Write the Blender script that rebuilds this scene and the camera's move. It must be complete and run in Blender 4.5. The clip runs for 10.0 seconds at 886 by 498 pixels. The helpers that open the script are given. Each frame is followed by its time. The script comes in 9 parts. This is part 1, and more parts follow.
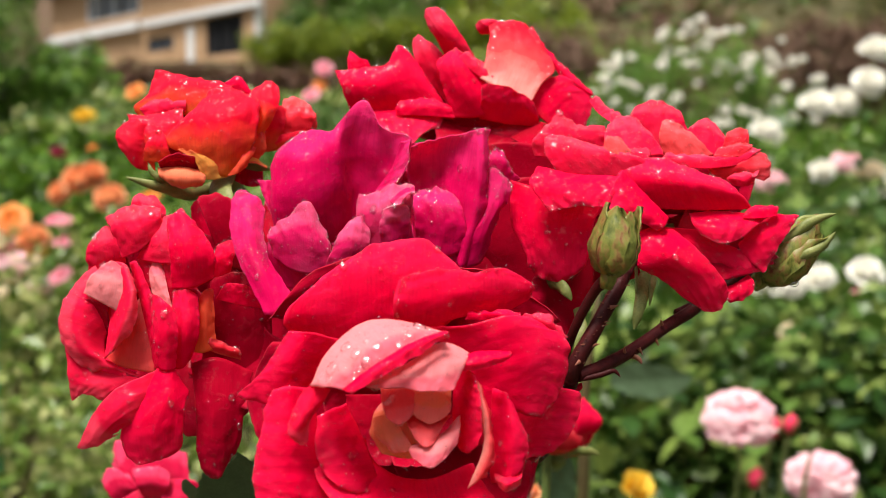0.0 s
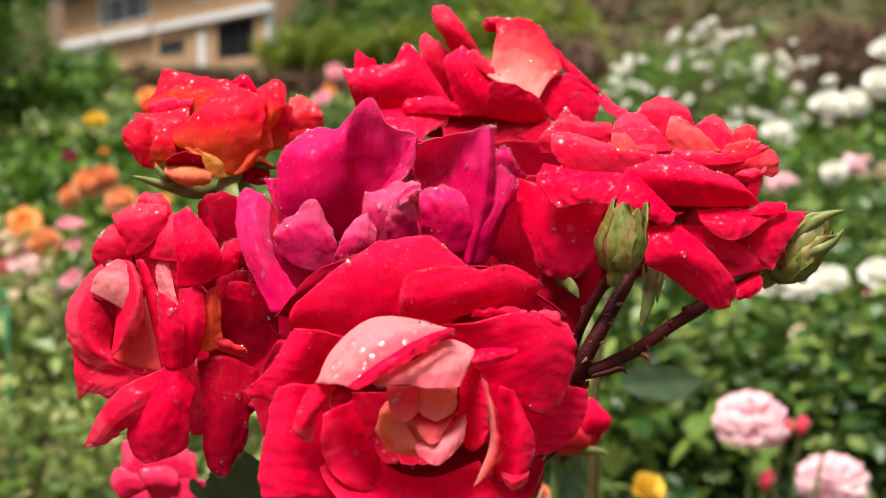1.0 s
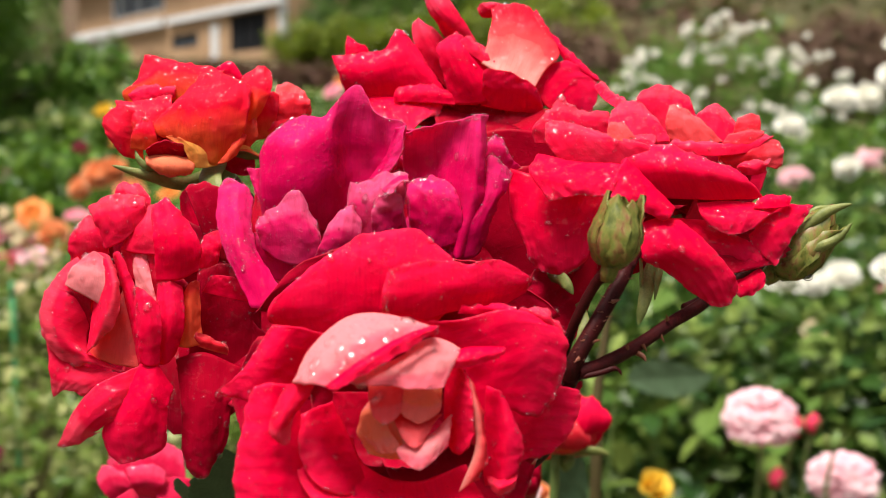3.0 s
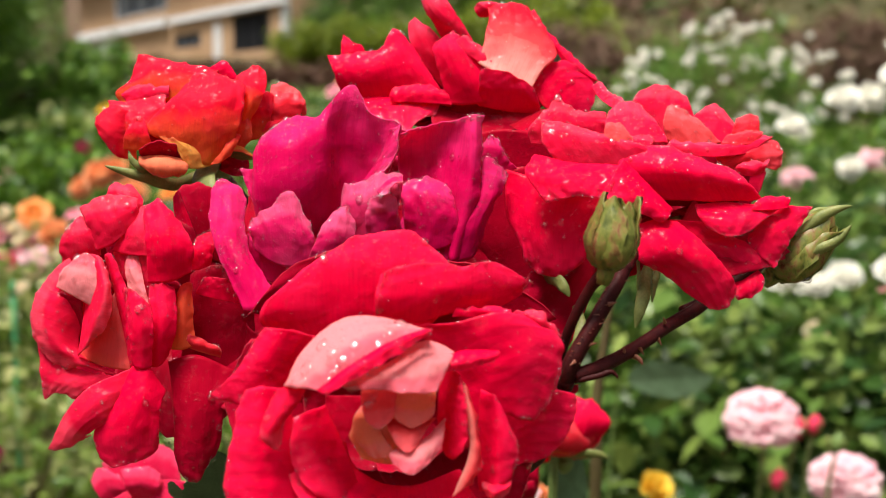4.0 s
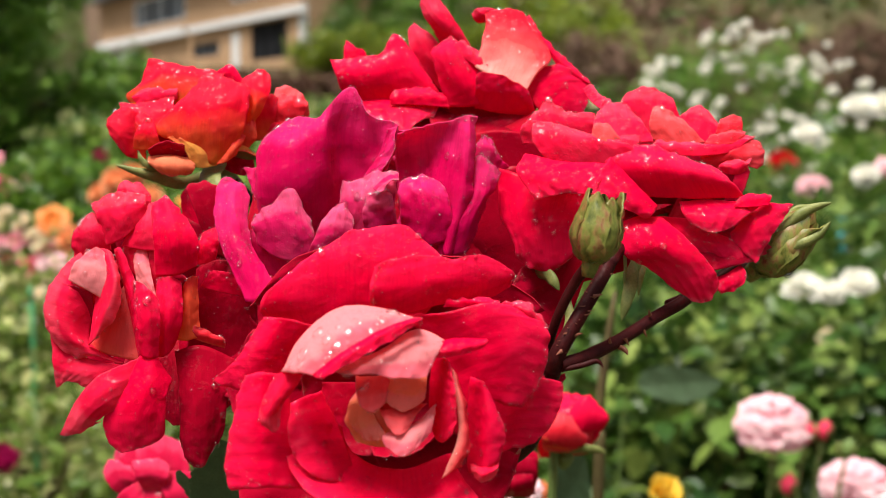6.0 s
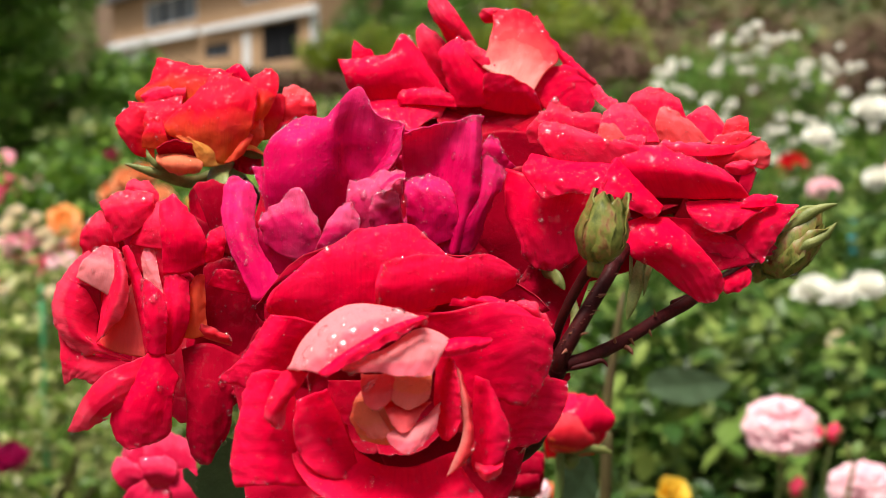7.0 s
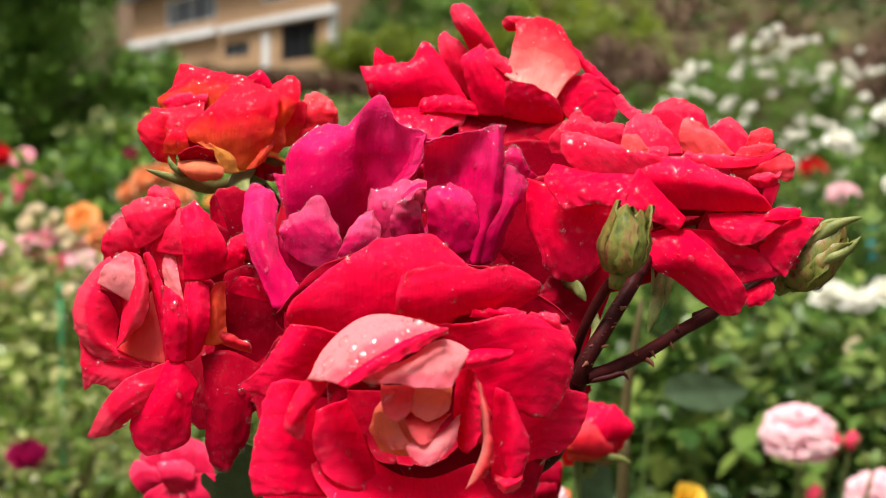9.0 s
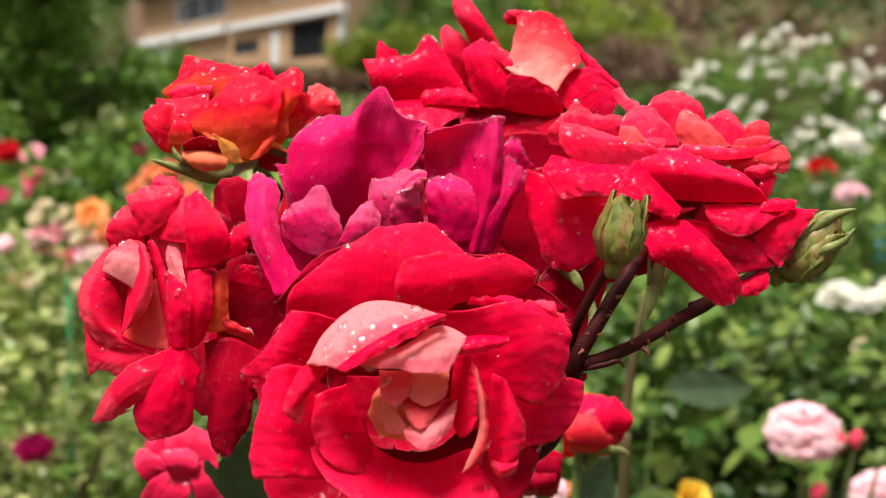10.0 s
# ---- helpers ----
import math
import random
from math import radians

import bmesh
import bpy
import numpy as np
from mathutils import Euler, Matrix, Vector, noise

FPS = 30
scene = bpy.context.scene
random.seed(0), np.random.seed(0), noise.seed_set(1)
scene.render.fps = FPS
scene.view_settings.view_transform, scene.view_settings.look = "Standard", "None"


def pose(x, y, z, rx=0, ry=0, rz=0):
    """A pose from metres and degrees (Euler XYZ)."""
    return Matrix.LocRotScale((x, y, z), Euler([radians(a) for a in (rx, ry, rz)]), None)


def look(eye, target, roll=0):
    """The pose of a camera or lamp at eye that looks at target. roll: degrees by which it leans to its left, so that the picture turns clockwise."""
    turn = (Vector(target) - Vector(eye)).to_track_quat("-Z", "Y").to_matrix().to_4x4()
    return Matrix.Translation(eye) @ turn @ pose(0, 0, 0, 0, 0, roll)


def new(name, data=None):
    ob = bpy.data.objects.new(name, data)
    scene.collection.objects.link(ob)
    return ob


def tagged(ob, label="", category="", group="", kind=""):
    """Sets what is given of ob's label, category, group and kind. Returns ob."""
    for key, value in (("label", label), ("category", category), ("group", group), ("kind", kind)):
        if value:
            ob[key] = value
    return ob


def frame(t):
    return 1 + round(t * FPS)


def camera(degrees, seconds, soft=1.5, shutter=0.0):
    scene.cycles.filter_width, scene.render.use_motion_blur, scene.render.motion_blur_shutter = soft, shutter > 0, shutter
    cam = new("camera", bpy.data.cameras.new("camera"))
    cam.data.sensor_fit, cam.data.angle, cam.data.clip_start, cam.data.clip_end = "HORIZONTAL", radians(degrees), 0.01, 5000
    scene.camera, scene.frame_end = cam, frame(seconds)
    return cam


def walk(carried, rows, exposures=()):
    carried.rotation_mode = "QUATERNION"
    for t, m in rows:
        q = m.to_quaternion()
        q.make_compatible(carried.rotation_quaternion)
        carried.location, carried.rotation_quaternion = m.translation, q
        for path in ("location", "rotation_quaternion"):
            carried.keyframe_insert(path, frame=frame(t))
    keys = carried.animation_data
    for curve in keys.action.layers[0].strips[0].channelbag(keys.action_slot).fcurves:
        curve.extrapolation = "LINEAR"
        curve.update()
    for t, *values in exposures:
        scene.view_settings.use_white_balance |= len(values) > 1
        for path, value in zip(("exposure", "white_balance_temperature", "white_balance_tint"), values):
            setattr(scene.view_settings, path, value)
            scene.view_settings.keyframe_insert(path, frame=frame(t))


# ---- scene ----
# camera: held by hand in front of the rose cluster, drifting a few centimetres while it turns to its left
cam = camera(42.8, 10.0, soft=0.5)
cam.data.dof.use_dof, cam.data.dof.focus_distance, cam.data.dof.aperture_fstop = True, 0.412, 11.0
ROWS = [
    (0, 0.00571, 0.00197, 1.30575, 0.109, -5.844, 0.170),
    (0.5, 0.00575, 0.00250, 1.30480, 0.387, -5.708, 0.135),
    (1, 0.00740, 0.00314, 1.30358, 0.672, -5.683, 0.005),
    (1.5, 0.00986, 0.00655, 1.30400, 0.956, -5.756, -0.007),
    (2, 0.01166, 0.01021, 1.30382, 1.146, -5.840, 0.023),
    (3.5, 0.01714, 0.02374, 1.30139, 1.314, -6.044, 0.235),
    (4, 0.01799, 0.02459, 1.30210, 1.409, -6.015, 0.234),
    (4.5, 0.01610, 0.02325, 1.30276, 1.546, -5.872, 0.387),
    (5, 0.02341, 0.01787, 1.30255, 1.766, -5.754, 0.274),
    (5.5, 0.02590, 0.01064, 1.30027, 2.010, -5.654, 0.229),
    (7, 0.02809, 0.00648, 1.29851, 2.779, -5.531, 0.453),
    (7.5, 0.02572, 0.00629, 1.30079, 2.986, -5.533, 0.590),
    (8, 0.02642, 0.00367, 1.30024, 3.309, -5.550, 0.543),
    (8.5, 0.02551, 0.00276, 1.29852, 3.451, -5.459, 0.808),
    (9, 0.02642, 0.00792, 1.30159, 3.623, -5.502, 0.945),
    (9.5, 0.02804, 0.00654, 1.30157, 3.827, -5.514, 1.125),
    (10, 0.03011, 0.00209, 1.29878, 4.039, -5.571, 1.212),
]
walk(cam, [(t, pose(x, y, z, 90 + pitch, 0, yaw) @ pose(0, 0, 0, 0, 0, roll)) for t, x, y, z, yaw, pitch, roll in ROWS])

# world and sun: bright overcast after rain
world = bpy.data.worlds.new("sky")
scene.world = world
world.use_nodes = True
wn, wl = world.node_tree.nodes, world.node_tree.links
sky = wn.new("ShaderNodeTexSky")
sky.sky_type, sky.sun_disc = "NISHITA", False
sky.sun_elevation, sky.sun_rotation = radians(70), radians(214)
sky.dust_density, sky.air_density = 5.0, 1.0
soft_sky = wn.new("ShaderNodeHueSaturation")
soft_sky.inputs["Saturation"].default_value = 0.13
wl.new(sky.outputs[0], soft_sky.inputs["Color"])
wl.new(soft_sky.outputs[0], wn["Background"].inputs["Color"])
wn["Background"].inputs["Strength"].default_value = 0.076
sun_data = bpy.data.lights.new("sun", "SUN")
sun_data.energy, sun_data.angle, sun_data.color = 4.6, radians(24), (1.0, 0.94, 0.85)
sun = new("sun", sun_data)
sun.matrix_world = look((-1.0, -1.1, 6.0), (0, 0.4, 1.0))
scene.view_settings.exposure = 0.66


# ---- materials ----
def material(name):
    """A node material: its nodes, its links, its principled shader and its output."""
    m = bpy.data.materials.new(name)
    m.use_nodes = True
    n, l = m.node_tree.nodes, m.node_tree.links
    return m, n, l, n["Principled BSDF"], n["Material Output"]


def noise_of(n, l, scale, detail=4.0, vector=None, rough=0.6):
    t = n.new("ShaderNodeTexNoise")
    t.inputs["Scale"].default_value, t.inputs["Detail"].default_value, t.inputs["Roughness"].default_value = scale, detail, rough
    if vector:
        l.new(vector, t.inputs["Vector"])
    return t.outputs["Fac"]


def ramp(n, l, fac, *stops):
    r = n.new("ShaderNodeValToRGB")
    e = r.color_ramp.elements
    while len(e) < len(stops):
        e.new(0.5)
    for el, (p, c) in zip(e, stops):
        el.position, el.color = p, (*c, 1)
    l.new(fac, r.inputs[0])
    return r.outputs[0]


def mixed(n, l, fac, a, b, mode="MIX"):
    m = n.new("ShaderNodeMix")
    m.data_type, m.blend_type = "RGBA", mode
    for value, i in ((fac, 0), (a, 6), (b, 7)):
        if isinstance(value, (int, float)):
            m.inputs[i].default_value = value
        elif isinstance(value, tuple):
            m.inputs[i].default_value = (*value, 1)
        else:
            l.new(value, m.inputs[i])
    return m.outputs[2]


def bumped(n, l, height, shader, strength=0.3, distance=0.001):
    b = n.new("ShaderNodeBump")
    b.inputs["Strength"].default_value, b.inputs["Distance"].default_value = strength, distance
    l.new(height, b.inputs["Height"])
    l.new(b.outputs[0], shader.inputs["Normal"])


def see_through(n, l, shader, out, colour, share):
    """Lets part of the light pass, as thin petals and leaves do."""
    t, m = n.new("ShaderNodeBsdfTranslucent"), n.new("ShaderNodeMixShader")
    if isinstance(colour, tuple):
        t.inputs["Color"].default_value = (*colour, 1)
    else:
        l.new(colour, t.inputs["Color"])
    m.inputs[0].default_value = share
    l.new(shader.outputs[0], m.inputs[1])
    l.new(t.outputs[0], m.inputs[2])
    l.new(m.outputs[0], out.inputs["Surface"])


def petal_material(name, root, body, edge, rough=0.42, share=0.28, blotch=0.35, wet=0.2, reach=0.0, fade=0.0, middle=None):
    """A petal's colour from its root to its edge, with fan veins, blotches and a wet sheen."""
    m, n, l, p, out = material(name)
    uv = n.new("ShaderNodeUVMap").outputs[0]
    split = n.new("ShaderNodeSeparateXYZ")
    l.new(uv, split.inputs[0])
    stretch = n.new("ShaderNodeMapping")
    stretch.inputs["Scale"].default_value = (60, 3.0, 1)
    l.new(uv, stretch.inputs[0])
    veins = noise_of(n, l, 1.0, 3.0, stretch.outputs[0])
    place = n.new("ShaderNodeTexCoord").outputs["Object"]
    broad, fine = noise_of(n, l, 60, 4, place), noise_of(n, l, 900, 3, place)
    shift = n.new("ShaderNodeMath")
    shift.operation = "MULTIPLY_ADD"
    l.new(broad, shift.inputs[0])
    shift.inputs[1].default_value = 0.36
    l.new(split.outputs[1], shift.inputs[2])
    along = ramp(n, l, shift.outputs[0], (0.10 + reach, root), (0.48 + 1.6 * reach, body), (0.92 - fade, body), (1.30 - 0.6 * fade, edge)) if middle is None else ramp(n, l, shift.outputs[0], (0.32, root), (0.56, middle), (0.88, body), (1.30, edge)) if root != body else ramp(n, l, shift.outputs[0], (0.2, body), (1.0, edge))
    dark = tuple(c * 0.62 for c in body)
    c1 = mixed(n, l, ramp(n, l, veins, (0.45, (0, 0, 0)), (0.75, (0.32, 0.32, 0.32))), along, dark)
    pale = tuple(min(1, c * 1.25 + 0.003) for c in edge)
    c2 = mixed(n, l, ramp(n, l, broad, (0.5, (0, 0, 0)), (0.75, (blotch, blotch, blotch))), c1, pale)
    away = n.new("ShaderNodeMath")
    away.operation = "MULTIPLY_ADD"
    l.new(split.outputs[0], away.inputs[0])
    away.inputs[1].default_value, away.inputs[2].default_value = 2.0, -1.0
    side = n.new("ShaderNodeMath")
    side.operation = "ABSOLUTE"
    l.new(away.outputs[0], side.inputs[0])
    outer = n.new("ShaderNodeMath")
    outer.operation = "MAXIMUM"
    l.new(side.outputs[0], outer.inputs[0])
    l.new(split.outputs[1], outer.inputs[1])
    c2 = mixed(n, l, ramp(n, l, outer.outputs[0], (0.95, (0, 0, 0)), (0.995, (0.4, 0.4, 0.4))), c2, tuple(min(1, c * 1.1 + 0.025) for c in edge))
    each = n.new("ShaderNodeObjectInfo").outputs["Random"]
    c2 = mixed(n, l, ramp(n, l, each, (0, (0.0,) * 3), (1, (0.24,) * 3)), c2, tuple(c * 0.6 for c in body))
    l.new(c2, p.inputs["Base Color"])
    film = noise_of(n, l, 330, 3, place, 0.55)
    dry = ramp(n, l, fine, (0.3, (rough - 0.05,) * 3), (0.7, (rough + 0.2,) * 3))
    puddle = ramp(n, l, noise_of(n, l, 300, 2, place, 0.5), (0.62, (0, 0, 0)), (0.65, (1, 1, 1)))
    damp = mixed(n, l, ramp(n, l, film, (0.57, (0, 0, 0)), (0.66, (1, 1, 1))), dry, (0.28, 0.28, 0.28))
    l.new(mixed(n, l, puddle, damp, (0.16, 0.16, 0.16)), p.inputs["Roughness"])
    l.new(mixed(n, l, puddle, ramp(n, l, film, (0.57, (0.02,) * 3), (0.66, (wet * 0.8,) * 3)), (0.36, 0.36, 0.36)), p.inputs["Specular IOR Level"])
    mix_h = n.new("ShaderNodeMath")
    mix_h.operation = "MULTIPLY_ADD"
    l.new(veins, mix_h.inputs[0])
    mix_h.inputs[1].default_value = 0.5
    l.new(fine, mix_h.inputs[2])
    pool = n.new("ShaderNodeMath")
    pool.operation = "MULTIPLY_ADD"
    l.new(ramp(n, l, film, (0.56, (0, 0, 0)), (0.67, (1, 1, 1))), pool.inputs[0])
    pool.inputs[1].default_value = 0.9
    l.new(mix_h.outputs[0], pool.inputs[2])
    swell = n.new("ShaderNodeMath")
    swell.operation = "MULTIPLY_ADD"
    l.new(noise_of(n, l, 230, 3, place, 0.5), swell.inputs[0])
    swell.inputs[1].default_value = 1.3
    l.new(pool.outputs[0], swell.inputs[2])
    bumped(n, l, swell.outputs[0], p, 0.19, 0.0006)
    p.inputs["Sheen Weight"].default_value, p.inputs["Sheen Roughness"].default_value = 0.02, 0.3
    p.inputs["Sheen Tint"].default_value = (1.0, 0.38, 0.46, 1)
    see_through(n, l, p, out, c2, share)
    return m


red = petal_material("red_petal", (0.82, 0.02, 0.025), (0.91, 0.0010, 0.052), (0.94, 0.008, 0.075), share=0.38, fade=0.1)
# lit copy of red: the sky sheen of top-lit petals put into the colour
rosy_lit = petal_material("rosy_lit_petal", (0.74, 0.02, 0.03), (0.90, 0.008, 0.060), (0.93, 0.05, 0.12), share=0.37, blotch=0.45)
pinky = petal_material("pink_red_petal", (0.84, 0.02, 0.05), (0.92, 0.010, 0.068), (0.94, 0.06, 0.125), share=0.40, blotch=0.5)
salmon = petal_material("salmon_petal", (0.88, 0.14, 0.06), (0.88, 0.075, 0.085), (0.88, 0.12, 0.14), share=0.35)
# darker copy of red: shade put into inner petals; maroon bloom's own tone
crimson_shade = petal_material("crimson_and_shade_petal", (0.34, 0.006, 0.014), (0.42, 0.001, 0.020), (0.50, 0.002, 0.030))
coral = petal_material("coral_petal", (0.85, 0.16, 0.06), (0.86, 0.022, 0.045), (0.88, 0.06, 0.085))
pale = petal_material("pale_petal", (0.94, 0.40, 0.31), (0.94, 0.30, 0.33), (0.93, 0.15, 0.22), 0.34, share=0.4, wet=0.25)
blush = petal_material("blush_petal", (0.95, 0.48, 0.42), (0.94, 0.15, 0.15), (0.90, 0.008, 0.045), 0.34, share=0.45, reach=0.1, fade=0.5)
peach = petal_material("peach_petal", (0.95, 0.40, 0.13), (0.95, 0.25, 0.13), (0.95, 0.22, 0.20), 0.45, share=0.4, wet=0.12)
orange = petal_material("orange_petal", (0.95, 0.22, 0.06), (0.94, 0.11, 0.055), (0.90, 0.05, 0.05), 0.4, share=0.45)
yellow = petal_material("yellow_petal", (0.80, 0.50, 0.10), (0.82, 0.33, 0.07), (0.78, 0.12, 0.05), 0.4)
flame = petal_material("flame_petal", (0.9, 0.36, 0.03), (0.95, 0.006, 0.040), (0.95, 0.02, 0.065), 0.4, share=0.46, middle=(0.95, 0.17, 0.035))
purple = petal_material("plum_petal", (0.62, 0.003, 0.085), (0.72, 0.003, 0.105), (0.84, 0.02, 0.18), 0.40, 0.40)
lilac = petal_material("plum_pale_petal", (0.62, 0.006, 0.09), (0.74, 0.012, 0.13), (0.88, 0.10, 0.26), 0.40, 0.40)


def plain_material(name, a, b, scale, rough=0.5, bump=0.3, share=0.0, distance=0.002, fine=None, gloss=0.3):
    """Two colours in patches at two scales, with relief."""
    m, n, l, p, out = material(name)
    place = n.new("ShaderNodeTexCoord").outputs["Object"]
    info = n.new("ShaderNodeObjectInfo").outputs["Random"]
    big, small = noise_of(n, l, scale, 4, place), noise_of(n, l, fine or scale * 11, 4, place)
    c = ramp(n, l, big, (0.32, a), (0.68, b))
    c = mixed(n, l, ramp(n, l, small, (0.4, (0, 0, 0)), (0.75, (0.5, 0.5, 0.5))), c, tuple(x * 0.55 for x in a))
    c = mixed(n, l, ramp(n, l, info, (0, (0, 0, 0)), (1, (0.25, 0.25, 0.25))), c, b)
    l.new(c, p.inputs["Base Color"])
    l.new(ramp(n, l, small, (0.3, (max(0.05, rough - 0.12),) * 3), (0.7, (min(1, rough + 0.12),) * 3)), p.inputs["Roughness"])
    p.inputs["Specular IOR Level"].default_value = gloss
    bumped(n, l, small, p, bump, distance)
    if share:
        see_through(n, l, p, out, c, share)
    return m


def leaf_material(name, a, b, c, rough=0.35, share=0.3):
    """Leaves that differ one by one, with a glossy wet face."""
    m, n, l, p, out = material(name)
    island = n.new("ShaderNodeNewGeometry").outputs["Random Per Island"]
    place = n.new("ShaderNodeTexCoord").outputs["Object"]
    broad = noise_of(n, l, 1.7, 3, place)
    col = ramp(n, l, island, (0.0, a), (0.55, b), (1.0, c))
    col = mixed(n, l, ramp(n, l, broad, (0.35, (0.0, 0.0, 0.0)), (0.7, (0.55, 0.55, 0.55))), col, a)
    l.new(col, p.inputs["Base Color"])
    p.inputs["Roughness"].default_value = rough
    p.inputs["Specular IOR Level"].default_value = 0.35
    see_through(n, l, p, out, col, share)
    return m


rose_leaf = leaf_material("rose_leaf", (0.020, 0.060, 0.011), (0.092, 0.170, 0.026), (0.27, 0.34, 0.08))
# the cream third colour paints leaf glints and tiny pale flowers
light_leaf = leaf_material("light_leaf", (0.06, 0.12, 0.016), (0.19, 0.26, 0.04), (0.60, 0.58, 0.26))
lush_leaf = leaf_material("lush_leaf", (0.03, 0.08, 0.008), (0.085, 0.18, 0.012), (0.19, 0.30, 0.03))
sunny_leaf = leaf_material("sunny_leaf", (0.10, 0.15, 0.010), (0.20, 0.26, 0.018), (0.33, 0.37, 0.04))
bank_leaf = leaf_material("bank_leaf", (0.075, 0.17, 0.025), (0.17, 0.32, 0.045), (0.33, 0.47, 0.09))
tree_leaf = leaf_material("tree_leaf", (0.03, 0.08, 0.014), (0.075, 0.16, 0.03), (0.18, 0.29, 0.06))
dry_leaf = leaf_material("dry_leaf", (0.10, 0.055, 0.038), (0.19, 0.11, 0.075), (0.29, 0.19, 0.13), 0.7)
olive_leaf = leaf_material("olive_leaf", (0.05, 0.058, 0.014), (0.12, 0.12, 0.03), (0.22, 0.20, 0.06), 0.6)
russet_leaf = leaf_material("russet_leaf", (0.08, 0.035, 0.025), (0.15, 0.06, 0.04), (0.13, 0.12, 0.04), 0.6)
stem_skin = plain_material("stem_skin", (0.020, 0.003, 0.004), (0.060, 0.007, 0.007), 90, 0.5, 0.3, 0, 0.0006, gloss=0.1)
cane_skin = plain_material("cane_skin", (0.07, 0.045, 0.025), (0.10, 0.085, 0.03), 60, 0.5, 0.3, 0, 0.001, gloss=0.12)
pale_stem = plain_material("pale_stem", (0.17, 0.24, 0.07), (0.27, 0.33, 0.11), 60, 0.45, 0.3, 0, 0.001)
green_stem = plain_material("green_stem", (0.09, 0.16, 0.04), (0.16, 0.22, 0.06), 60, 0.45, 0.3, 0, 0.001)
sepal_skin = plain_material("sepal_skin", (0.13, 0.17, 0.04), (0.30, 0.31, 0.10), 120, 0.42, 0.4, 0.2, 0.0006)
bud_skin, bn, bl, bp, bo = material("bud_skin")
bud_place = bn.new("ShaderNodeTexCoord").outputs["Object"]
bud_stretch = bn.new("ShaderNodeMapping")
bud_stretch.inputs["Scale"].default_value = (330, 330, 150)
bl.new(bud_place, bud_stretch.inputs[0])
bud_streak = noise_of(bn, bl, 1.0, 4, bud_stretch.outputs[0])
bl.new(ramp(bn, bl, bud_streak, (0.30, (0.045, 0.062, 0.012)), (0.48, (0.15, 0.16, 0.03)), (0.58, (0.20, 0.13, 0.04)), (0.70, (0.14, 0.025, 0.016))), bp.inputs["Base Color"])
bp.inputs["Roughness"].default_value, bp.inputs["Specular IOR Level"].default_value = 0.4, 0.3
bumped(bn, bl, bud_streak, bp, 0.6, 0.0008)
# lighter copy of the leaf blade: grey sky light painted into its colour
brightened_leaf_skin = plain_material("brightened_leaf_blade", (0.09, 0.155, 0.075), (0.13, 0.20, 0.11), 90, 0.4, 0.4, 0.25, 0.001, gloss=0.5)
big_leaf_skin = plain_material("rose_leaf_blade", (0.04, 0.085, 0.042), (0.07, 0.135, 0.065), 90, 0.4, 0.4, 0.2, 0.001, gloss=0.6)
thorn_skin = plain_material("thorn_skin", (0.16, 0.04, 0.025), (0.25, 0.09, 0.05), 200, 0.45, 0.2, 0, 0.0005)
soil = plain_material("garden_soil", (0.045, 0.035, 0.022), (0.05, 0.07, 0.02), 1.2, 0.9, 0.8, 0, 0.03)
water, wn_, wl_, wp, wo = material("water")
clear, mirror = wn_.new("ShaderNodeBsdfTransparent"), wn_.new("ShaderNodeBsdfGlossy")
mirror.inputs["Roughness"].default_value = 0.06
rim, skin, blend = wn_.new("ShaderNodeFresnel"), wn_.new("ShaderNodeMixShader"), wn_.new("ShaderNodeMixShader")
rim.inputs["IOR"].default_value = 1.20
wl_.new(rim.outputs[0], skin.inputs[0])
wl_.new(clear.outputs[0], skin.inputs[1])
wl_.new(mirror.outputs[0], skin.inputs[2])
glow = wn_.new("ShaderNodeBsdfGlossy")
glow.inputs["Roughness"].default_value = 0.16
blend.inputs[0].default_value = 0.07
wl_.new(skin.outputs[0], blend.inputs[1])
wl_.new(glow.outputs[0], blend.inputs[2])
wl_.new(blend.outputs[0], wo.inputs["Surface"])


# ---- mesh helpers ----
def part(name, mesh, mat, parent, label=""):
    """Links a mesh, or a bmesh, as one part under a thing or another part."""
    if isinstance(mesh, bmesh.types.BMesh):
        bm, mesh = mesh, bpy.data.meshes.new(name)
        bm.to_mesh(mesh)
        bm.free()
    if mat and not mesh.materials:
        mesh.materials.append(mat)
    ob = new(name, mesh)
    ob.parent = parent
    return tagged(ob, label) if label else ob


def mesh_of(name, verts, faces, smooth=True, uvs=None):
    me = bpy.data.meshes.new(name)
    me.from_pydata([tuple(v) for v in verts], [], faces)
    if uvs is not None:
        layer = me.uv_layers.new(name="UVMap")
        index = np.empty(len(me.loops), int)
        me.loops.foreach_get("vertex_index", index)
        layer.data.foreach_set("uv", np.asarray(uvs, float)[index].ravel())
    if smooth:
        me.polygons.foreach_set("use_smooth", [True] * len(me.polygons))
    return me


def thing(name, at, label, category, group="", kind=""):
    ob = new(name)
    ob.empty_display_size = 0.01
    ob.location = at
    return tagged(ob, label, category, group, kind)


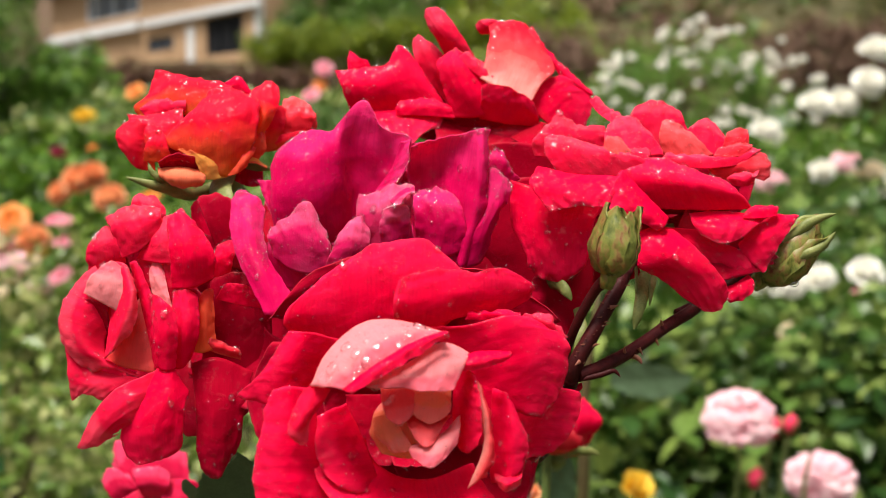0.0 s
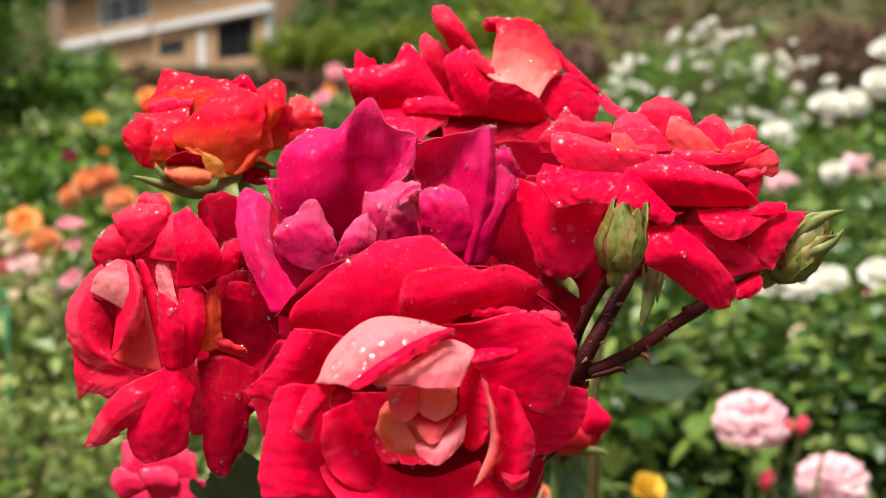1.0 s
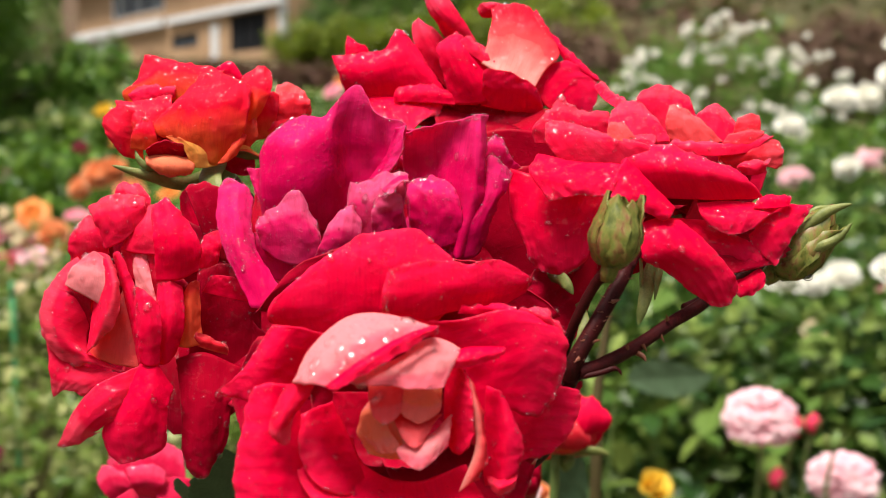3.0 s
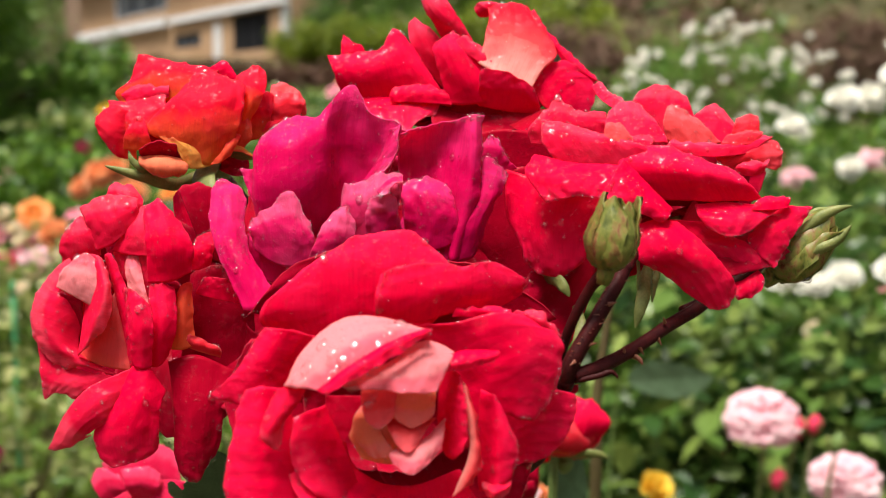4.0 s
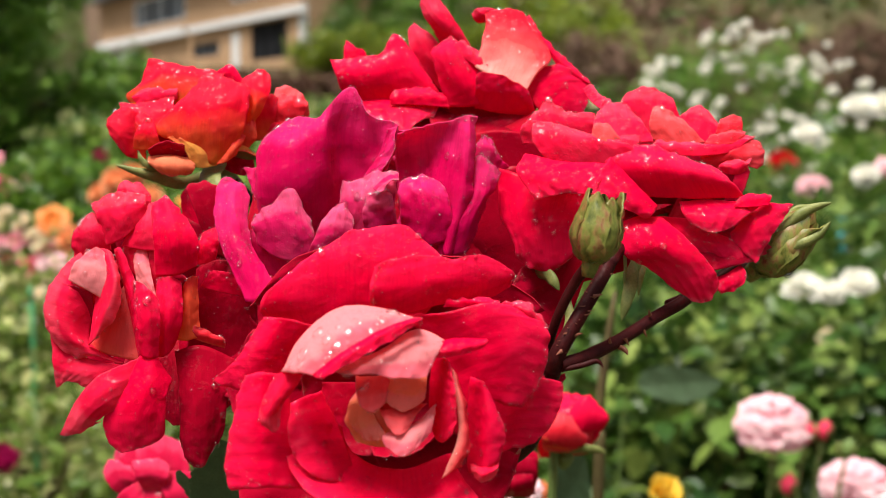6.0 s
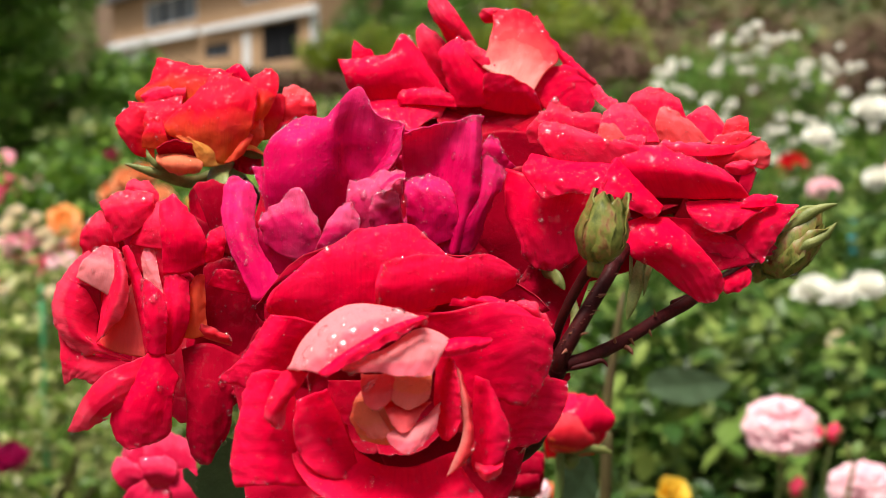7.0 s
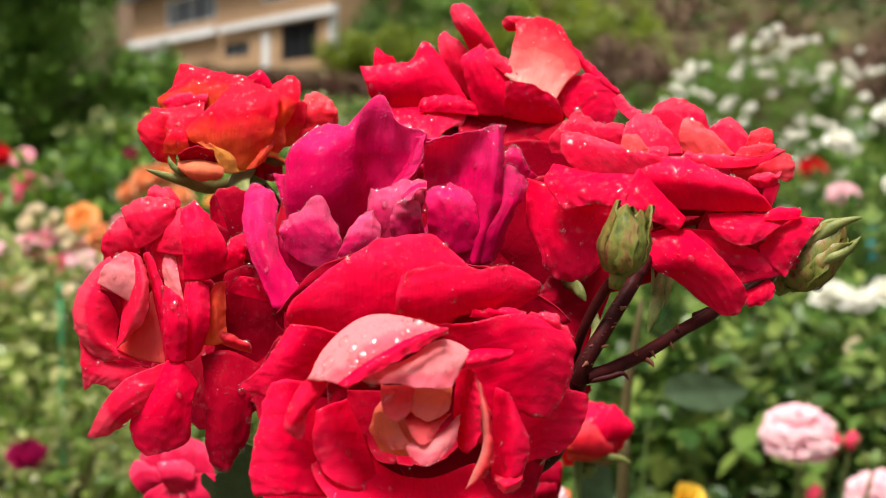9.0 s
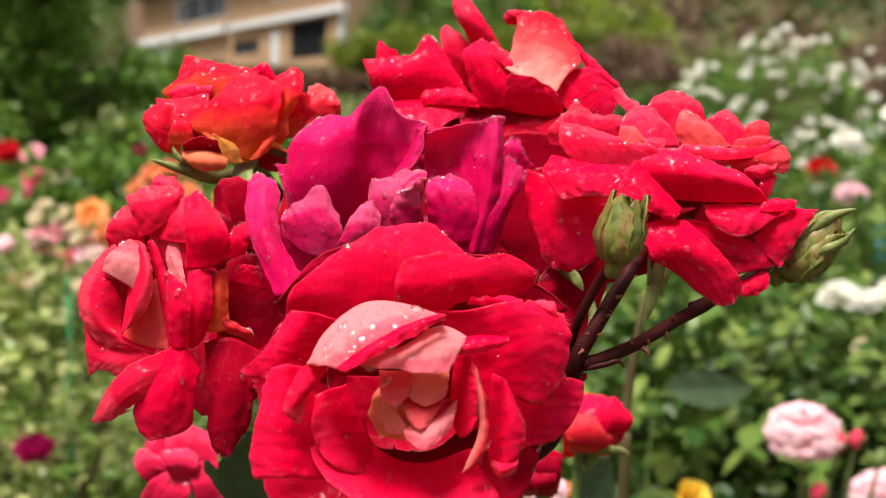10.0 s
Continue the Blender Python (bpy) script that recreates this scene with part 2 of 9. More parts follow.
def tube_mesh(points, radii, sides=10, steps=10):
    """A round stem along a smooth line through the points."""
    pts = [Vector(p) for p in points]
    line, rad = [], []
    for i in range(len(pts) - 1):
        p0, p1, p2, p3 = pts[max(i - 1, 0)], pts[i], pts[i + 1], pts[min(i + 2, len(pts) - 1)]
        for k in range(steps + (i == len(pts) - 2)):
            t = k / steps
            line.append(0.5 * (2 * p1 + (p2 - p0) * t + (2 * p0 - 5 * p1 + 4 * p2 - p3) * t * t + (3 * p1 - p0 - 3 * p2 + p3) * t ** 3))
            rad.append(radii[i] * (1 - t) + radii[i + 1] * t)
    verts, faces = [], []
    for i, p in enumerate(line):
        ahead = (line[min(i + 1, len(line) - 1)] - line[max(i - 1, 0)]).normalized()
        side = ahead.cross(Vector((0.3, 0.8, 0.5))).normalized()
        up = side.cross(ahead)
        for k in range(sides):
            a = 2 * math.pi * k / sides
            verts.append(p + (side * math.cos(a) + up * math.sin(a)) * rad[i] * (1 + 0.06 * noise.noise(p * 200 + Vector((k, 0, 0)))))
    for i in range(len(line) - 1):
        for k in range(sides):
            a, b = i * sides + k, i * sides + (k + 1) % sides
            faces.append((a, b, b + sides, a + sides))
    faces += [tuple(range(sides))[::-1], tuple(range(len(verts) - sides, len(verts)))]
    return verts, faces


# ---- the garden behind ----
def ground_z(x, y):
    """The garden lies level, then climbs as a bank and a hill."""
    if y < 9:
        z = 0.0
    elif y < 65:
        z = 5.2 * ((y - 9) / 56) ** 1.35
    else:
        terrace = 40 * min(1, max(0, (-x - 4) / 6)) * min(1, max(0, (70 + x) / 20))
        z = 5.2 + 0.36 * min(max(0, y - 65 - terrace), 160)
    return z + min(1, max(0, (y - 6) / 20)) * 0.5 * noise.noise(Vector((x * 0.11, y * 0.11, 3))) + 0.03 * noise.noise(Vector((x, y, 0)))


gx = [math.copysign(abs(k / 40) ** 2.2 * 420, k) for k in range(-40, 41)]
gy = [-60, -30, -12, -5] + [0.5 * k for k in range(-4, 24)] + [12 * 1.06 ** k for k in range(1, 68)]
gverts = [(x, y, ground_z(x, y)) for y in gy for x in gx]
w = len(gx)
gfaces = [(j * w + i, j * w + i + 1, (j + 1) * w + i + 1, (j + 1) * w + i) for j in range(len(gy) - 1) for i in range(w - 1)]
hill = plain_material("hillside_grass", (0.032, 0.036, 0.010), (0.080, 0.062, 0.024), 0.25, 0.9, 0.8, 0, 0.05, 3.0)
ground_mesh = mesh_of("ground", gverts, gfaces)
ground_mesh.materials.append(hill)
tagged(new("ground", ground_mesh), "sloping garden ground with grass and dark soil", "ground", kind="structure")

LEAF = np.array([(0, 0, 0), (-0.27, 0.33, 0.07), (0, 0.33, 0), (0.27, 0.33, 0.07), (-0.25, 0.68, 0.05), (0, 0.68, -0.02), (0.25, 0.68, 0.05), (0, 1, -0.08)])
LEAF_FACES = [(0, 2, 1), (0, 3, 2), (1, 2, 5, 4), (2, 3, 6, 5), (4, 5, 7), (5, 6, 7)]


def leaves(name, places, sizes, rng, droop=0.25):
    """One mesh of pointed, folded leaves at the places, turned at random."""
    n = len(places)
    yaw, tilt, roll = rng.uniform(0, 6.283, n), rng.normal(-droop, 0.55, n), rng.normal(0, 0.5, n)
    cy, sy, ct, st, cr, sr = np.cos(yaw), np.sin(yaw), np.cos(tilt), np.sin(tilt), np.cos(roll), np.sin(roll)
    p = LEAF[None] * np.asarray(sizes)[:, None, None]
    x, y, z = p[..., 0], p[..., 1], p[..., 2]
    x, z = x * cr[:, None] + z * sr[:, None], -x * sr[:, None] + z * cr[:, None]
    y, z = y * ct[:, None] - z * st[:, None], y * st[:, None] + z * ct[:, None]
    x, y = x * cy[:, None] - y * sy[:, None], x * sy[:, None] + y * cy[:, None]
    v = np.stack([x, y, z], -1) + np.asarray(places)[:, None]
    faces = [tuple(i * 8 + k for k in f) for i in range(n) for f in LEAF_FACES]
    return mesh_of(name, v.reshape(-1, 3), faces, smooth=False)


def clumps(rng, centre, radii, n_clumps, per_clump, spread, shell=0.55):
    """Places of leaves in uneven clumps through an ellipsoid, with gaps between them."""
    d = rng.normal(0, 1, (n_clumps, 3))
    d /= np.linalg.norm(d, axis=1)[:, None]
    c = d * (shell + (1 - shell) * rng.uniform(0, 1, (n_clumps, 1)) ** 0.6) * np.array(radii) * rng.uniform(0.8, 1.12, (n_clumps, 1))
    return (c[:, None] + rng.normal(0, spread, (n_clumps, per_clump, 3))).reshape(-1, 3) + np.array(centre)


def shrub(name, label, at, radii, mat, seed, n_clumps, per_clump, leaf, spread, stems=5, category="shrub", group=""):
    """A bush: stems that fork from the ground, and a crown of leaves in clumps."""
    rng = np.random.default_rng(seed)
    x, y = at
    z = ground_z(x, y)
    bush = thing(name, (x, y, z), label, category, group)
    places = clumps(rng, (0, 0, radii[2] * 1.02), radii, n_clumps, per_clump, spread)
    places = places[places[:, 2] > 0.02]
    crown = part("foliage", leaves("foliage", places, rng.uniform(0.6, 1.25, len(places)) * leaf, rng), mat, bush)
    crown["kind"] = "stuff"
    for k in range(stems):
        a = 6.283 * k / stems + rng.uniform(0, 1)
        r = np.array(radii) * rng.uniform(0.3, 0.75)
        top = (math.cos(a) * r[0], math.sin(a) * r[1], radii[2] * rng.uniform(1.1, 1.7))
        v, f = tube_mesh([(0.05 * math.cos(a), 0.05 * math.sin(a), 0), (top[0] * 0.4, top[1] * 0.4, top[2] * 0.5), top], [0.012 + leaf * 0.08, 0.008 + leaf * 0.06, 0.004], 7, 5)
        part("stem", mesh_of("stem", v, f), cane_skin, bush)
    return bush


def tree(at, height, spread, seed, label):
    """A tapered trunk with limbs, and a crown of many leaves in clumps with gaps."""
    rng = np.random.default_rng(seed)
    x, y = at
    t = thing("tree", (x, y, ground_z(x, y)), label, "tree", "trees on the bank")
    v, f = tube_mesh([(0, 0, -0.1), (0.06, 0.03, height * 0.3), (-0.05, 0.05, height * 0.62), (0.03, 0, height * 0.92)], [0.16, 0.13, 0.08, 0.02], 10, 6)
    part("trunk", mesh_of("trunk", v, f), cane_skin, t)
    places = []
    for k in range(13):
        a, h = k * 2.4 + rng.uniform(-0.3, 0.3), height * rng.uniform(0.06, 0.75)
        reach = spread * rng.uniform(0.55, 1.0) * (1.15 - 0.6 * h / height)
        end = (math.cos(a) * reach, math.sin(a) * reach, h + height * rng.uniform(0.1, 0.22))
        v, f = tube_mesh([(0, 0, h * 0.85), (end[0] * 0.5, end[1] * 0.5, (h + end[2]) / 2), end], [0.06, 0.04, 0.012], 7, 5)
        part("limb", mesh_of("limb", v, f), cane_skin, t)
        places.append(clumps(rng, end, (spread * 0.42, spread * 0.42, height * 0.13), 26, 34, 0.12, 0.35))
    for h in (0.2, 0.42, 0.64):
        places.append(clumps(rng, (0, -0.25 * spread, height * h), (spread * 0.6, spread * 0.45, height * 0.13), 30, 34, 0.13, 0.35))
    places.append(clumps(rng, (0, 0, height * 0.85), (spread * 0.5, spread * 0.5, height * 0.2), 30, 34, 0.13, 0.35))
    places = np.concatenate(places)
    crown = part("crown", leaves("crown", places, rng.uniform(0.08, 0.2, len(places)), rng), bank_leaf, t)
    crown["kind"] = "stuff"
    return t


# hillside cover: scrub in uneven drifts
def hill_cover(name, label, xs, ys, count, leaf, height, mat, seed, thresh=-1.0):
    rng = np.random.default_rng(seed)
    x, y = rng.uniform(*xs, count), rng.uniform(*ys, count)
    keep = np.array([noise.noise(Vector((a * 0.16, b * 0.10, seed))) > thresh and not (a < -1 and b < 112 and height > 0.5) for a, b in zip(x, y)])
    x, y = x[keep], y[keep]
    z = np.array([ground_z(a, b) + height * (0.5 + 0.8 * noise.noise(Vector((a * 0.5, b * 0.3, seed + 5)))) for a, b in zip(x, y)])
    per = 9
    c = np.stack([x, y, z], -1)
    places = (c[:, None] + rng.normal(0, height * 0.42, (len(c), per, 3))).reshape(-1, 3)
    me = leaves(name, places, rng.uniform(0.6, 1.4, len(places)) * leaf, rng)
    me.materials.append(mat)
    tagged(new(name, me), label, "scrub", kind="stuff")


hill_cover("hill_scrub", "mixed green scrub covering the hillside", (-60, 70), (34, 150), 4200, 0.75, 0.9, olive_leaf, 11, -0.25)
hill_cover("hill_bracken", "dull green bracken drifts on the hillside", (-60, 70), (24, 150), 2600, 0.7, 0.8, tree_leaf, 17, 0.0)
hill_cover("dry_scrub", "brown dry scrub on the bank", (2, 34), (24, 90), 1900, 0.6, 0.8, dry_leaf, 23, 0.05)
hill_cover("bright_scrub", "bright yellow-green scrub on the upper bank", (-7, 9), (48, 100), 2600, 0.5, 0.7, sunny_leaf, 19, -0.6)
hill_cover("bank_grass", "long bright grass on the lower bank", (-16, 12), (9, 26), 2600, 0.3, 0.22, lush_leaf, 29)


# trees and hedges on the bank
tree((-8.6, 20.0), 4.2, 1.9, 3, "dense dark green tree on the bank")
tree((-10.6, 22.5), 4.6, 1.9, 5, "tall dark green tree on the bank")
tree((-9.6, 17.5), 2.0, 1.2, 9, "low dark green tree on the bank")
tree((-16.5, 36.0), 6.5, 3.0, 6, "tall dark green tree on the bank")
for k in range(6):
    shrub("hedge_shrub", "russet leaved hedge shrub below the house", (-15.5 + 2.0 * k, 44 - 0.3 * k), (1.5, 0.9, 0.5), russet_leaf, 40 + k, 60, 40, 0.24, 0.22, 4, "hedge", "hedge below the house")
for k in range(8):
    shrub("hedge_shrub", "bright green hedge shrub on the bank", (-8.4 + 1.75 * k, 57 + 0.4 * k), (1.7, 1.2, 1.25 + 0.12 * (k % 2)), sunny_leaf, 50 + k, 60, 40, 0.24, 0.22, 4, "hedge", "green hedge on the bank")
tree((-8.6, 67.5), 5.5, 1.9, 12, "dark green tree beside the house")
tree((-5.6, 69.0), 5.0, 2.2, 13, "dark green tree beside the house")
tree((-2.2, 70.5), 4.6, 2.2, 14, "dark green tree beside the house")
shrub("garden_shrub", "rounded green shrub beside the house", (-7.9, 62), (1.5, 1.3, 1.7), tree_leaf, 61, 90, 40, 0.26, 0.28)
for k, (x, y, r) in enumerate(((2.4, 27, 1.0), (3.6, 26.5, 1.3), (5.2, 29, 1.2), (8.6, 26, 1.3), (10.2, 26.5, 1.6), (12.4, 28, 1.6), (6.6, 36, 1.6), (12.5, 40, 2.0))):
    shrub("dry_shrub", "brown withered shrub on the bank", (x, y), (r, 0.9, 1.35), dry_leaf, 70 + k, 70, 45, 0.16, 0.17, 5, "shrub", "withered shrubs on the bank")

# the house
brick_wall = plain_material("tan_brick_wall", (0.44, 0.27, 0.15), (0.54, 0.35, 0.21), 0.6, 0.85, 0.4, 0, 0.02, 7.0)
wing_brick = plain_material("brown_brick_wall", (0.20, 0.13, 0.09), (0.27, 0.18, 0.12), 0.6, 0.85, 0.4, 0, 0.02, 7.0)
white_paint = plain_material("white_paint", (0.72, 0.72, 0.74), (0.8, 0.8, 0.8), 1.5, 0.6, 0.1)
# near-black colour that stands in for the shade of the rooms
painted_dark = plain_material("painted_dark_interior", (0.008, 0.009, 0.012), (0.012, 0.012, 0.016), 2, 0.8, 0.1)
roof_felt = plain_material("roof_felt", (0.12, 0.12, 0.13), (0.17, 0.17, 0.18), 1.0, 0.8, 0.3)
pane_glass, pn, pl, pp, po = material("window_glass")
pp.inputs["Base Color"].default_value, pp.inputs["Roughness"].default_value, pp.inputs["Specular IOR Level"].default_value = (0.16, 0.19, 0.25, 1), 0.08, 0.8


def box(bm, x0, x1, y0, y1, z0, z1, bevel=0.0):
    g = bmesh.ops.create_cube(bm, size=1.0, matrix=Matrix.Translation(((x0 + x1) / 2, (y0 + y1) / 2, (z0 + z1) / 2)) @ Matrix.Diagonal((x1 - x0, y1 - y0, z1 - z0, 1)))
    if bevel:
        edges = {e for v in g["verts"] for e in v.link_edges}
        bmesh.ops.bevel(bm, geom=list(edges), offset=bevel, segments=2, affect="EDGES")


def box_part(name, mat, parent, *size, label="", bevel=0.02):
    bm = bmesh.new()
    box(bm, *size, bevel=bevel)
    return part(name, bm, mat, parent, label)


# the front runs from the near right corner back to the left; x along it, y into the house
house = thing("house", (-10.9, 65.0, 5.2), "two-storey tan brick house with white balcony band", "house")
front = Vector((-20.9, 28.0, 0)).normalized()
house.rotation_euler = (0, 0, math.atan2(front.y, front.x))
LONG = 35.0
openings = [(1.3, 6.2, 0.8, 3.0), (11.2, 15.4, 1.5, 2.35), (26.0, 33.6, 0.8, 2.85), (16.8, 27.0, 4.3, 6.3), (2.8, 9.1, 4.6, 6.3)]


def wall_panels(z0, z1, holes):
    """The wall between two heights as solid panels round its openings."""
    x = 0.0
    for a, b, lo, hi in sorted(holes):
        box_part("wall", brick_wall, house, x, a, -0.3, 0, z0, z1)
        box_part("wall", brick_wall, house, a, b, -0.3, 0, z0, lo)
        box_part("wall", brick_wall, house, a, b, -0.3, 0, hi, z1)
        x = b
    box_part("wall", brick_wall, house, x, LONG, -0.3, 0, z0, z1)


wall_panels(-0.8, 3.3, openings[:3])
wall_panels(3.3, 6.9, openings[3:])
box_part("wall", brick_wall, house, -0.3, 0, -4.5, 0, -0.8, 6.9)
box_part("wall", brick_wall, house, LONG, LONG + 0.3, -4.5, 0, -0.8, 6.9)
box_part("wall", brick_wall, house, 0, LONG, -4.8, -4.5, -0.8, 6.9)
box_part("balcony_band", white_paint, house, -1.3, 15.6, 0.004, 0.35, 3.12, 3.58, label="white painted balcony band")
box_part("balcony_band", white_paint, house, 16.2, LONG + 0.2, 0.004, 0.5, 3.06, 3.68, label="white painted balcony band")
box_part("wing_wall", wing_brick, house, LONG + 0.3, LONG + 11, -4.4, -2.0, -0.8, 9.0, label="brown brick wing set back")
box_part("bay_post", white_paint, house, 33.0, 33.7, 0.004, 0.3, -0.6, 3.06)
box_part("bay_post", white_paint, house, 29.2, 29.6, 0.004, 0.2, -0.6, 3.06)
box_part("corner_board", white_paint, house, -0.75, -0.31, -0.3, 0.1, 1.0, 3.12)
box_part("roof", roof_felt, house, -0.9, LONG + 0.9, -5.2, 1.1, 6.9, 7.3, label="flat grey roof")
# added backing wall, painted near black as room shade
box_part("inner_wall", painted_dark, house, 0.1, LONG - 0.1, -3.2, -3.0, -0.8, 6.8)
box_part("door_post", white_paint, house, 7.9, 9.0, 0.01, 0.08, 0.4, 2.7, label="white door")
for a, b, lo, hi in openings:
    win = new("window")
    win.parent = house
    wide = b - a
    # the wide lower left opening gets a near-black sheet as painted room shade
    box_part("pane", pane_glass if lo > 3 or wide < 4.5 or a > 20 else painted_dark, win, a, b, -0.22, -0.18, lo, hi, bevel=0)
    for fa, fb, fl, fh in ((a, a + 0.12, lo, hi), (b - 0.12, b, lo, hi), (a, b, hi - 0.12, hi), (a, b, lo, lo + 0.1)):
        box_part("frame", white_paint if a > 20 or lo > 3 else painted_dark, win, fa, fb, -0.18, 0.02, fl, fh)
    for k in range(1, 3):
        box_part("mullion", white_paint if a > 20 else painted_dark, win, a + wide * k / 3 - 0.06, a + wide * k / 3 + 0.06, -0.18, 0.0, lo, hi)


# rose beds
for k, (x, y, rx, ry, rz, m, kind) in enumerate((
        (0.95, 3.6, 0.75, 0.5, 0.52, rose_leaf, "dark"), (1.95, 3.9, 0.8, 0.55, 0.58, rose_leaf, "dark"), (1.35, 5.4, 0.9, 0.6, 0.62, rose_leaf, "dark"),
        (2.6, 5.8, 1.0, 0.7, 0.66, rose_leaf, "dark"), (0.45, 2.6, 0.5, 0.4, 0.46, rose_leaf, "dark"), (1.15, 2.7, 0.55, 0.35, 0.44, rose_leaf, "dark"), (0.2, 4.6, 0.8, 0.5, 0.5, rose_leaf, "dark"),
        (-0.55, 3.0, 0.55, 0.45, 0.46, light_leaf, "pale"), (-1.35, 3.2, 0.7, 0.5, 0.5, light_leaf, "pale"), (-1.0, 2.3, 0.5, 0.35, 0.40, light_leaf, "pale"), (-2.1, 3.6, 0.7, 0.5, 0.5, light_leaf, "pale"),
        (-0.7, 4.6, 0.8, 0.6, 0.56, light_leaf, "pale"), (-1.9, 5.2, 0.9, 0.6, 0.58, lush_leaf, "bright"), (-3.2, 6.2, 1.0, 0.7, 0.6, lush_leaf, "bright"), (-0.4, 6.6, 1.0, 0.7, 0.62, lush_leaf, "bright"), (1.0, 7.4, 1.0, 0.7, 0.66, lush_leaf, "bright"), (3.4, 8.0, 1.2, 0.8, 0.75, lush_leaf, "bright"), (-3.0, 8.2, 1.2, 0.8, 0.6, lush_leaf, "bright"))):
    shrub("rose_bush", f"{kind} green leafy rose bush in the bed", (x, y), (rx, ry, rz), m, 100 + k, int(125 * rx * 1.6), 34, 0.072 if kind != "pale" else 0.045, 0.085, 7, "rose bush", "rose bushes in the beds")
shrub("rose_bush", "tall rose bush full of white blooms", (3.05, 14.2), (1.35, 0.8, 1.18), bank_leaf, 140, 300, 30, 0.075, 0.09, 8, "rose bush")
shrub("rose_bush", "rose bush with scattered cream blooms", (1.3, 15.5), (1.0, 0.7, 0.88), lush_leaf, 141, 160, 30, 0.075, 0.09, 8, "rose bush")


def bloom_mesh(seed, layers, cup, mat):
    """A rose of radius one: whorls of cupped, ruffled petals from the heart outwards."""
    rng = np.random.default_rng(seed)
    verts, faces = [], []
    for k, (count, rad, lift) in enumerate(layers):
        for i in range(count):
            a = 6.283 * i / count + k * 0.7 + rng.uniform(-0.15, 0.15)
            wide = 1.25 * rad * math.sin(math.pi / count) + 0.12
            r_, l_ = rad * rng.uniform(0.9, 1.1), lift + rng.uniform(-0.08, 0.08)
            base = len(verts)
            for s in range(5):
                for q in range(5):
                    sv, wv = s / 4, q / 2 - 1
                    sv2 = sv * (1 - 0.14 * wv * wv)
                    out = r_ * sv2 ** 0.8 + cup * 0.1 * wv * wv
                    up = l_ * sv2 ** 1.5 - 0.12 * max(0, sv2 - 0.75) * 4 * (k < 2) + rng.uniform(-0.02, 0.02)
                    side = wide * wv * math.sin(math.pi * (0.12 + 0.6 * sv))
                    verts.append((math.cos(a) * out - math.sin(a) * side, math.sin(a) * out + math.cos(a) * side, up))
            for s in range(4):
                for q in range(4):
                    n0 = base + s * 5 + q
                    faces.append((n0, n0 + 1, n0 + 6, n0 + 5))
    me = mesh_of("petals", verts, faces)
    me.materials.append(mat)
    return me


def pom_mesh(seed, count, mat):
    """A dense round rose of radius one: many short ruffled petals that overlap over a dome."""
    rng = np.random.default_rng(seed)
    verts, faces = [], []
    for i in range(count):
        z = 0.98 - 1.42 * (i + 0.5) / count
        a = i * 2.39996 + rng.uniform(-0.2, 0.2)
        flat_ = math.sqrt(max(0.0, 1 - z * z))
        out = Vector((math.cos(a) * flat_, math.sin(a) * flat_, z))
        side = Vector((-math.sin(a), math.cos(a), 0))
        up = out.cross(side).normalized()
        size = 0.42 * rng.uniform(0.8, 1.2)
        reach = rng.uniform(0.92, 1.06)
        for s in range(5):
            for q in range(5):
                sv, wv = s / 4, q / 2 - 1
                w = size * wv * math.sin(math.pi * (0.2 + 0.5 * sv))
                lift = 0.10 * sv * sv + 0.05 * wv * wv * sv + rng.uniform(-0.025, 0.025)
                v = out * (reach - 0.12 * (1 - sv) + lift) + side * w - up * size * (sv * (1 - 0.15 * wv * wv) - 0.5)
                verts.append((v.x, v.y, v.z * 0.8 + 0.25))
        base = i * 25
        faces += [(base + s * 5 + q, base + s * 5 + q + 1, base + s * 5 + q + 6, base + s * 5 + q + 5) for s in range(4) for q in range(4)]
    me = mesh_of("petals", verts, faces)
    me.materials.append(mat)
    return me


FULL = ((7, 1.0, 0.05), (8, 0.95, 0.5), (7, 0.78, 0.82), (6, 0.55, 1.0), (4, 0.3, 1.05))
POM = 84
OPEN = ((6, 1.0, 0.1), (6, 0.75, 0.35), (5, 0.4, 0.45))
CUPPED = ((5, 0.75, 0.7), (5, 0.6, 0.9), (4, 0.35, 0.95))


def flower_material(name, a, b):
    """Petals of the far blooms: two close tones from petal to petal, letting light through."""
    m, n, l, p, out = material(name)
    place = n.new("ShaderNodeTexCoord").outputs["Object"]
    patch, grain = noise_of(n, l, 1.6, 3, place), noise_of(n, l, 14, 3, place)
    c = ramp(n, l, patch, (0.35, a), (0.65, b))
    c = mixed(n, l, ramp(n, l, grain, (0.45, (0, 0, 0)), (0.8, (0.3, 0.3, 0.3))), c, a)
    l.new(c, p.inputs["Base Color"])
    p.inputs["Roughness"].default_value = 0.5
    see_through(n, l, p, out, c, 0.35)
    return m


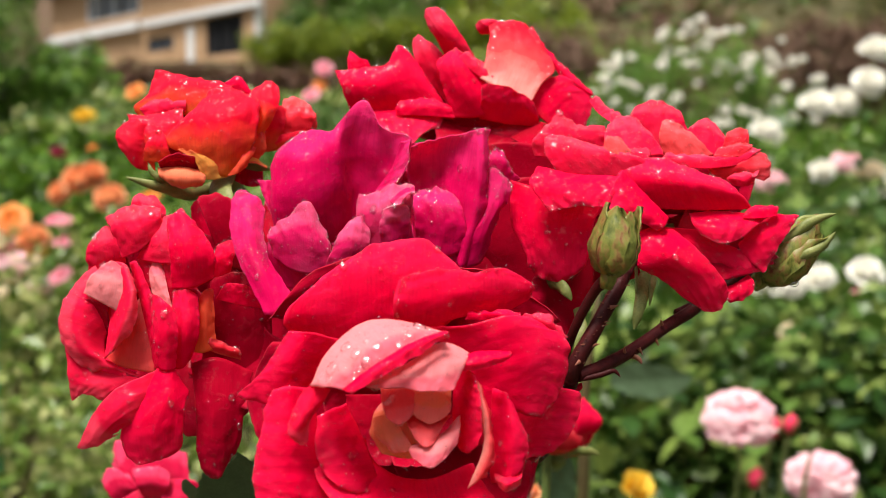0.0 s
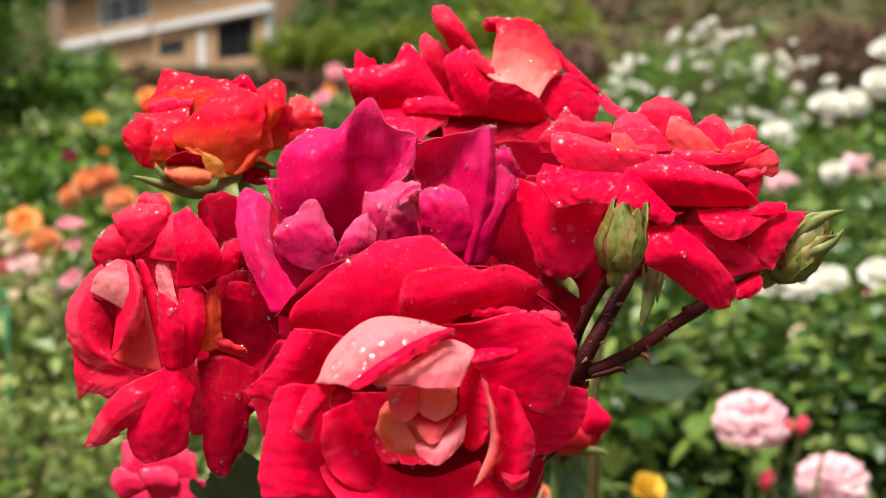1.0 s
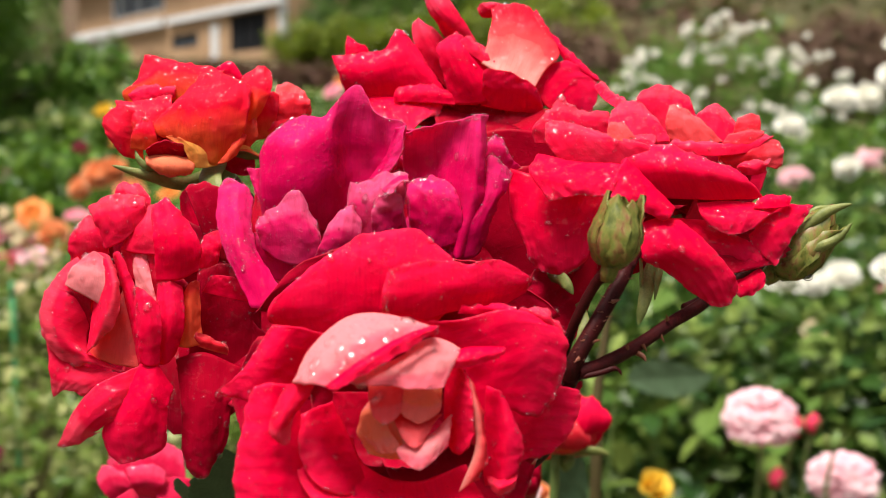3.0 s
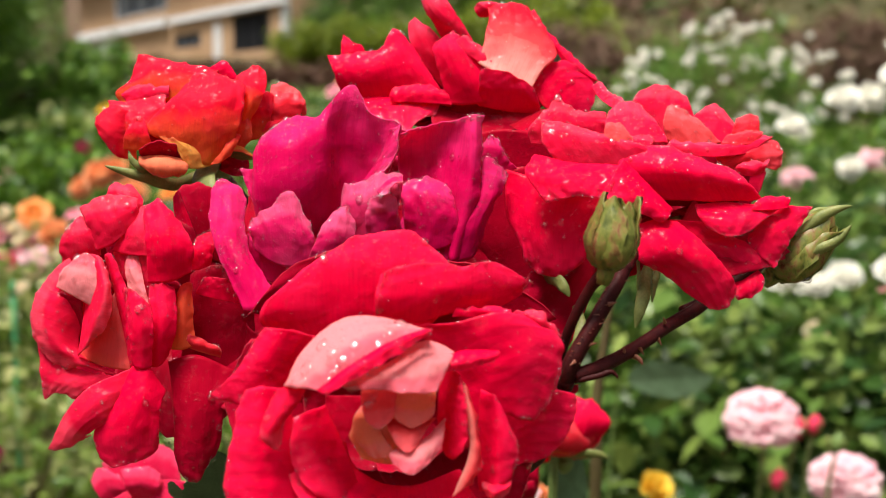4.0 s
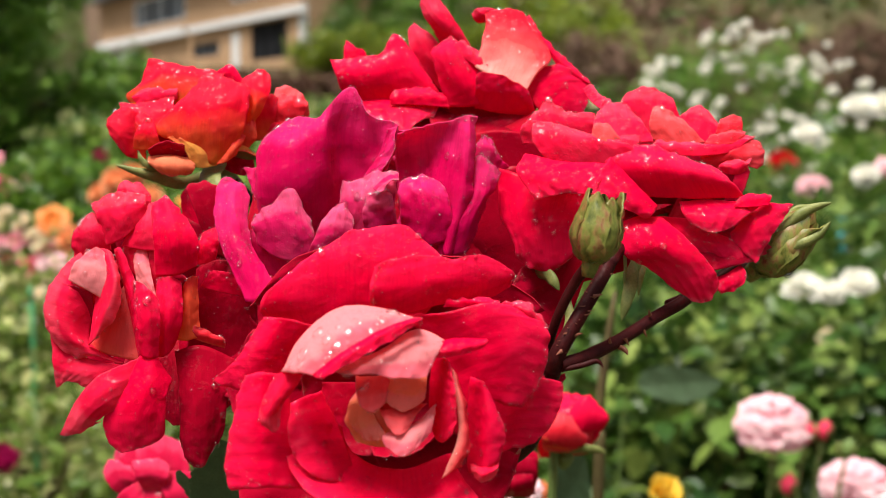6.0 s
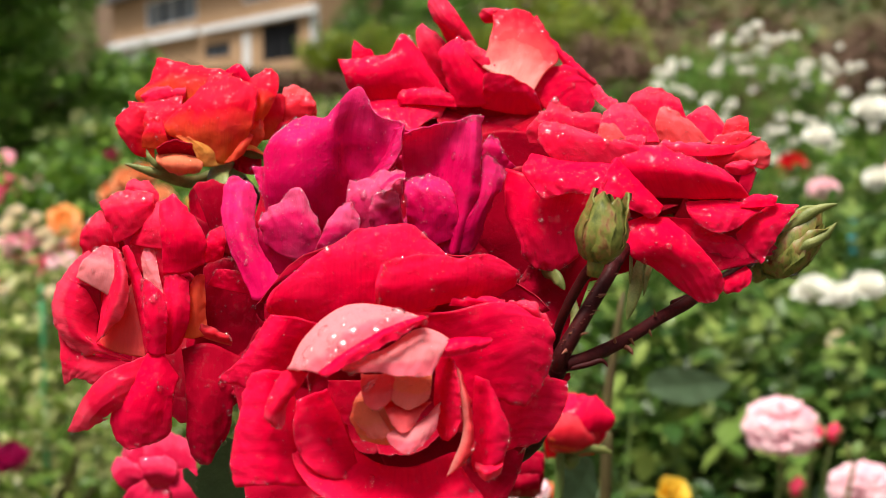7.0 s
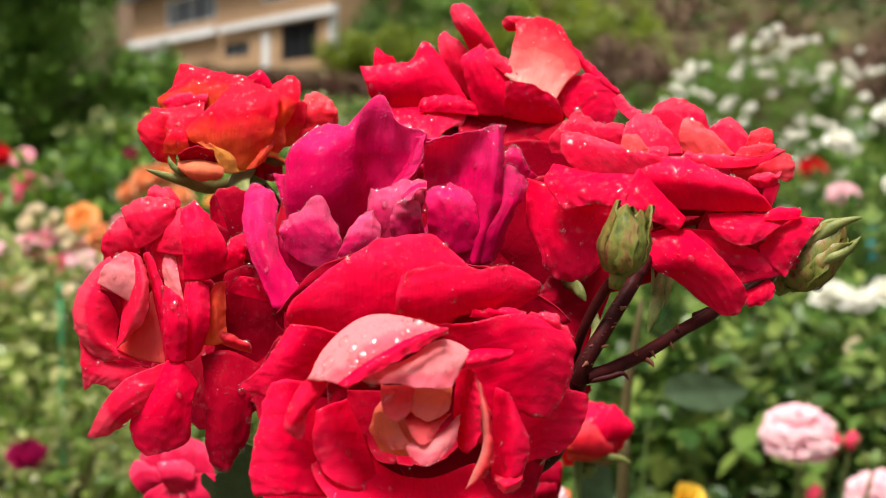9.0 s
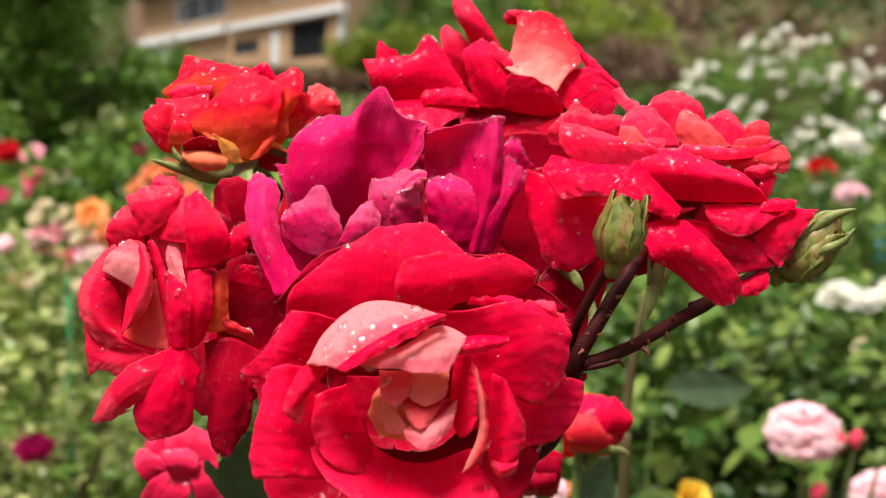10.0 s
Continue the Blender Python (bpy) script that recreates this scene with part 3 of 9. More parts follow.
bloom_kinds = {}
for word, shape, a, b in (
        ("white", FULL, (0.92, 0.90, 0.82), (0.95, 0.94, 0.9)), ("cream", CUPPED, (0.80, 0.68, 0.48), (0.82, 0.76, 0.62)), ("pale pink", POM, (0.92, 0.48, 0.56), (0.93, 0.76, 0.77)),
        ("pink", OPEN, (0.78, 0.22, 0.32), (0.84, 0.42, 0.48)), ("magenta", CUPPED, (0.38, 0.006, 0.09), (0.50, 0.012, 0.15)), ("peach", FULL, (0.84, 0.34, 0.14), (0.86, 0.50, 0.28)),
        ("orange", OPEN, (0.82, 0.22, 0.04), (0.86, 0.40, 0.08)), ("yellow", CUPPED, (0.82, 0.55, 0.05), (0.85, 0.66, 0.12)), ("deep pink", OPEN, (0.66, 0.03, 0.11), (0.74, 0.06, 0.18)), ("red", FULL, (0.62, 0.008, 0.02), (0.72, 0.02, 0.03))):
    petals_mat = flower_material(word.replace(" ", "_") + "_flower", a, b)
    bloom_kinds[word] = [pom_mesh(len(bloom_kinds) * 7 + k, shape, petals_mat) if shape == POM else bloom_mesh(len(bloom_kinds) * 7 + k, shape, 0.6, petals_mat) for k in range(3)]
calyx_bm = bmesh.new()
bmesh.ops.create_cone(calyx_bm, cap_ends=True, segments=8, radius1=0.05, radius2=0.2, depth=0.3, matrix=Matrix.Translation((0, 0, -0.12)))
calyx_mesh = bpy.data.meshes.new("calyx")
calyx_bm.to_mesh(calyx_mesh)
calyx_bm.free()
calyx_mesh.materials.append(pale_stem)
stalk_mesh = mesh_of("stalk", *tube_mesh([(0, 0, -0.2), (0.1, 0.12, -1.4), (0.05, 0.3, -3.2)], [0.07, 0.06, 0.08], 6, 5))
stalk_mesh.materials.append(pale_stem)
bloom_rng = np.random.default_rng(77)


def bloom(at, radius, word, where, face=None):
    """One rose of the beds on its stalk, facing up and a little to the path."""
    label = f"{word} rose bloom {where}"
    ob = thing("rose_bloom", at, label, "rose", "roses in the beds")
    ob.scale = (radius,) * 3
    tip, turn = (bloom_rng.uniform(0.2, 1.0), bloom_rng.uniform(-0.6, 0.6)) if face is None else face
    ob.rotation_euler = Euler((tip, 0, turn))
    part("petals", bloom_kinds[word][int(bloom_rng.integers(3))], None, ob)
    part("calyx", calyx_mesh, None, ob)
    stalk = part("stalk", stalk_mesh, None, ob)
    stalk.rotation_euler = (-tip * 0.8, 0, 0)
    return ob


bloom((0.469, 1.746, 0.845), 0.050, "pale pink", "beside small red buds", face=(0.12, 0.1))
bloom((0.624, 1.814, 0.728), 0.049, "pale pink", "beside small red buds", face=(0.1, -0.2))
bloom((0.258, 1.463, 0.836), 0.027, "yellow", "low in the bed", face=(0.9, 0.4))
bloom((0.050, 0.764, 1.057), 0.013, "pale pink", "low behind the cluster", face=(0.3, 0.2))
bloom((0.065, 0.784, 1.049), 0.010, "peach", "low behind the cluster", face=(0.4, -0.3))
bloom((0.917, 2.914, 0.770), 0.050, "cream", "deep in the bush")
bloom((1.414, 5.031, 1.311), 0.062, "white", "on a tall cane in the bed")
bloom((1.471, 4.539, 1.414), 0.062, "white", "on a tall cane in the bed")
bloom((1.601, 4.591, 1.426), 0.064, "white", "on a tall cane in the bed")
bloom((1.751, 4.663, 1.634), 0.066, "white", "on a tall cane in the bed")
bloom((1.684, 4.549, 1.504), 0.064, "white", "on a tall cane in the bed")
bloom((1.606, 4.814, 1.144), 0.053, "white", "on a tall cane in the bed")
bloom((1.772, 5.018, 1.172), 0.055, "pale pink", "on a tall cane in the bed")
bloom((1.772, 4.711, 1.125), 0.075, "cream", "on a tall cane in the bed")
bloom((1.866, 4.708, 1.092), 0.075, "white", "on a tall cane in the bed")
bloom((0.849, 2.978, 0.900), 0.050, "white", "in the bush")
bloom((0.917, 2.977, 0.893), 0.043, "white", "in the bush")
bloom((0.992, 2.980, 0.915), 0.048, "white", "in the bush")
bloom((1.119, 2.981, 0.931), 0.048, "white", "in the bush")
bloom((1.815, 4.993, 0.929), 0.060, "cream", "in the bush")
bloom((1.075, 2.878, 0.900), 0.026, "pink", "in the bush")
bloom((1.857, 5.174, 0.733), 0.047, "pale pink", "in the bush")
bloom((1.564, 6.022, 1.168), 0.072, "red", "in the bush")
bloom((1.440, 5.007, 1.077), 0.060, "pale pink", "in the bush")
bloom((2.097, 4.816, 1.160), 0.086, "white", "on a tall cane in the bed")
bloom((1.796, 4.159, 0.635), 0.084, "white", "in the bush")
bloom((1.360, 2.953, 0.648), 0.060, "cream", "in the bush")
bloom((-1.590, 5.030, 1.354), 0.062, "yellow", "on a tall cane in the bed")
bloom((-1.640, 6.052, 1.522), 0.051, "orange", "on a tall cane in the bed")
bloom((-1.620, 5.219, 1.234), 0.026, "orange", "on a tall cane in the bed")
bloom((-2.234, 5.069, 1.191), 0.055, "pink", "on a tall cane in the bed")
bloom((-2.193, 5.011, 1.075), 0.062, "deep pink", "on a tall cane in the bed")
bloom((-2.292, 5.098, 1.012), 0.052, "deep pink", "on a tall cane in the bed")
bloom((-2.342, 5.061, 1.181), 0.062, "red", "on a tall cane in the bed")
bloom((-2.363, 5.042, 1.000), 0.042, "deep pink", "on a tall cane in the bed")
bloom((-2.167, 5.264, 1.072), 0.040, "pale pink", "on a tall cane in the bed")
bloom((-1.866, 5.499, 1.194), 0.048, "magenta", "on a tall cane in the bed")
bloom((-1.478, 3.896, 1.010), 0.040, "orange", "on a tall cane in the bed")
bloom((-1.128, 3.502, 1.148), 0.052, "peach", "over the pale bush")
bloom((-1.085, 3.504, 1.171), 0.042, "peach", "over the pale bush")
bloom((-1.198, 3.548, 1.110), 0.039, "peach", "over the pale bush")
bloom((-0.969, 3.297, 1.103), 0.050, "peach", "over the pale bush")
bloom((-1.296, 3.391, 1.045), 0.050, "orange", "over the pale bush")
bloom((-1.195, 3.284, 0.984), 0.049, "peach", "over the pale bush")
bloom((-1.182, 3.280, 0.943), 0.041, "yellow", "over the pale bush")
bloom((-1.322, 3.430, 0.940), 0.047, "pink", "over the pale bush")
bloom((-1.129, 3.389, 1.026), 0.027, "cream", "over the pale bush")
bloom((-0.936, 3.598, 1.099), 0.036, "orange", "over the pale bush")
bloom((-1.499, 3.488, 1.016), 0.043, "cream", "over the pale bush")
bloom((-1.451, 3.483, 0.973), 0.043, "pink", "over the pale bush")
bloom((-1.425, 3.489, 1.025), 0.038, "cream", "over the pale bush")
bloom((-1.477, 3.478, 0.921), 0.043, "pink", "over the pale bush")
bloom((-1.370, 3.435, 0.986), 0.038, "cream", "over the pale bush")
bloom((-1.499, 3.430, 0.943), 0.038, "pale pink", "over the pale bush")
bloom((-1.387, 3.426, 0.901), 0.035, "deep pink", "over the pale bush")
bloom((-1.344, 3.435, 0.987), 0.035, "cream", "over the pale bush")
bloom((-1.274, 3.376, 0.907), 0.032, "pale pink", "over the pale bush")
bloom((-1.503, 3.369, 0.838), 0.039, "deep pink", "over the pale bush")
bloom((-1.260, 3.272, 0.869), 0.031, "cream", "over the pale bush")
bloom((-1.178, 3.271, 0.853), 0.031, "pale pink", "over the pale bush")
bloom((-0.898, 2.077, 0.672), 0.046, "magenta", "low in the bush", face=(0.4, 0.2))
for k in range(26):
    u = bloom_rng.uniform(-0.55, 0.55)
    bloom((-1.32 + u, 2.95 + bloom_rng.uniform(-0.15, 0.3), 0.98 + bloom_rng.uniform(-0.1, 0.14) - 0.1 * u * u), bloom_rng.uniform(0.018, 0.032), ("cream", "pale pink", "pink", "cream")[k % 4], "over the pale bush")
bloom((-0.96, 9.10, 1.82), 0.072, "pink", "on a tall cane in the bed")
bloom((-1.00, 9.09, 1.68), 0.058, "orange", "on a tall cane in the bed")
bloom((-1.04, 8.88, 1.60), 0.070, "pink", "on a tall cane in the bed")
for k in range(140):
    a, r = bloom_rng.uniform(0, 6.283), bloom_rng.uniform(0.05, 1.0) ** 0.6
    bloom((3.05 + 1.4 * r * math.cos(a), 13.42 + 0.2 * bloom_rng.uniform(-1, 1), ground_z(3.05, 14.2) + 1.42 + 0.95 * r * math.sin(a)), bloom_rng.uniform(0.036, 0.064), "white", "on the tall bush")
for k in range(14):
    bloom((1.3 + bloom_rng.uniform(-0.9, 0.9), 14.9 + bloom_rng.uniform(-0.2, 0.2), ground_z(1.3, 15.5) + bloom_rng.uniform(0.8, 1.6)), bloom_rng.uniform(0.07, 0.1), "cream", "on the far bush")


# stakes in the beds
def stake(at, height, radius, mat, label):
    s = thing("garden_stake", (at[0], at[1], 0), label, "stake", "stakes in the beds")
    v, f = tube_mesh([(0, 0, -0.05), (0.004, 0, height * 0.5), (0, 0.004, height)], [radius, radius, radius * 0.95], 10, 4)
    part("rod", mesh_of("rod", v, f), mat, s)
    v, f = tube_mesh([(0, 0, height - 0.005), (0, 0.004, height + 0.02)], [radius * 1.15, radius * 0.7], 10, 2)
    part("cap", mesh_of("cap", v, f), mat, s)


teal = plain_material("teal_plastic", (0.02, 0.22, 0.26), (0.03, 0.28, 0.32), 8, 0.4, 0.1)
grass_green = plain_material("green_plastic", (0.05, 0.26, 0.10), (0.07, 0.32, 0.14), 8, 0.4, 0.1)
stake((1.348, 4.274, 0.789), 1.0, 0.014, teal, "teal plastic coated garden stake")
stake((0.600, 3.755, 0.639), 0.80, 0.012, teal, "teal plastic coated garden stake")
stake((-0.982, 2.446, 0.652), 0.95, 0.006, grass_green, "thin green garden stake")

hill_cover("low_cover", "low dull green ground cover on the bank", (-26, 16), (22, 47), 2600, 0.32, 0.28, light_leaf, 31, -0.35)
hill_cover("bank_weeds", "dark low weeds on the bank", (-26, 16), (20, 47), 1800, 0.3, 0.3, tree_leaf, 37, -0.1)
# ---- the rose cluster ----
def lagrange(t):
    """Weights of a smooth curve through three rows at 0, a half and 1."""
    return (2 * (t - 0.5) * (t - 1), -4 * t * (t - 1), 2 * t * (t - 0.5))


drop_spots = {}


def petal(rose, mat, base, left, middle, right, tip_left, tip, tip_right, curl=-0.1, ruffle=0.05, corner=0.03, root=0.85):
    """A petal as a curved sheet from its base over its widest part to its tip: the lip rolls by curl
    (minus: away from the front), the edge is ruffled, the corners are rounded off, and the sheet is 0.4 mm thick."""
    heart = Vector(rose.location)
    pts = [Vector(p) - heart for p in (base, left, middle, right, tip_left, tip, tip_right)]
    b, l, m, r, tl, t, tr = pts
    across = (r - l) * 0.5
    grid = ((b - across * root, b, b + across * root), (l, m, r), (tl, t, tr))
    size = min(max((t - b).length, (r - l).length), 1.3 * (r - l).length)
    seed = len(bpy.data.objects) * 1.37
    nu, nv = 26, 28
    flat = np.zeros((nv + 1, nu + 1, 3))
    st = np.zeros((nv + 1, nu + 1, 2))
    for j in range(nv + 1):
        for i in range(nu + 1):
            wv = 2 * i / nu - 1
            top = 1 - corner * abs(wv) ** 7 - corner * 0.3 * abs(wv) ** 2 + (0.02 + ruffle * 0.6) * noise.noise(Vector((wv * 2.3, seed, 1))) + (0.016 + ruffle * 0.3) * noise.noise(Vector((wv * 6, seed, 4))) + (0.010 + ruffle * 0.1) * noise.noise(Vector((wv * 15, seed, 8)))
            s = top * (1 - (1 - j / nv) ** 1.35)
            q = wv * (1 + ruffle * 0.7 * noise.noise(Vector((s * 4, seed + 9, math.copysign(2, wv)))))
            ws, wq = lagrange(s), lagrange((q + 1) / 2)
            wq = tuple(0.5 * a + 0.5 * b_ for a, b_ in zip(wq, (max(0, -q), 1 - abs(q), max(0, q))))
            if 0 < s < 1:
                ws = tuple(0.75 * a + 0.25 * b_ for a, b_ in zip(ws, (max(0, 1 - 2 * s), 1 - abs(2 * s - 1), max(0, 2 * s - 1))))
            flat[j, i] = sum((grid[a][c] * (ws[a] * wq[c]) for a in range(3) for c in range(3)), Vector())
            st[j, i] = (i / nu, 1 - (1 - j / nv) ** 1.35)
    return petal_sheet(rose, mat, flat, st, curl, ruffle, size, (r - l).length, seed)


def petal_body(rose, mat, front, nrm, st):
    """Gives a petal's face its back and its rim, and notes where rain may lie on it."""
    nv, nu = front.shape[0] - 1, front.shape[1] - 1
    back = front - nrm * 0.0004
    n = (nv + 1) * (nu + 1)
    verts = np.concatenate([front.reshape(-1, 3), back.reshape(-1, 3)])
    uvs = np.concatenate([np.ascontiguousarray(st).reshape(-1, 2)] * 2)
    at = lambda j, i: j * (nu + 1) + i
    faces = [(at(j, i), at(j, i + 1), at(j + 1, i + 1), at(j + 1, i)) for j in range(nv) for i in range(nu)]
    faces += [tuple(n + k for k in reversed(f)) for f in faces]
    rim = [at(0, i) for i in range(nu)] + [at(j, nu) for j in range(nv)] + [at(nv, i) for i in range(nu, 0, -1)] + [at(j, 0) for j in range(nv, 0, -1)]
    faces += [(b_, a_, n + a_, n + b_) for a_, b_ in zip(rim, rim[1:] + rim[:1])]
    ob = part("petal", mesh_of("petal", verts, faces, True, uvs), mat, rose)
    ob.shadow_terminator_geometry_offset = 0.4
    spots = drop_spots.setdefault(rose.name, [])
    cell = np.linalg.norm(np.cross(np.gradient(front, axis=0), np.gradient(front, axis=1)), axis=-1) * 1e7
    for j in range(8, nv + 1):
        for i in range(1, nu):
            spots.append((front[j, i], nrm[j, i], j / nv, abs(2 * i / nu - 1), cell[j, i]))
    return ob


def petal_sheet(rose, mat, flat, st, curl, ruffle, size, width, seed, bulge=0.0):
    """Makes a petal of a smooth grid: swells it, gives it folds, creases, a rolled lip and its thickness."""
    nv, nu = flat.shape[0] - 1, flat.shape[1] - 1
    du, dv = np.gradient(flat, axis=1), np.gradient(flat, axis=0)
    nrm = np.cross(du, dv)
    nrm /= np.linalg.norm(nrm, axis=-1, keepdims=True) + 1e-12
    if nrm[nv // 2:, :, 1].mean() > 0:
        nrm = -nrm
    jj, ii = np.mgrid[0:nv + 1, 0:nu + 1]
    s, wv = st[..., 1], np.abs(2 * ii / nu - 1)
    lip = 0.45 * np.clip((s - 0.87) / 0.13, 0, 1) ** 1.8 + 0.22 * np.clip((wv - 0.84) / 0.16, 0, 1) ** 1.8 * s
    wave = np.array([[noise.noise(Vector((i / nu * 3.1, j / nv * 2.6, seed))) + 0.45 * noise.noise(Vector((i / nu * 8, j / nv * 5, seed + 3))) for i in range(nu + 1)] for j in range(nv + 1)])
    crease = np.array([[1 - 2.2 * abs(noise.noise(Vector((i / nu * 4.2 + 0.8 * j / nv, j / nv * 1.3, seed + 12)))) for i in range(nu + 1)] for j in range(nv + 1)])
    edge = np.array([[noise.noise(Vector((i / nu * 9, j / nv * 6, seed + 7))) for i in range(nu + 1)] for j in range(nv + 1)])
    rise = curl * 0.42 * size * lip * (0.75 + 0.9 * edge) * 0.6 + size * (0.022 + 0.16 * ruffle) * wave * (0.15 + s) + size * (0.012 + 0.06 * ruffle) * crease * (0.3 + s) + ruffle * size * 0.35 * edge * np.clip(s - 0.55, 0, 1)
    turn = np.random.default_rng(int(seed * 100))
    for k in range(3):
        slant, reach = turn.uniform(-1.1, 1.1), turn.uniform(0.62, 0.9)
        over = np.clip((s - 0.5) * math.cos(slant) * 2 + (2 * ii / nu - 1) * math.sin(slant) - reach * (0.8 + 0.25 * abs(math.sin(slant))), 0, 1)
        rise = rise + width * over * (0.3 * curl + turn.uniform(-0.16, 0.14) * (0.5 + 4 * ruffle)) * 0.6
    for k in range(2):
        soft = np.pad(rise, 1, mode="edge")
        rise = (soft[:-2, 1:-1] + soft[2:, 1:-1] + soft[1:-1, :-2] + soft[1:-1, 2:] + 2 * rise) / 6
    rise = rise + bulge * 4 * (ii / nu) * (1 - ii / nu) * np.sin(np.pi * np.clip(s, 0, 1) ** 0.8)
    pull = (abs(curl) * 0.1) * lip[..., None]
    front = flat + nrm * rise[..., None]
    front = front + (flat[nv // 2:nv // 2 + 1] - flat) * pull * 0.5
    return petal_body(rose, mat, front, nrm, st)


def along_line(points, count, round_off=0.6):
    """A line through the points, partly smoothed, cut into equal steps."""
    p = np.array(points, float)
    at = np.concatenate([[0], np.cumsum(np.linalg.norm(np.diff(p, axis=0), axis=1))])
    t = np.linspace(0, at[-1], count)
    straight = np.stack([np.interp(t, at, p[:, k]) for k in range(3)], -1)
    slope = np.gradient(p, at, axis=0)
    seg = np.clip(np.searchsorted(at, t, side="right") - 1, 0, len(p) - 2)
    h = (at[seg + 1] - at[seg])[:, None]
    u = ((t - at[seg]) / h[:, 0])[:, None]
    smooth = (2 * u ** 3 - 3 * u ** 2 + 1) * p[seg] + (u ** 3 - 2 * u ** 2 + u) * h * slope[seg] + (3 * u ** 2 - 2 * u ** 3) * p[seg + 1] + (u ** 3 - u ** 2) * h * slope[seg + 1]
    return straight * (1 - round_off) + smooth * round_off


def broad_petal(rose, mat, left, top, right, bulge=0.0, curl=-0.3, ruffle=0.06):
    """A petal spanned between its two sides and its tip edge."""
    heart = np.array(rose.location)
    nu, nv = 30, 28
    a, b = along_line([*left, top[0]], nv + 1) - heart, along_line([*right, top[-1]], nv + 1) - heart
    tip = along_line(top, nu + 1) - heart
    low = np.linspace(a[0], b[0], nu + 1)
    seed = len(bpy.data.objects) * 1.37
    size, width = np.linalg.norm(tip[nu // 2] - low[nu // 2]), np.linalg.norm(b[nv // 2] - a[nv // 2])
    wide = np.linalg.norm(np.diff(tip, axis=0), axis=1).sum()
    flat, st = np.zeros((nv + 1, nu + 1, 3)), np.zeros((nv + 1, nu + 1, 2))
    for j in range(nv + 1):
        v = j / nv
        for i in range(nu + 1):
            u = i / nu
            flat[j, i] = (1 - u) * a[j] + u * b[j] + (1 - v) * low[i] + v * tip[i] - (1 - u) * (1 - v) * a[0] - u * (1 - v) * b[0] - (1 - u) * v * a[-1] - u * v * b[-1]
            nick = 0.065 * min(size, width) * (noise.noise(Vector((u * 5, seed, 2))) + 0.5 * noise.noise(Vector((u * (3 + wide / 0.0025), seed, 6)))) * v ** 8
            side = 0.03 * width * noise.noise(Vector((v * 8, seed, 5 + (u > 0.5)))) * abs(2 * u - 1) ** 6
            flat[j, i] += (tip[i] - low[i]) / (size + 1e-9) * nick + (b[j] - a[j]) / (width + 1e-9) * side
            st[j, i] = (u, v)
    return petal_sheet(rose, mat, flat, st, curl, ruffle, min(size, 1.3 * width), width, seed, bulge)


def smooth_weights(knots, t):
    """Weights of a smooth line through knots for the places t."""
    n = len(knots)
    w = np.zeros((len(t), n))
    eye_ = np.eye(n)
    for k in range(n):
        slope = np.gradient(eye_[k], knots) if n > 2 else np.full(n, (eye_[k][1] - eye_[k][0]) / (knots[1] - knots[0]))
        seg = np.clip(np.searchsorted(knots, t, side="right") - 1, 0, n - 2)
        h = knots[seg + 1] - knots[seg]
        u = (t - knots[seg]) / h
        w[:, k] = (2 * u ** 3 - 3 * u ** 2 + 1) * eye_[k][seg] + (u ** 3 - 2 * u ** 2 + u) * h * slope[seg] + (3 * u ** 2 - 2 * u ** 3) * eye_[k][seg + 1] + (u ** 3 - u ** 2) * h * slope[seg + 1]
    return w


def spaced(p, axis):
    """Knots by the mean length of the steps along one axis of a control net."""
    d = np.linalg.norm(np.diff(p, axis=axis), axis=-1).mean(axis=1 - axis)
    k = np.concatenate([[0], np.cumsum(d)])
    return k / k[-1]


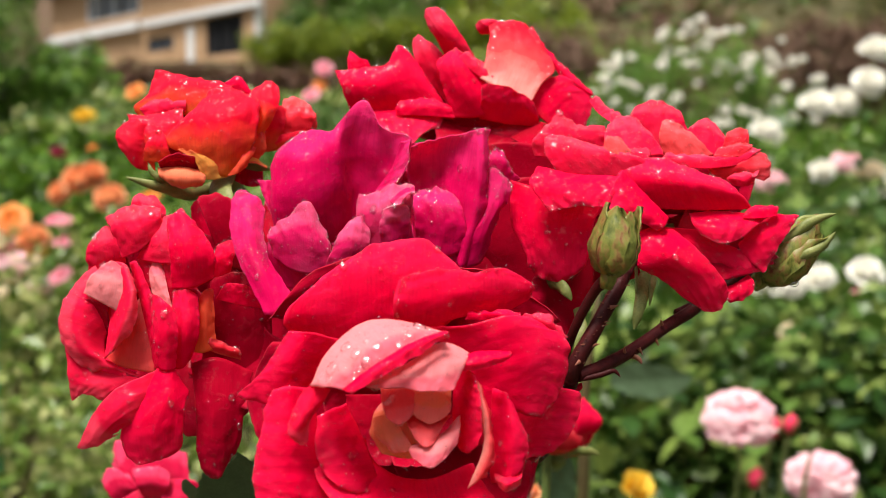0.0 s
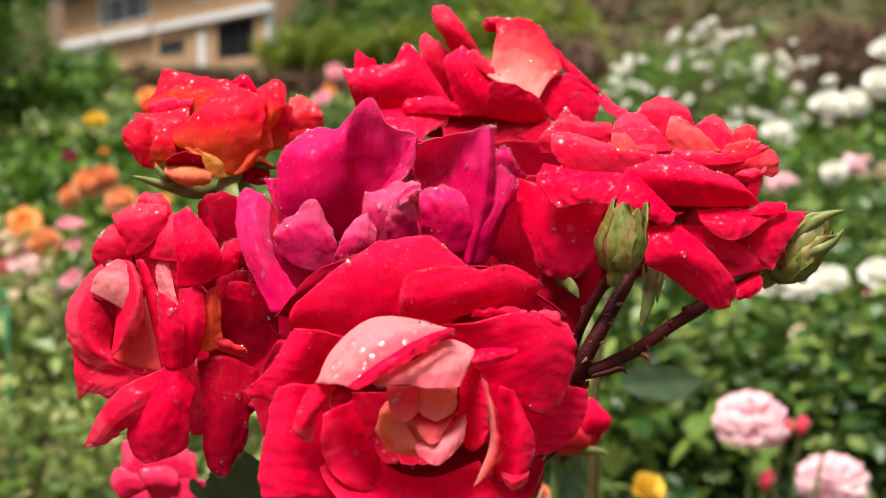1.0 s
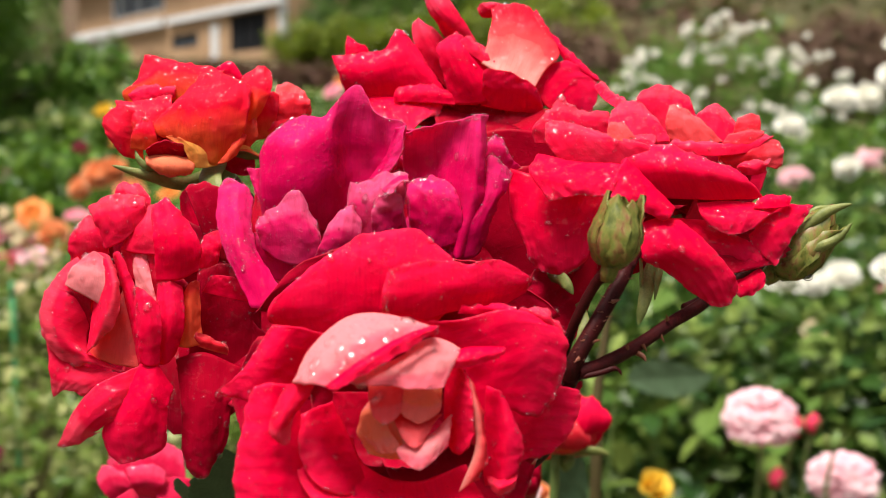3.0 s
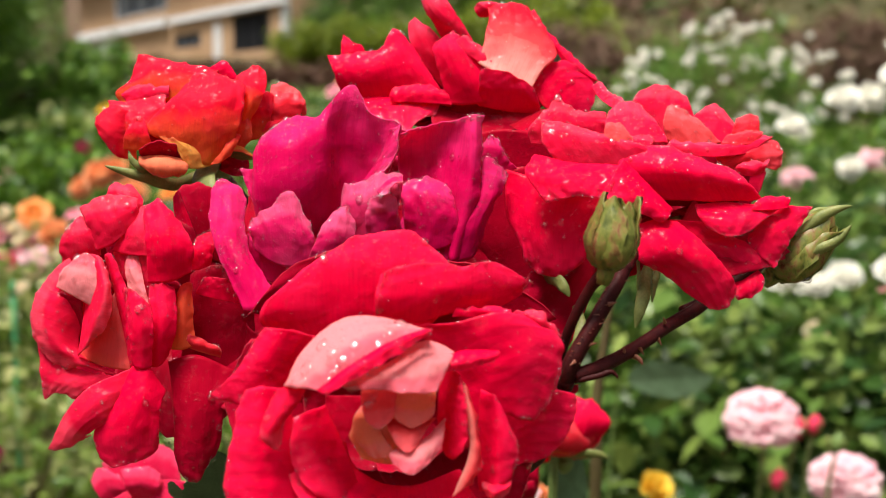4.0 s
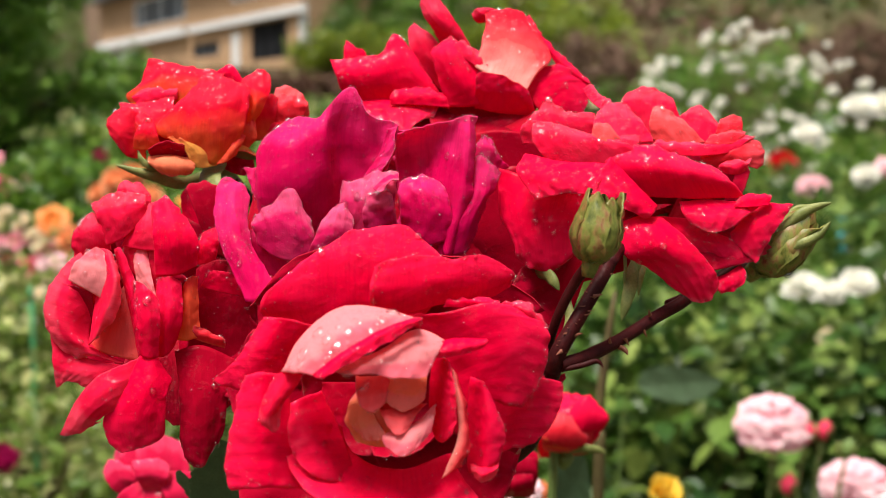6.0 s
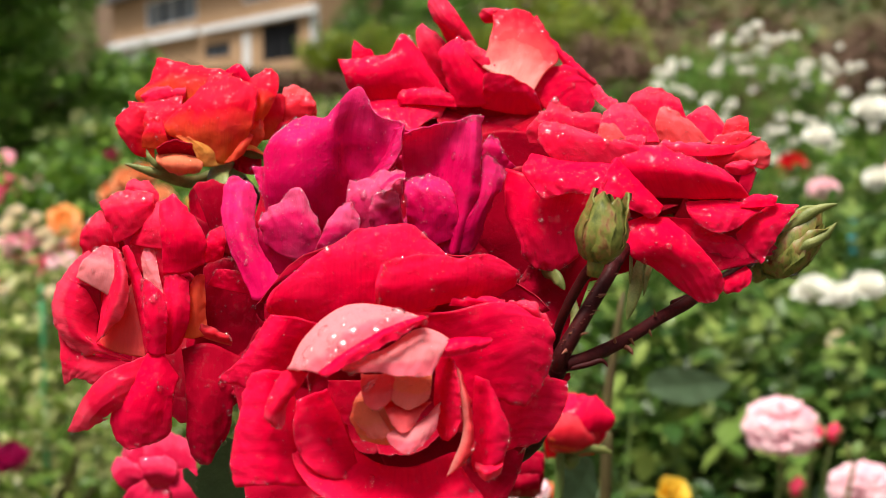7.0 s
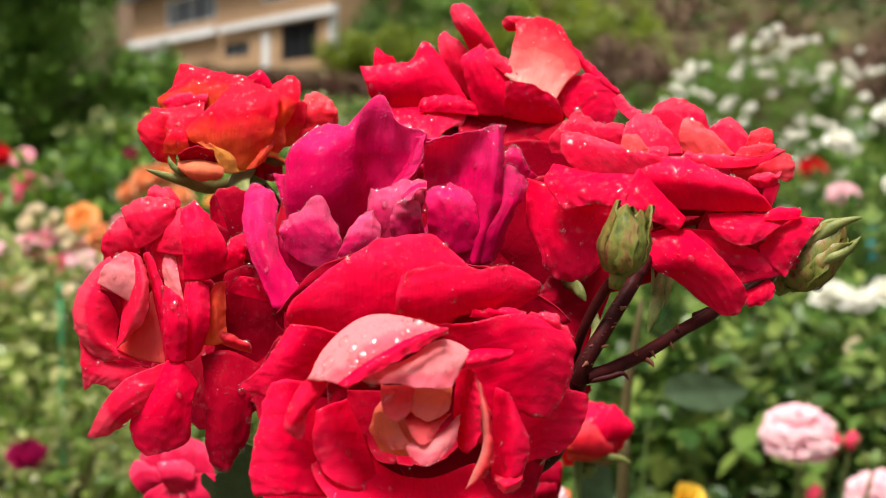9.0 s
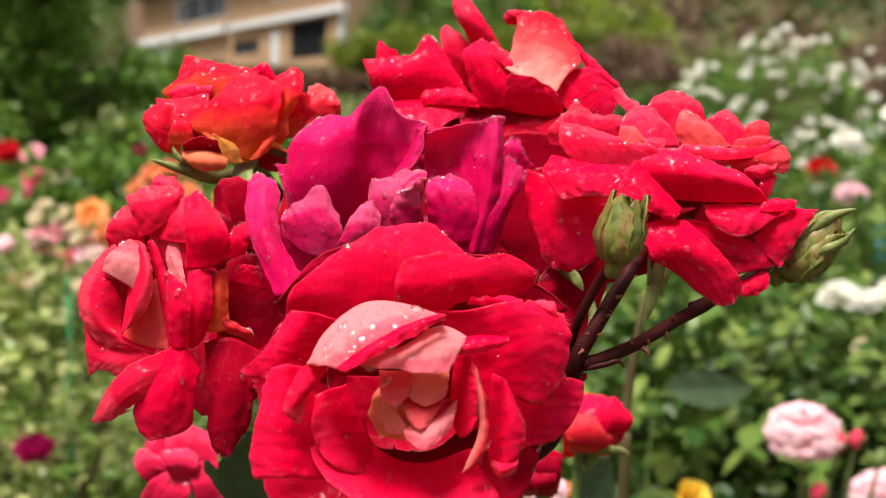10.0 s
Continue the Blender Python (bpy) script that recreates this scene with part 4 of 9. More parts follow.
def sheet(rose, mat, rows, roll=0.6, ruffle=0.09, bulge=0.0, v0=0.25, corner=0.08):
    """A petal as one folded sheet through rows of a control net, from its root to its lip; the lip is nicked,
    wavy and rolls back by roll millimetres, and the face is finely crinkled."""
    net = np.array(rows, float) - np.array(rose.location)
    nu = nv = 36
    ku, kv = spaced(net, 1), spaced(net, 0)
    tu, tv = np.linspace(0, 1, nu + 1), 1 - (1 - np.linspace(0, 1, nv + 1)) ** 1.25
    round_off = 1 - corner * (np.abs(2 * tu - 1) ** 5 + 0.25 * np.abs(2 * tu - 1) ** 2)
    wu = smooth_weights(ku, tu)
    flat = np.stack([np.einsum("ja,b,abk->jk", smooth_weights(kv, tv * round_off[i]), wu[i], net) for i in range(nu + 1)], 1)
    seed = len(bpy.data.objects) * 1.37
    along, across = np.gradient(flat, axis=0), np.gradient(flat, axis=1)
    nrm = np.cross(across, along)
    nrm /= np.linalg.norm(nrm, axis=-1, keepdims=True) + 1e-12
    if nrm[..., 1].mean() > 0:
        nrm = -nrm
    long_ = np.linalg.norm(np.diff(flat, axis=0), axis=-1).sum(0).mean()
    wide = np.linalg.norm(np.diff(flat, axis=1), axis=-1).sum(1).mean()
    out_v = along / (np.linalg.norm(along, axis=-1, keepdims=True) + 1e-12)
    out_u = across / (np.linalg.norm(across, axis=-1, keepdims=True) + 1e-12)
    to_lip = (1 - tv)[:, None] * long_ * np.ones((1, nu + 1))
    to_side = np.minimum(tu, 1 - tu)[None] * wide * np.ones((nv + 1, 1))
    near = np.minimum(to_lip, to_side + 0.0008)
    span = min(long_, wide)
    rise = np.zeros((nv + 1, nu + 1))
    nick, side = np.zeros((nv + 1, nu + 1)), np.zeros((nv + 1, nu + 1))
    for j in range(nv + 1):
        for i in range(nu + 1):
            p = Vector(flat[j, i]) * 1000 + Vector((seed, 0, 0))
            big, small, fine = noise.noise(p * 0.13), noise.noise(p * 0.33), noise.noise(p * 0.8)
            rim = math.exp(-near[j, i] / 0.0022)
            fold = 1 - 2.4 * abs(noise.noise(Vector((tu[i] * wide * 260 + 0.9 * tv[j], tv[j] * long_ * 60, seed))))
            rise[j, i] = 0.02 * span * big + (0.00009 + 0.0012 * ruffle) * small + 0.00006 * fine + (0.00012 + 0.0022 * ruffle) * fold * (0.3 + 0.7 * tv[j])
            rise[j, i] += rim * (0.0009 * (0.2 + 6 * ruffle) * small + 0.0002 * fine)
            nick[j, i] = math.exp(-to_lip[j, i] / 0.003) * (0.0007 * noise.noise(p * 0.22 + Vector((9, 0, 0))) + 0.0005 * (0.2 + 5 * ruffle) * small + 0.0002 * fine)
            side[j, i] = math.exp(-to_side[j, i] / 0.002) * (0.0004 * noise.noise(p * 0.25 + Vector((0, 9, 0))) + 0.00012 * fine) * (1 if i > nu / 2 else -1)
    bent = np.array([0.45 + 0.9 * noise.noise(Vector((u * wide * 170, seed, 21))) for u in tu])[None]
    back_roll = roll * 0.001 * bent * (np.clip(1 - to_lip / 0.003, 0, 1) ** 2 + 0.6 * np.clip(1 - to_side / 0.0022, 0, 1) ** 2 * (0.3 + tv[:, None]))
    rise += bulge * 0.004 * (tu * (1 - tu))[None] * np.sin(np.pi * tv)[:, None] - back_roll * min(1, span / 0.012)
    front = flat + nrm * rise[..., None] + out_v * nick[..., None] + out_u * side[..., None]
    st = np.stack(np.broadcast_arrays(tu[None], (v0 + (1 - v0) * tv)[:, None]), -1)
    return petal_body(rose, mat, front, nrm, st)


rose_front = thing("rose_bloom", (-0.0121, 0.4037, 1.2040), "wide open red rose with pale pink heart, wet with rain", "rose", "roses of the cluster")
rose_plum = thing("rose_bloom", (-0.0267, 0.4700, 1.2627), "plum-purple ageing rose with crumpled petals and raindrops", "rose", "roses of the cluster")
rose_open = thing("rose_bloom", (-0.1029, 0.4704, 1.2195), "red rose turned sideways with salmon and yellow inside", "rose", "roses of the cluster")
rose_flame = thing("rose_bloom", (-0.0914, 0.4905, 1.2876), "small orange-red rose with yellow petal bases and green sepals", "rose", "roses of the cluster")
rose_crown = thing("rose_bloom", (0.0217, 0.5250, 1.3087), "red rose with twisted tips and a pale pink inner petal", "rose", "roses of the cluster")
rose_full = thing("rose_bloom", (0.0939, 0.4510, 1.2716), "full coral-red rose beaded with raindrops", "rose", "roses of the cluster")

# backing petals of the roses: dark crimson paints the shade between the outer petals
petal(rose_front, crimson_shade, (0.0083, 0.3891, 1.2108), (0.0352, 0.3803, 1.2202), (0.0354, 0.3820, 1.2087), (0.0311, 0.3808, 1.1956), (0.0560, 0.3852, 1.2193), (0.0477, 0.3843, 1.2071), (0.0363, 0.3825, 1.1925), curl=-0.15)

petal(rose_open, crimson_shade, (-0.0735, 0.4398, 1.2297), (-0.0622, 0.4265, 1.2313), (-0.0648, 0.4266, 1.2189), (-0.0767, 0.4242, 1.2095), (-0.0515, 0.4160, 1.2271), (-0.0562, 0.4131, 1.2130), (-0.0685, 0.4135, 1.2034), curl=-0.1)
petal(rose_open, crimson_shade, (-0.0956, 0.4591, 1.2216), (-0.1149, 0.4449, 1.2162), (-0.0974, 0.4453, 1.2058), (-0.0742, 0.4445, 1.2113), (-0.1185, 0.4382, 1.1998), (-0.0952, 0.4339, 1.1876), (-0.0699, 0.4329, 1.1962), curl=-0.1)
petal(rose_open, crimson_shade, (-0.0962, 0.4622, 1.2258), (-0.1189, 0.4529, 1.2451), (-0.0987, 0.4549, 1.2501), (-0.0727, 0.4530, 1.2453), (-0.1227, 0.4495, 1.2614), (-0.0978, 0.4524, 1.2668), (-0.0749, 0.4524, 1.2587), curl=-0.1)

petal(rose_flame, crimson_shade, (-0.0950, 0.4626, 1.2900), (-0.1084, 0.4596, 1.2908), (-0.1015, 0.4587, 1.2917), (-0.0945, 0.4597, 1.2911), (-0.1087, 0.4539, 1.2944), (-0.1019, 0.4533, 1.2976), (-0.0940, 0.4542, 1.2962))

petal(rose_crown, crimson_shade, (0.0212, 0.5105, 1.3149), (0.0014, 0.5000, 1.3104), (0.0209, 0.4984, 1.3049), (0.0457, 0.4948, 1.3077), (0.0011, 0.4941, 1.3021), (0.0231, 0.4869, 1.2938), (0.0473, 0.4839, 1.2996))
petal(rose_crown, crimson_shade, (0.0214, 0.5163, 1.3099), (-0.0092, 0.5110, 1.3192), (0.0136, 0.5120, 1.3249), (0.0477, 0.5096, 1.3250), (-0.0120, 0.5102, 1.3316), (0.0136, 0.5115, 1.3378), (0.0505, 0.5109, 1.3375))

petal(rose_full, crimson_shade, (0.0935, 0.4268, 1.2713), (0.1086, 0.4178, 1.2708), (0.1060, 0.4159, 1.2639), (0.1004, 0.4111, 1.2550), (0.1250, 0.4186, 1.2691), (0.1269, 0.4151, 1.2587), (0.1094, 0.4109, 1.2529))
petal(rose_full, crimson_shade, (0.0773, 0.4597, 1.2686), (0.0300, 0.4525, 1.2875), (0.0378, 0.4516, 1.2646), (0.0505, 0.4476, 1.2395), (0.0076, 0.4613, 1.2756), (0.0148, 0.4592, 1.2519), (0.0337, 0.4566, 1.2291))
petal(rose_full, crimson_shade, (0.0640, 0.4445, 1.2586), (0.0525, 0.4339, 1.2527), (0.0475, 0.4313, 1.2382), (0.0532, 0.4260, 1.2243), (0.0389, 0.4288, 1.2523), (0.0347, 0.4241, 1.2371), (0.0434, 0.4208, 1.2231))
petal(rose_full, crimson_shade, (0.0931, 0.4469, 1.2742), (0.0662, 0.4358, 1.2811), (0.0910, 0.4375, 1.2835), (0.1177, 0.4359, 1.2813), (0.0614, 0.4381, 1.2937), (0.0909, 0.4390, 1.2992), (0.1204, 0.4382, 1.2939))
petal(rose_full, crimson_shade, (0.0549, 0.4663, 1.2796), (0.0314, 0.4641, 1.3025), (0.0315, 0.4636, 1.2843), (0.0315, 0.4599, 1.2611), (0.0134, 0.4686, 1.2975), (0.0102, 0.4672, 1.2817), (0.0135, 0.4648, 1.2609))
petal(rose_full, crimson_shade, (0.0546, 0.4614, 1.2638), (0.0319, 0.4560, 1.2631), (0.0267, 0.4544, 1.2529), (0.0317, 0.4492, 1.2355), (0.0185, 0.4583, 1.2657), (0.0103, 0.4543, 1.2505), (0.0185, 0.4487, 1.2307))

petal(rose_open, crimson_shade, (-0.0785, 0.4546, 1.2271), (-0.0638, 0.4488, 1.2533), (-0.0612, 0.4472, 1.2330), (-0.0659, 0.4427, 1.2133), (-0.0449, 0.4434, 1.2495), (-0.0439, 0.4367, 1.2302), (-0.0486, 0.4300, 1.2166))

petal(rose_front, crimson_shade, (-0.0122, 0.4057, 1.2234), (-0.0504, 0.4010, 1.2375), (-0.0321, 0.4014, 1.2467), (-0.0047, 0.3987, 1.2540), (-0.0581, 0.3991, 1.2388), (-0.0399, 0.3980, 1.2576), (-0.0081, 0.3960, 1.2666))
petal(rose_front, crimson_shade, (-0.0080, 0.4053, 1.2193), (-0.0022, 0.4003, 1.2495), (0.0183, 0.4013, 1.2449), (0.0365, 0.3988, 1.2338), (-0.0029, 0.3954, 1.2602), (0.0243, 0.3967, 1.2559), (0.0466, 0.3954, 1.2400))
petal(rose_front, crimson_shade, (-0.0080, 0.4056, 1.2109), (0.0277, 0.4009, 1.2348), (0.0347, 0.4004, 1.2164), (0.0278, 0.3971, 1.1985), (0.0437, 0.3970, 1.2358), (0.0488, 0.3952, 1.2155), (0.0393, 0.3928, 1.1954))
petal(rose_front, crimson_shade, (-0.0142, 0.4051, 1.2068), (-0.0391, 0.4003, 1.2304), (-0.0484, 0.4000, 1.2141), (-0.0436, 0.3965, 1.1940), (-0.0569, 0.3964, 1.2318), (-0.0642, 0.3943, 1.2091), (-0.0568, 0.3922, 1.1914))
petal(rose_front, crimson_shade, (-0.0140, 0.3996, 1.1957), (-0.0484, 0.3907, 1.1961), (-0.0393, 0.3883, 1.1784), (-0.0210, 0.3839, 1.1685), (-0.0617, 0.3884, 1.1934), (-0.0546, 0.3809, 1.1704), (-0.0272, 0.3749, 1.1595))
petal(rose_front, crimson_shade, (-0.0079, 0.3996, 1.1957), (-0.0018, 0.3840, 1.1688), (0.0184, 0.3882, 1.1766), (0.0296, 0.3909, 1.1966), (0.0015, 0.3770, 1.1591), (0.0282, 0.3809, 1.1687), (0.0392, 0.3867, 1.1945))

petal(rose_plum, crimson_shade, (-0.0261, 0.4610, 1.2612), (-0.0580, 0.4487, 1.2522), (-0.0276, 0.4491, 1.2420), (0.0081, 0.4483, 1.2473), (-0.0615, 0.4370, 1.2364), (-0.0266, 0.4342, 1.2213), (0.0131, 0.4367, 1.2317))

petal(rose_open, crimson_shade, (-0.1210, 0.4215, 1.2230), (-0.1196, 0.4186, 1.2340), (-0.1256, 0.4188, 1.2364), (-0.1296, 0.4184, 1.2328), (-0.1187, 0.4164, 1.2420), (-0.1243, 0.4155, 1.2435), (-0.1311, 0.4167, 1.2457))

petal(rose_crown, crimson_shade, (0.0401, 0.4909, 1.3074), (0.0381, 0.4789, 1.2999), (0.0490, 0.4806, 1.3026), (0.0542, 0.4798, 1.3080), (0.0395, 0.4679, 1.2908), (0.0527, 0.4674, 1.2932), (0.0631, 0.4693, 1.3039))

petal(rose_open, crimson_shade, (-0.0776, 0.4519, 1.2506), (-0.0886, 0.4484, 1.2693), (-0.0825, 0.4495, 1.2667), (-0.0734, 0.4479, 1.2643), (-0.0936, 0.4495, 1.2800), (-0.0835, 0.4500, 1.2817), (-0.0708, 0.4490, 1.2750))


# the petals that show, outer ones first
sheet(rose_crown, red, (((-0.0369, 0.5078, 1.3163), (-0.0262, 0.5063, 1.3144), (-0.0141, 0.5048, 1.3134), (-0.0033, 0.5029, 1.3134), (0.0098, 0.5007, 1.3116)), ((-0.0402, 0.5038, 1.3261), (-0.0281, 0.5012, 1.3260), (-0.0185, 0.5001, 1.3278), (-0.0092, 0.5019, 1.3298), (0.0026, 0.5030, 1.3233)), ((-0.0436, 0.5081, 1.3336), (-0.0284, 0.5056, 1.3347), (-0.0200, 0.5044, 1.3360), (-0.0150, 0.5075, 1.3449), (-0.0047, 0.5065, 1.3348))), roll=0.8, corner=0.02)
sheet(rose_crown, red, (((-0.0386, 0.5192, 1.3324), (-0.0274, 0.5196, 1.3342)), ((-0.0389, 0.5200, 1.3373), (-0.0299, 0.5203, 1.3386)), ((-0.0382, 0.5223, 1.3433), (-0.0329, 0.5211, 1.3396))), roll=0.5, corner=0.02)
sheet(rose_crown, red, (((-0.0339, 0.5110, 1.3176), (-0.0194, 0.5121, 1.3208), (-0.0073, 0.5110, 1.3208), (0.0061, 0.5077, 1.3188)), ((-0.0281, 0.5009, 1.3110), (-0.0136, 0.4978, 1.3119), (-0.0038, 0.4986, 1.3129), (0.0053, 0.5007, 1.3144)), ((-0.0227, 0.4937, 1.3032), (-0.0097, 0.4903, 1.3012), (-0.0022, 0.4937, 1.3070), (0.0029, 0.4950, 1.3077))), roll=0.8, ruffle=0.12)
sheet(rose_crown, rosy_lit, (((0.0072, 0.5099, 1.3177), (0.0144, 0.5109, 1.3213), (0.0180, 0.5118, 1.3285)), ((-0.0066, 0.5068, 1.3357), (0.0001, 0.5056, 1.3364), (0.0072, 0.5088, 1.3378)), ((-0.0091, 0.5087, 1.3448), (-0.0035, 0.5073, 1.3447), (0.0019, 0.5089, 1.3437)), ((-0.0080, 0.5105, 1.3502), (-0.0044, 0.5101, 1.3487), (-0.0011, 0.5107, 1.3464))), roll=0.6)
sheet(rose_crown, rosy_lit, (((0.0060, 0.5092, 1.3390), (0.0132, 0.5058, 1.3381), (0.0215, 0.5060, 1.3325)), ((0.0013, 0.5058, 1.3469), (0.0085, 0.5018, 1.3454), (0.0172, 0.5038, 1.3416)), ((-0.0023, 0.5048, 1.3526), (0.0037, 0.5014, 1.3516), (0.0103, 0.5029, 1.3518)), ((-0.0047, 0.5061, 1.3595), (0.0001, 0.5053, 1.3613), (0.0062, 0.5056, 1.3590))), roll=0.6, ruffle=0.12, bulge=1.5)
sheet(rose_crown, red, (((0.0087, 0.4967, 1.3126), (0.0192, 0.4943, 1.3126), (0.0320, 0.4950, 1.3173)), ((0.0039, 0.4975, 1.3277), (0.0127, 0.4926, 1.3263), (0.0233, 0.4963, 1.3272)), ((0.0018, 0.4986, 1.3359), (0.0098, 0.4944, 1.3356), (0.0196, 0.4982, 1.3324)), ((0.0061, 0.5018, 1.3412), (0.0104, 0.5008, 1.3425), (0.0148, 0.5015, 1.3391))), roll=0.5, bulge=1.0)
sheet(rose_crown, rosy_lit, (((0.0219, 0.5109, 1.3493), (0.0267, 0.5109, 1.3503), (0.0322, 0.5127, 1.3537)), ((0.0195, 0.5088, 1.3514), (0.0233, 0.5073, 1.3532), (0.0285, 0.5104, 1.3556)), ((0.0180, 0.5091, 1.3543), (0.0214, 0.5083, 1.3556), (0.0252, 0.5099, 1.3565))), roll=0.5)
sheet(rose_crown, red, (((0.0404, 0.5095, 1.3501), (0.0475, 0.5058, 1.3405), (0.0535, 0.5034, 1.3340), (0.0586, 0.5014, 1.3272), (0.0684, 0.4994, 1.3220)), ((0.0423, 0.5081, 1.3514), (0.0493, 0.5043, 1.3413), (0.0553, 0.5024, 1.3346), (0.0613, 0.5000, 1.3285), (0.0696, 0.4984, 1.3226)), ((0.0438, 0.5109, 1.3529), (0.0518, 0.5069, 1.3420), (0.0579, 0.5050, 1.3353), (0.0648, 0.5020, 1.3291), (0.0714, 0.4997, 1.3232))), roll=0.7, v0=0.4, ruffle=0.12, corner=0.02)
sheet(rose_crown, red, (((0.0420, 0.4959, 1.3213), (0.0467, 0.4942, 1.3127), (0.0541, 0.4939, 1.3070)), ((0.0495, 0.4989, 1.3298), (0.0570, 0.4968, 1.3209), (0.0617, 0.4958, 1.3082)), ((0.0571, 0.5009, 1.3313), (0.0695, 0.4992, 1.3224), (0.0674, 0.4968, 1.3084))), roll=0.5, v0=0.15, corner=0.02)
sheet(rose_crown, red, (((0.0206, 0.4961, 1.3120), (0.0332, 0.4938, 1.3097), (0.0467, 0.4938, 1.3088)), ((0.0210, 0.4908, 1.3206), (0.0341, 0.4884, 1.3187), (0.0450, 0.4895, 1.3142)), ((0.0214, 0.4892, 1.3282), (0.0340, 0.4871, 1.3245), (0.0430, 0.4877, 1.3201))), roll=0.6, ruffle=0.14)
sheet(rose_crown, pinky, (((0.0098, 0.4962, 1.3369), (0.0168, 0.4946, 1.3326), (0.0261, 0.4936, 1.3257)), ((0.0125, 0.4976, 1.3397), (0.0186, 0.4950, 1.3350), (0.0279, 0.4948, 1.3286)), ((0.0144, 0.5007, 1.3414), (0.0205, 0.4990, 1.3371), (0.0299, 0.4981, 1.3306))), roll=0.4, ruffle=0.18)
sheet(rose_crown, red, (((-0.0160, 0.4973, 1.3137), (-0.0041, 0.4959, 1.3133), (0.0099, 0.4956, 1.3124)), ((-0.0160, 0.4983, 1.3170), (-0.0042, 0.4959, 1.3170), (0.0087, 0.4962, 1.3161)), ((-0.0139, 0.5018, 1.3204), (-0.0032, 0.5008, 1.3209), (0.0074, 0.5003, 1.3195))), roll=0.4, ruffle=0.16)
# dark sheet that paints the shade under the crown's petals
sheet(rose_crown, crimson_shade, (((0.0026, 0.5049, 1.3057), (0.0169, 0.5036, 1.3034), (0.0336, 0.5035, 1.3034)), ((0.0050, 0.5024, 1.3116), (0.0169, 0.5010, 1.3104), (0.0311, 0.5009, 1.3093)), ((0.0074, 0.5022, 1.3158), (0.0181, 0.5015, 1.3149), (0.0287, 0.5014, 1.3140))), roll=0.4)
sheet(rose_crown, blush, (((0.0205, 0.4939, 1.3294), (0.0307, 0.4910, 1.3238), (0.0422, 0.4901, 1.3188)), ((0.0228, 0.4975, 1.3375), (0.0342, 0.4962, 1.3328), (0.0474, 0.4946, 1.3272)), ((0.0242, 0.5014, 1.3447), (0.0366, 0.5018, 1.3438), (0.0532, 0.4986, 1.3339)), ((0.0251, 0.5047, 1.3496), (0.0360, 0.5063, 1.3512), (0.0487, 0.5035, 1.3435)), ((0.0242, 0.5083, 1.3542), (0.0345, 0.5099, 1.3560), (0.0437, 0.5081, 1.3523))), roll=0.5, v0=0.0, corner=0.02)
sheet(rose_flame, flame, (((-0.1137, 0.4678, 1.2897), (-0.1134, 0.4677, 1.2994), (-0.1117, 0.4700, 1.3065)), ((-0.1201, 0.4633, 1.2913), (-0.1218, 0.4618, 1.3016), (-0.1184, 0.4658, 1.3104)), ((-0.1254, 0.4644, 1.2959), (-0.1287, 0.4650, 1.3049), (-0.1243, 0.4677, 1.3124))), roll=0.6, v0=0.45)
sheet(rose_flame, flame, (((-0.1138, 0.4638, 1.2988), (-0.1069, 0.4628, 1.2999), (-0.1015, 0.4654, 1.3056)), ((-0.1223, 0.4666, 1.3069), (-0.1106, 0.4647, 1.3069), (-0.1016, 0.4660, 1.3105)), ((-0.1254, 0.4707, 1.3134), (-0.1144, 0.4706, 1.3136), (-0.1023, 0.4710, 1.3159))), roll=0.7, v0=0.4, corner=0.02)
sheet(rose_flame, flame, (((-0.1157, 0.4573, 1.2943), (-0.1097, 0.4569, 1.2939), (-0.1041, 0.4578, 1.2941)), ((-0.1146, 0.4562, 1.3006), (-0.1097, 0.4551, 1.3000), (-0.1053, 0.4565, 1.2995)), ((-0.1121, 0.4580, 1.3058), (-0.1098, 0.4582, 1.3066), (-0.1074, 0.4589, 1.3064))), roll=0.5, v0=0.4)
sheet(rose_flame, flame, (((-0.1224, 0.4768, 1.3117), (-0.1065, 0.4744, 1.3128), (-0.0853, 0.4726, 1.3118)), ((-0.1245, 0.4774, 1.3169), (-0.1087, 0.4749, 1.3206), (-0.0857, 0.4749, 1.3196)), ((-0.1196, 0.4794, 1.3212), (-0.1073, 0.4785, 1.3264), (-0.0843, 0.4768, 1.3232)), ((-0.1162, 0.4830, 1.3329), (-0.1035, 0.4814, 1.3293), (-0.0819, 0.4786, 1.3260))), roll=0.7, v0=0.3, corner=0.02)
sheet(rose_flame, flame, (((-0.0748, 0.4686, 1.2989), (-0.0727, 0.4683, 1.3005), (-0.0703, 0.4698, 1.3027)), ((-0.0728, 0.4684, 1.3128), (-0.0683, 0.4660, 1.3128), (-0.0640, 0.4692, 1.3140)), ((-0.0747, 0.4728, 1.3224), (-0.0685, 0.4710, 1.3217), (-0.0626, 0.4728, 1.3218)), ((-0.0703, 0.4747, 1.3263), (-0.0675, 0.4742, 1.3274), (-0.0645, 0.4749, 1.3274))), roll=0.6, v0=0.2)
sheet(rose_flame, red, (((-0.0870, 0.4784, 1.3215), (-0.0805, 0.4780, 1.3209), (-0.0739, 0.4786, 1.3193)), ((-0.0870, 0.4791, 1.3258), (-0.0812, 0.4782, 1.3260), (-0.0757, 0.4791, 1.3229)), ((-0.0827, 0.4804, 1.3292), (-0.0812, 0.4805, 1.3295), (-0.0796, 0.4804, 1.3286))), roll=0.4)
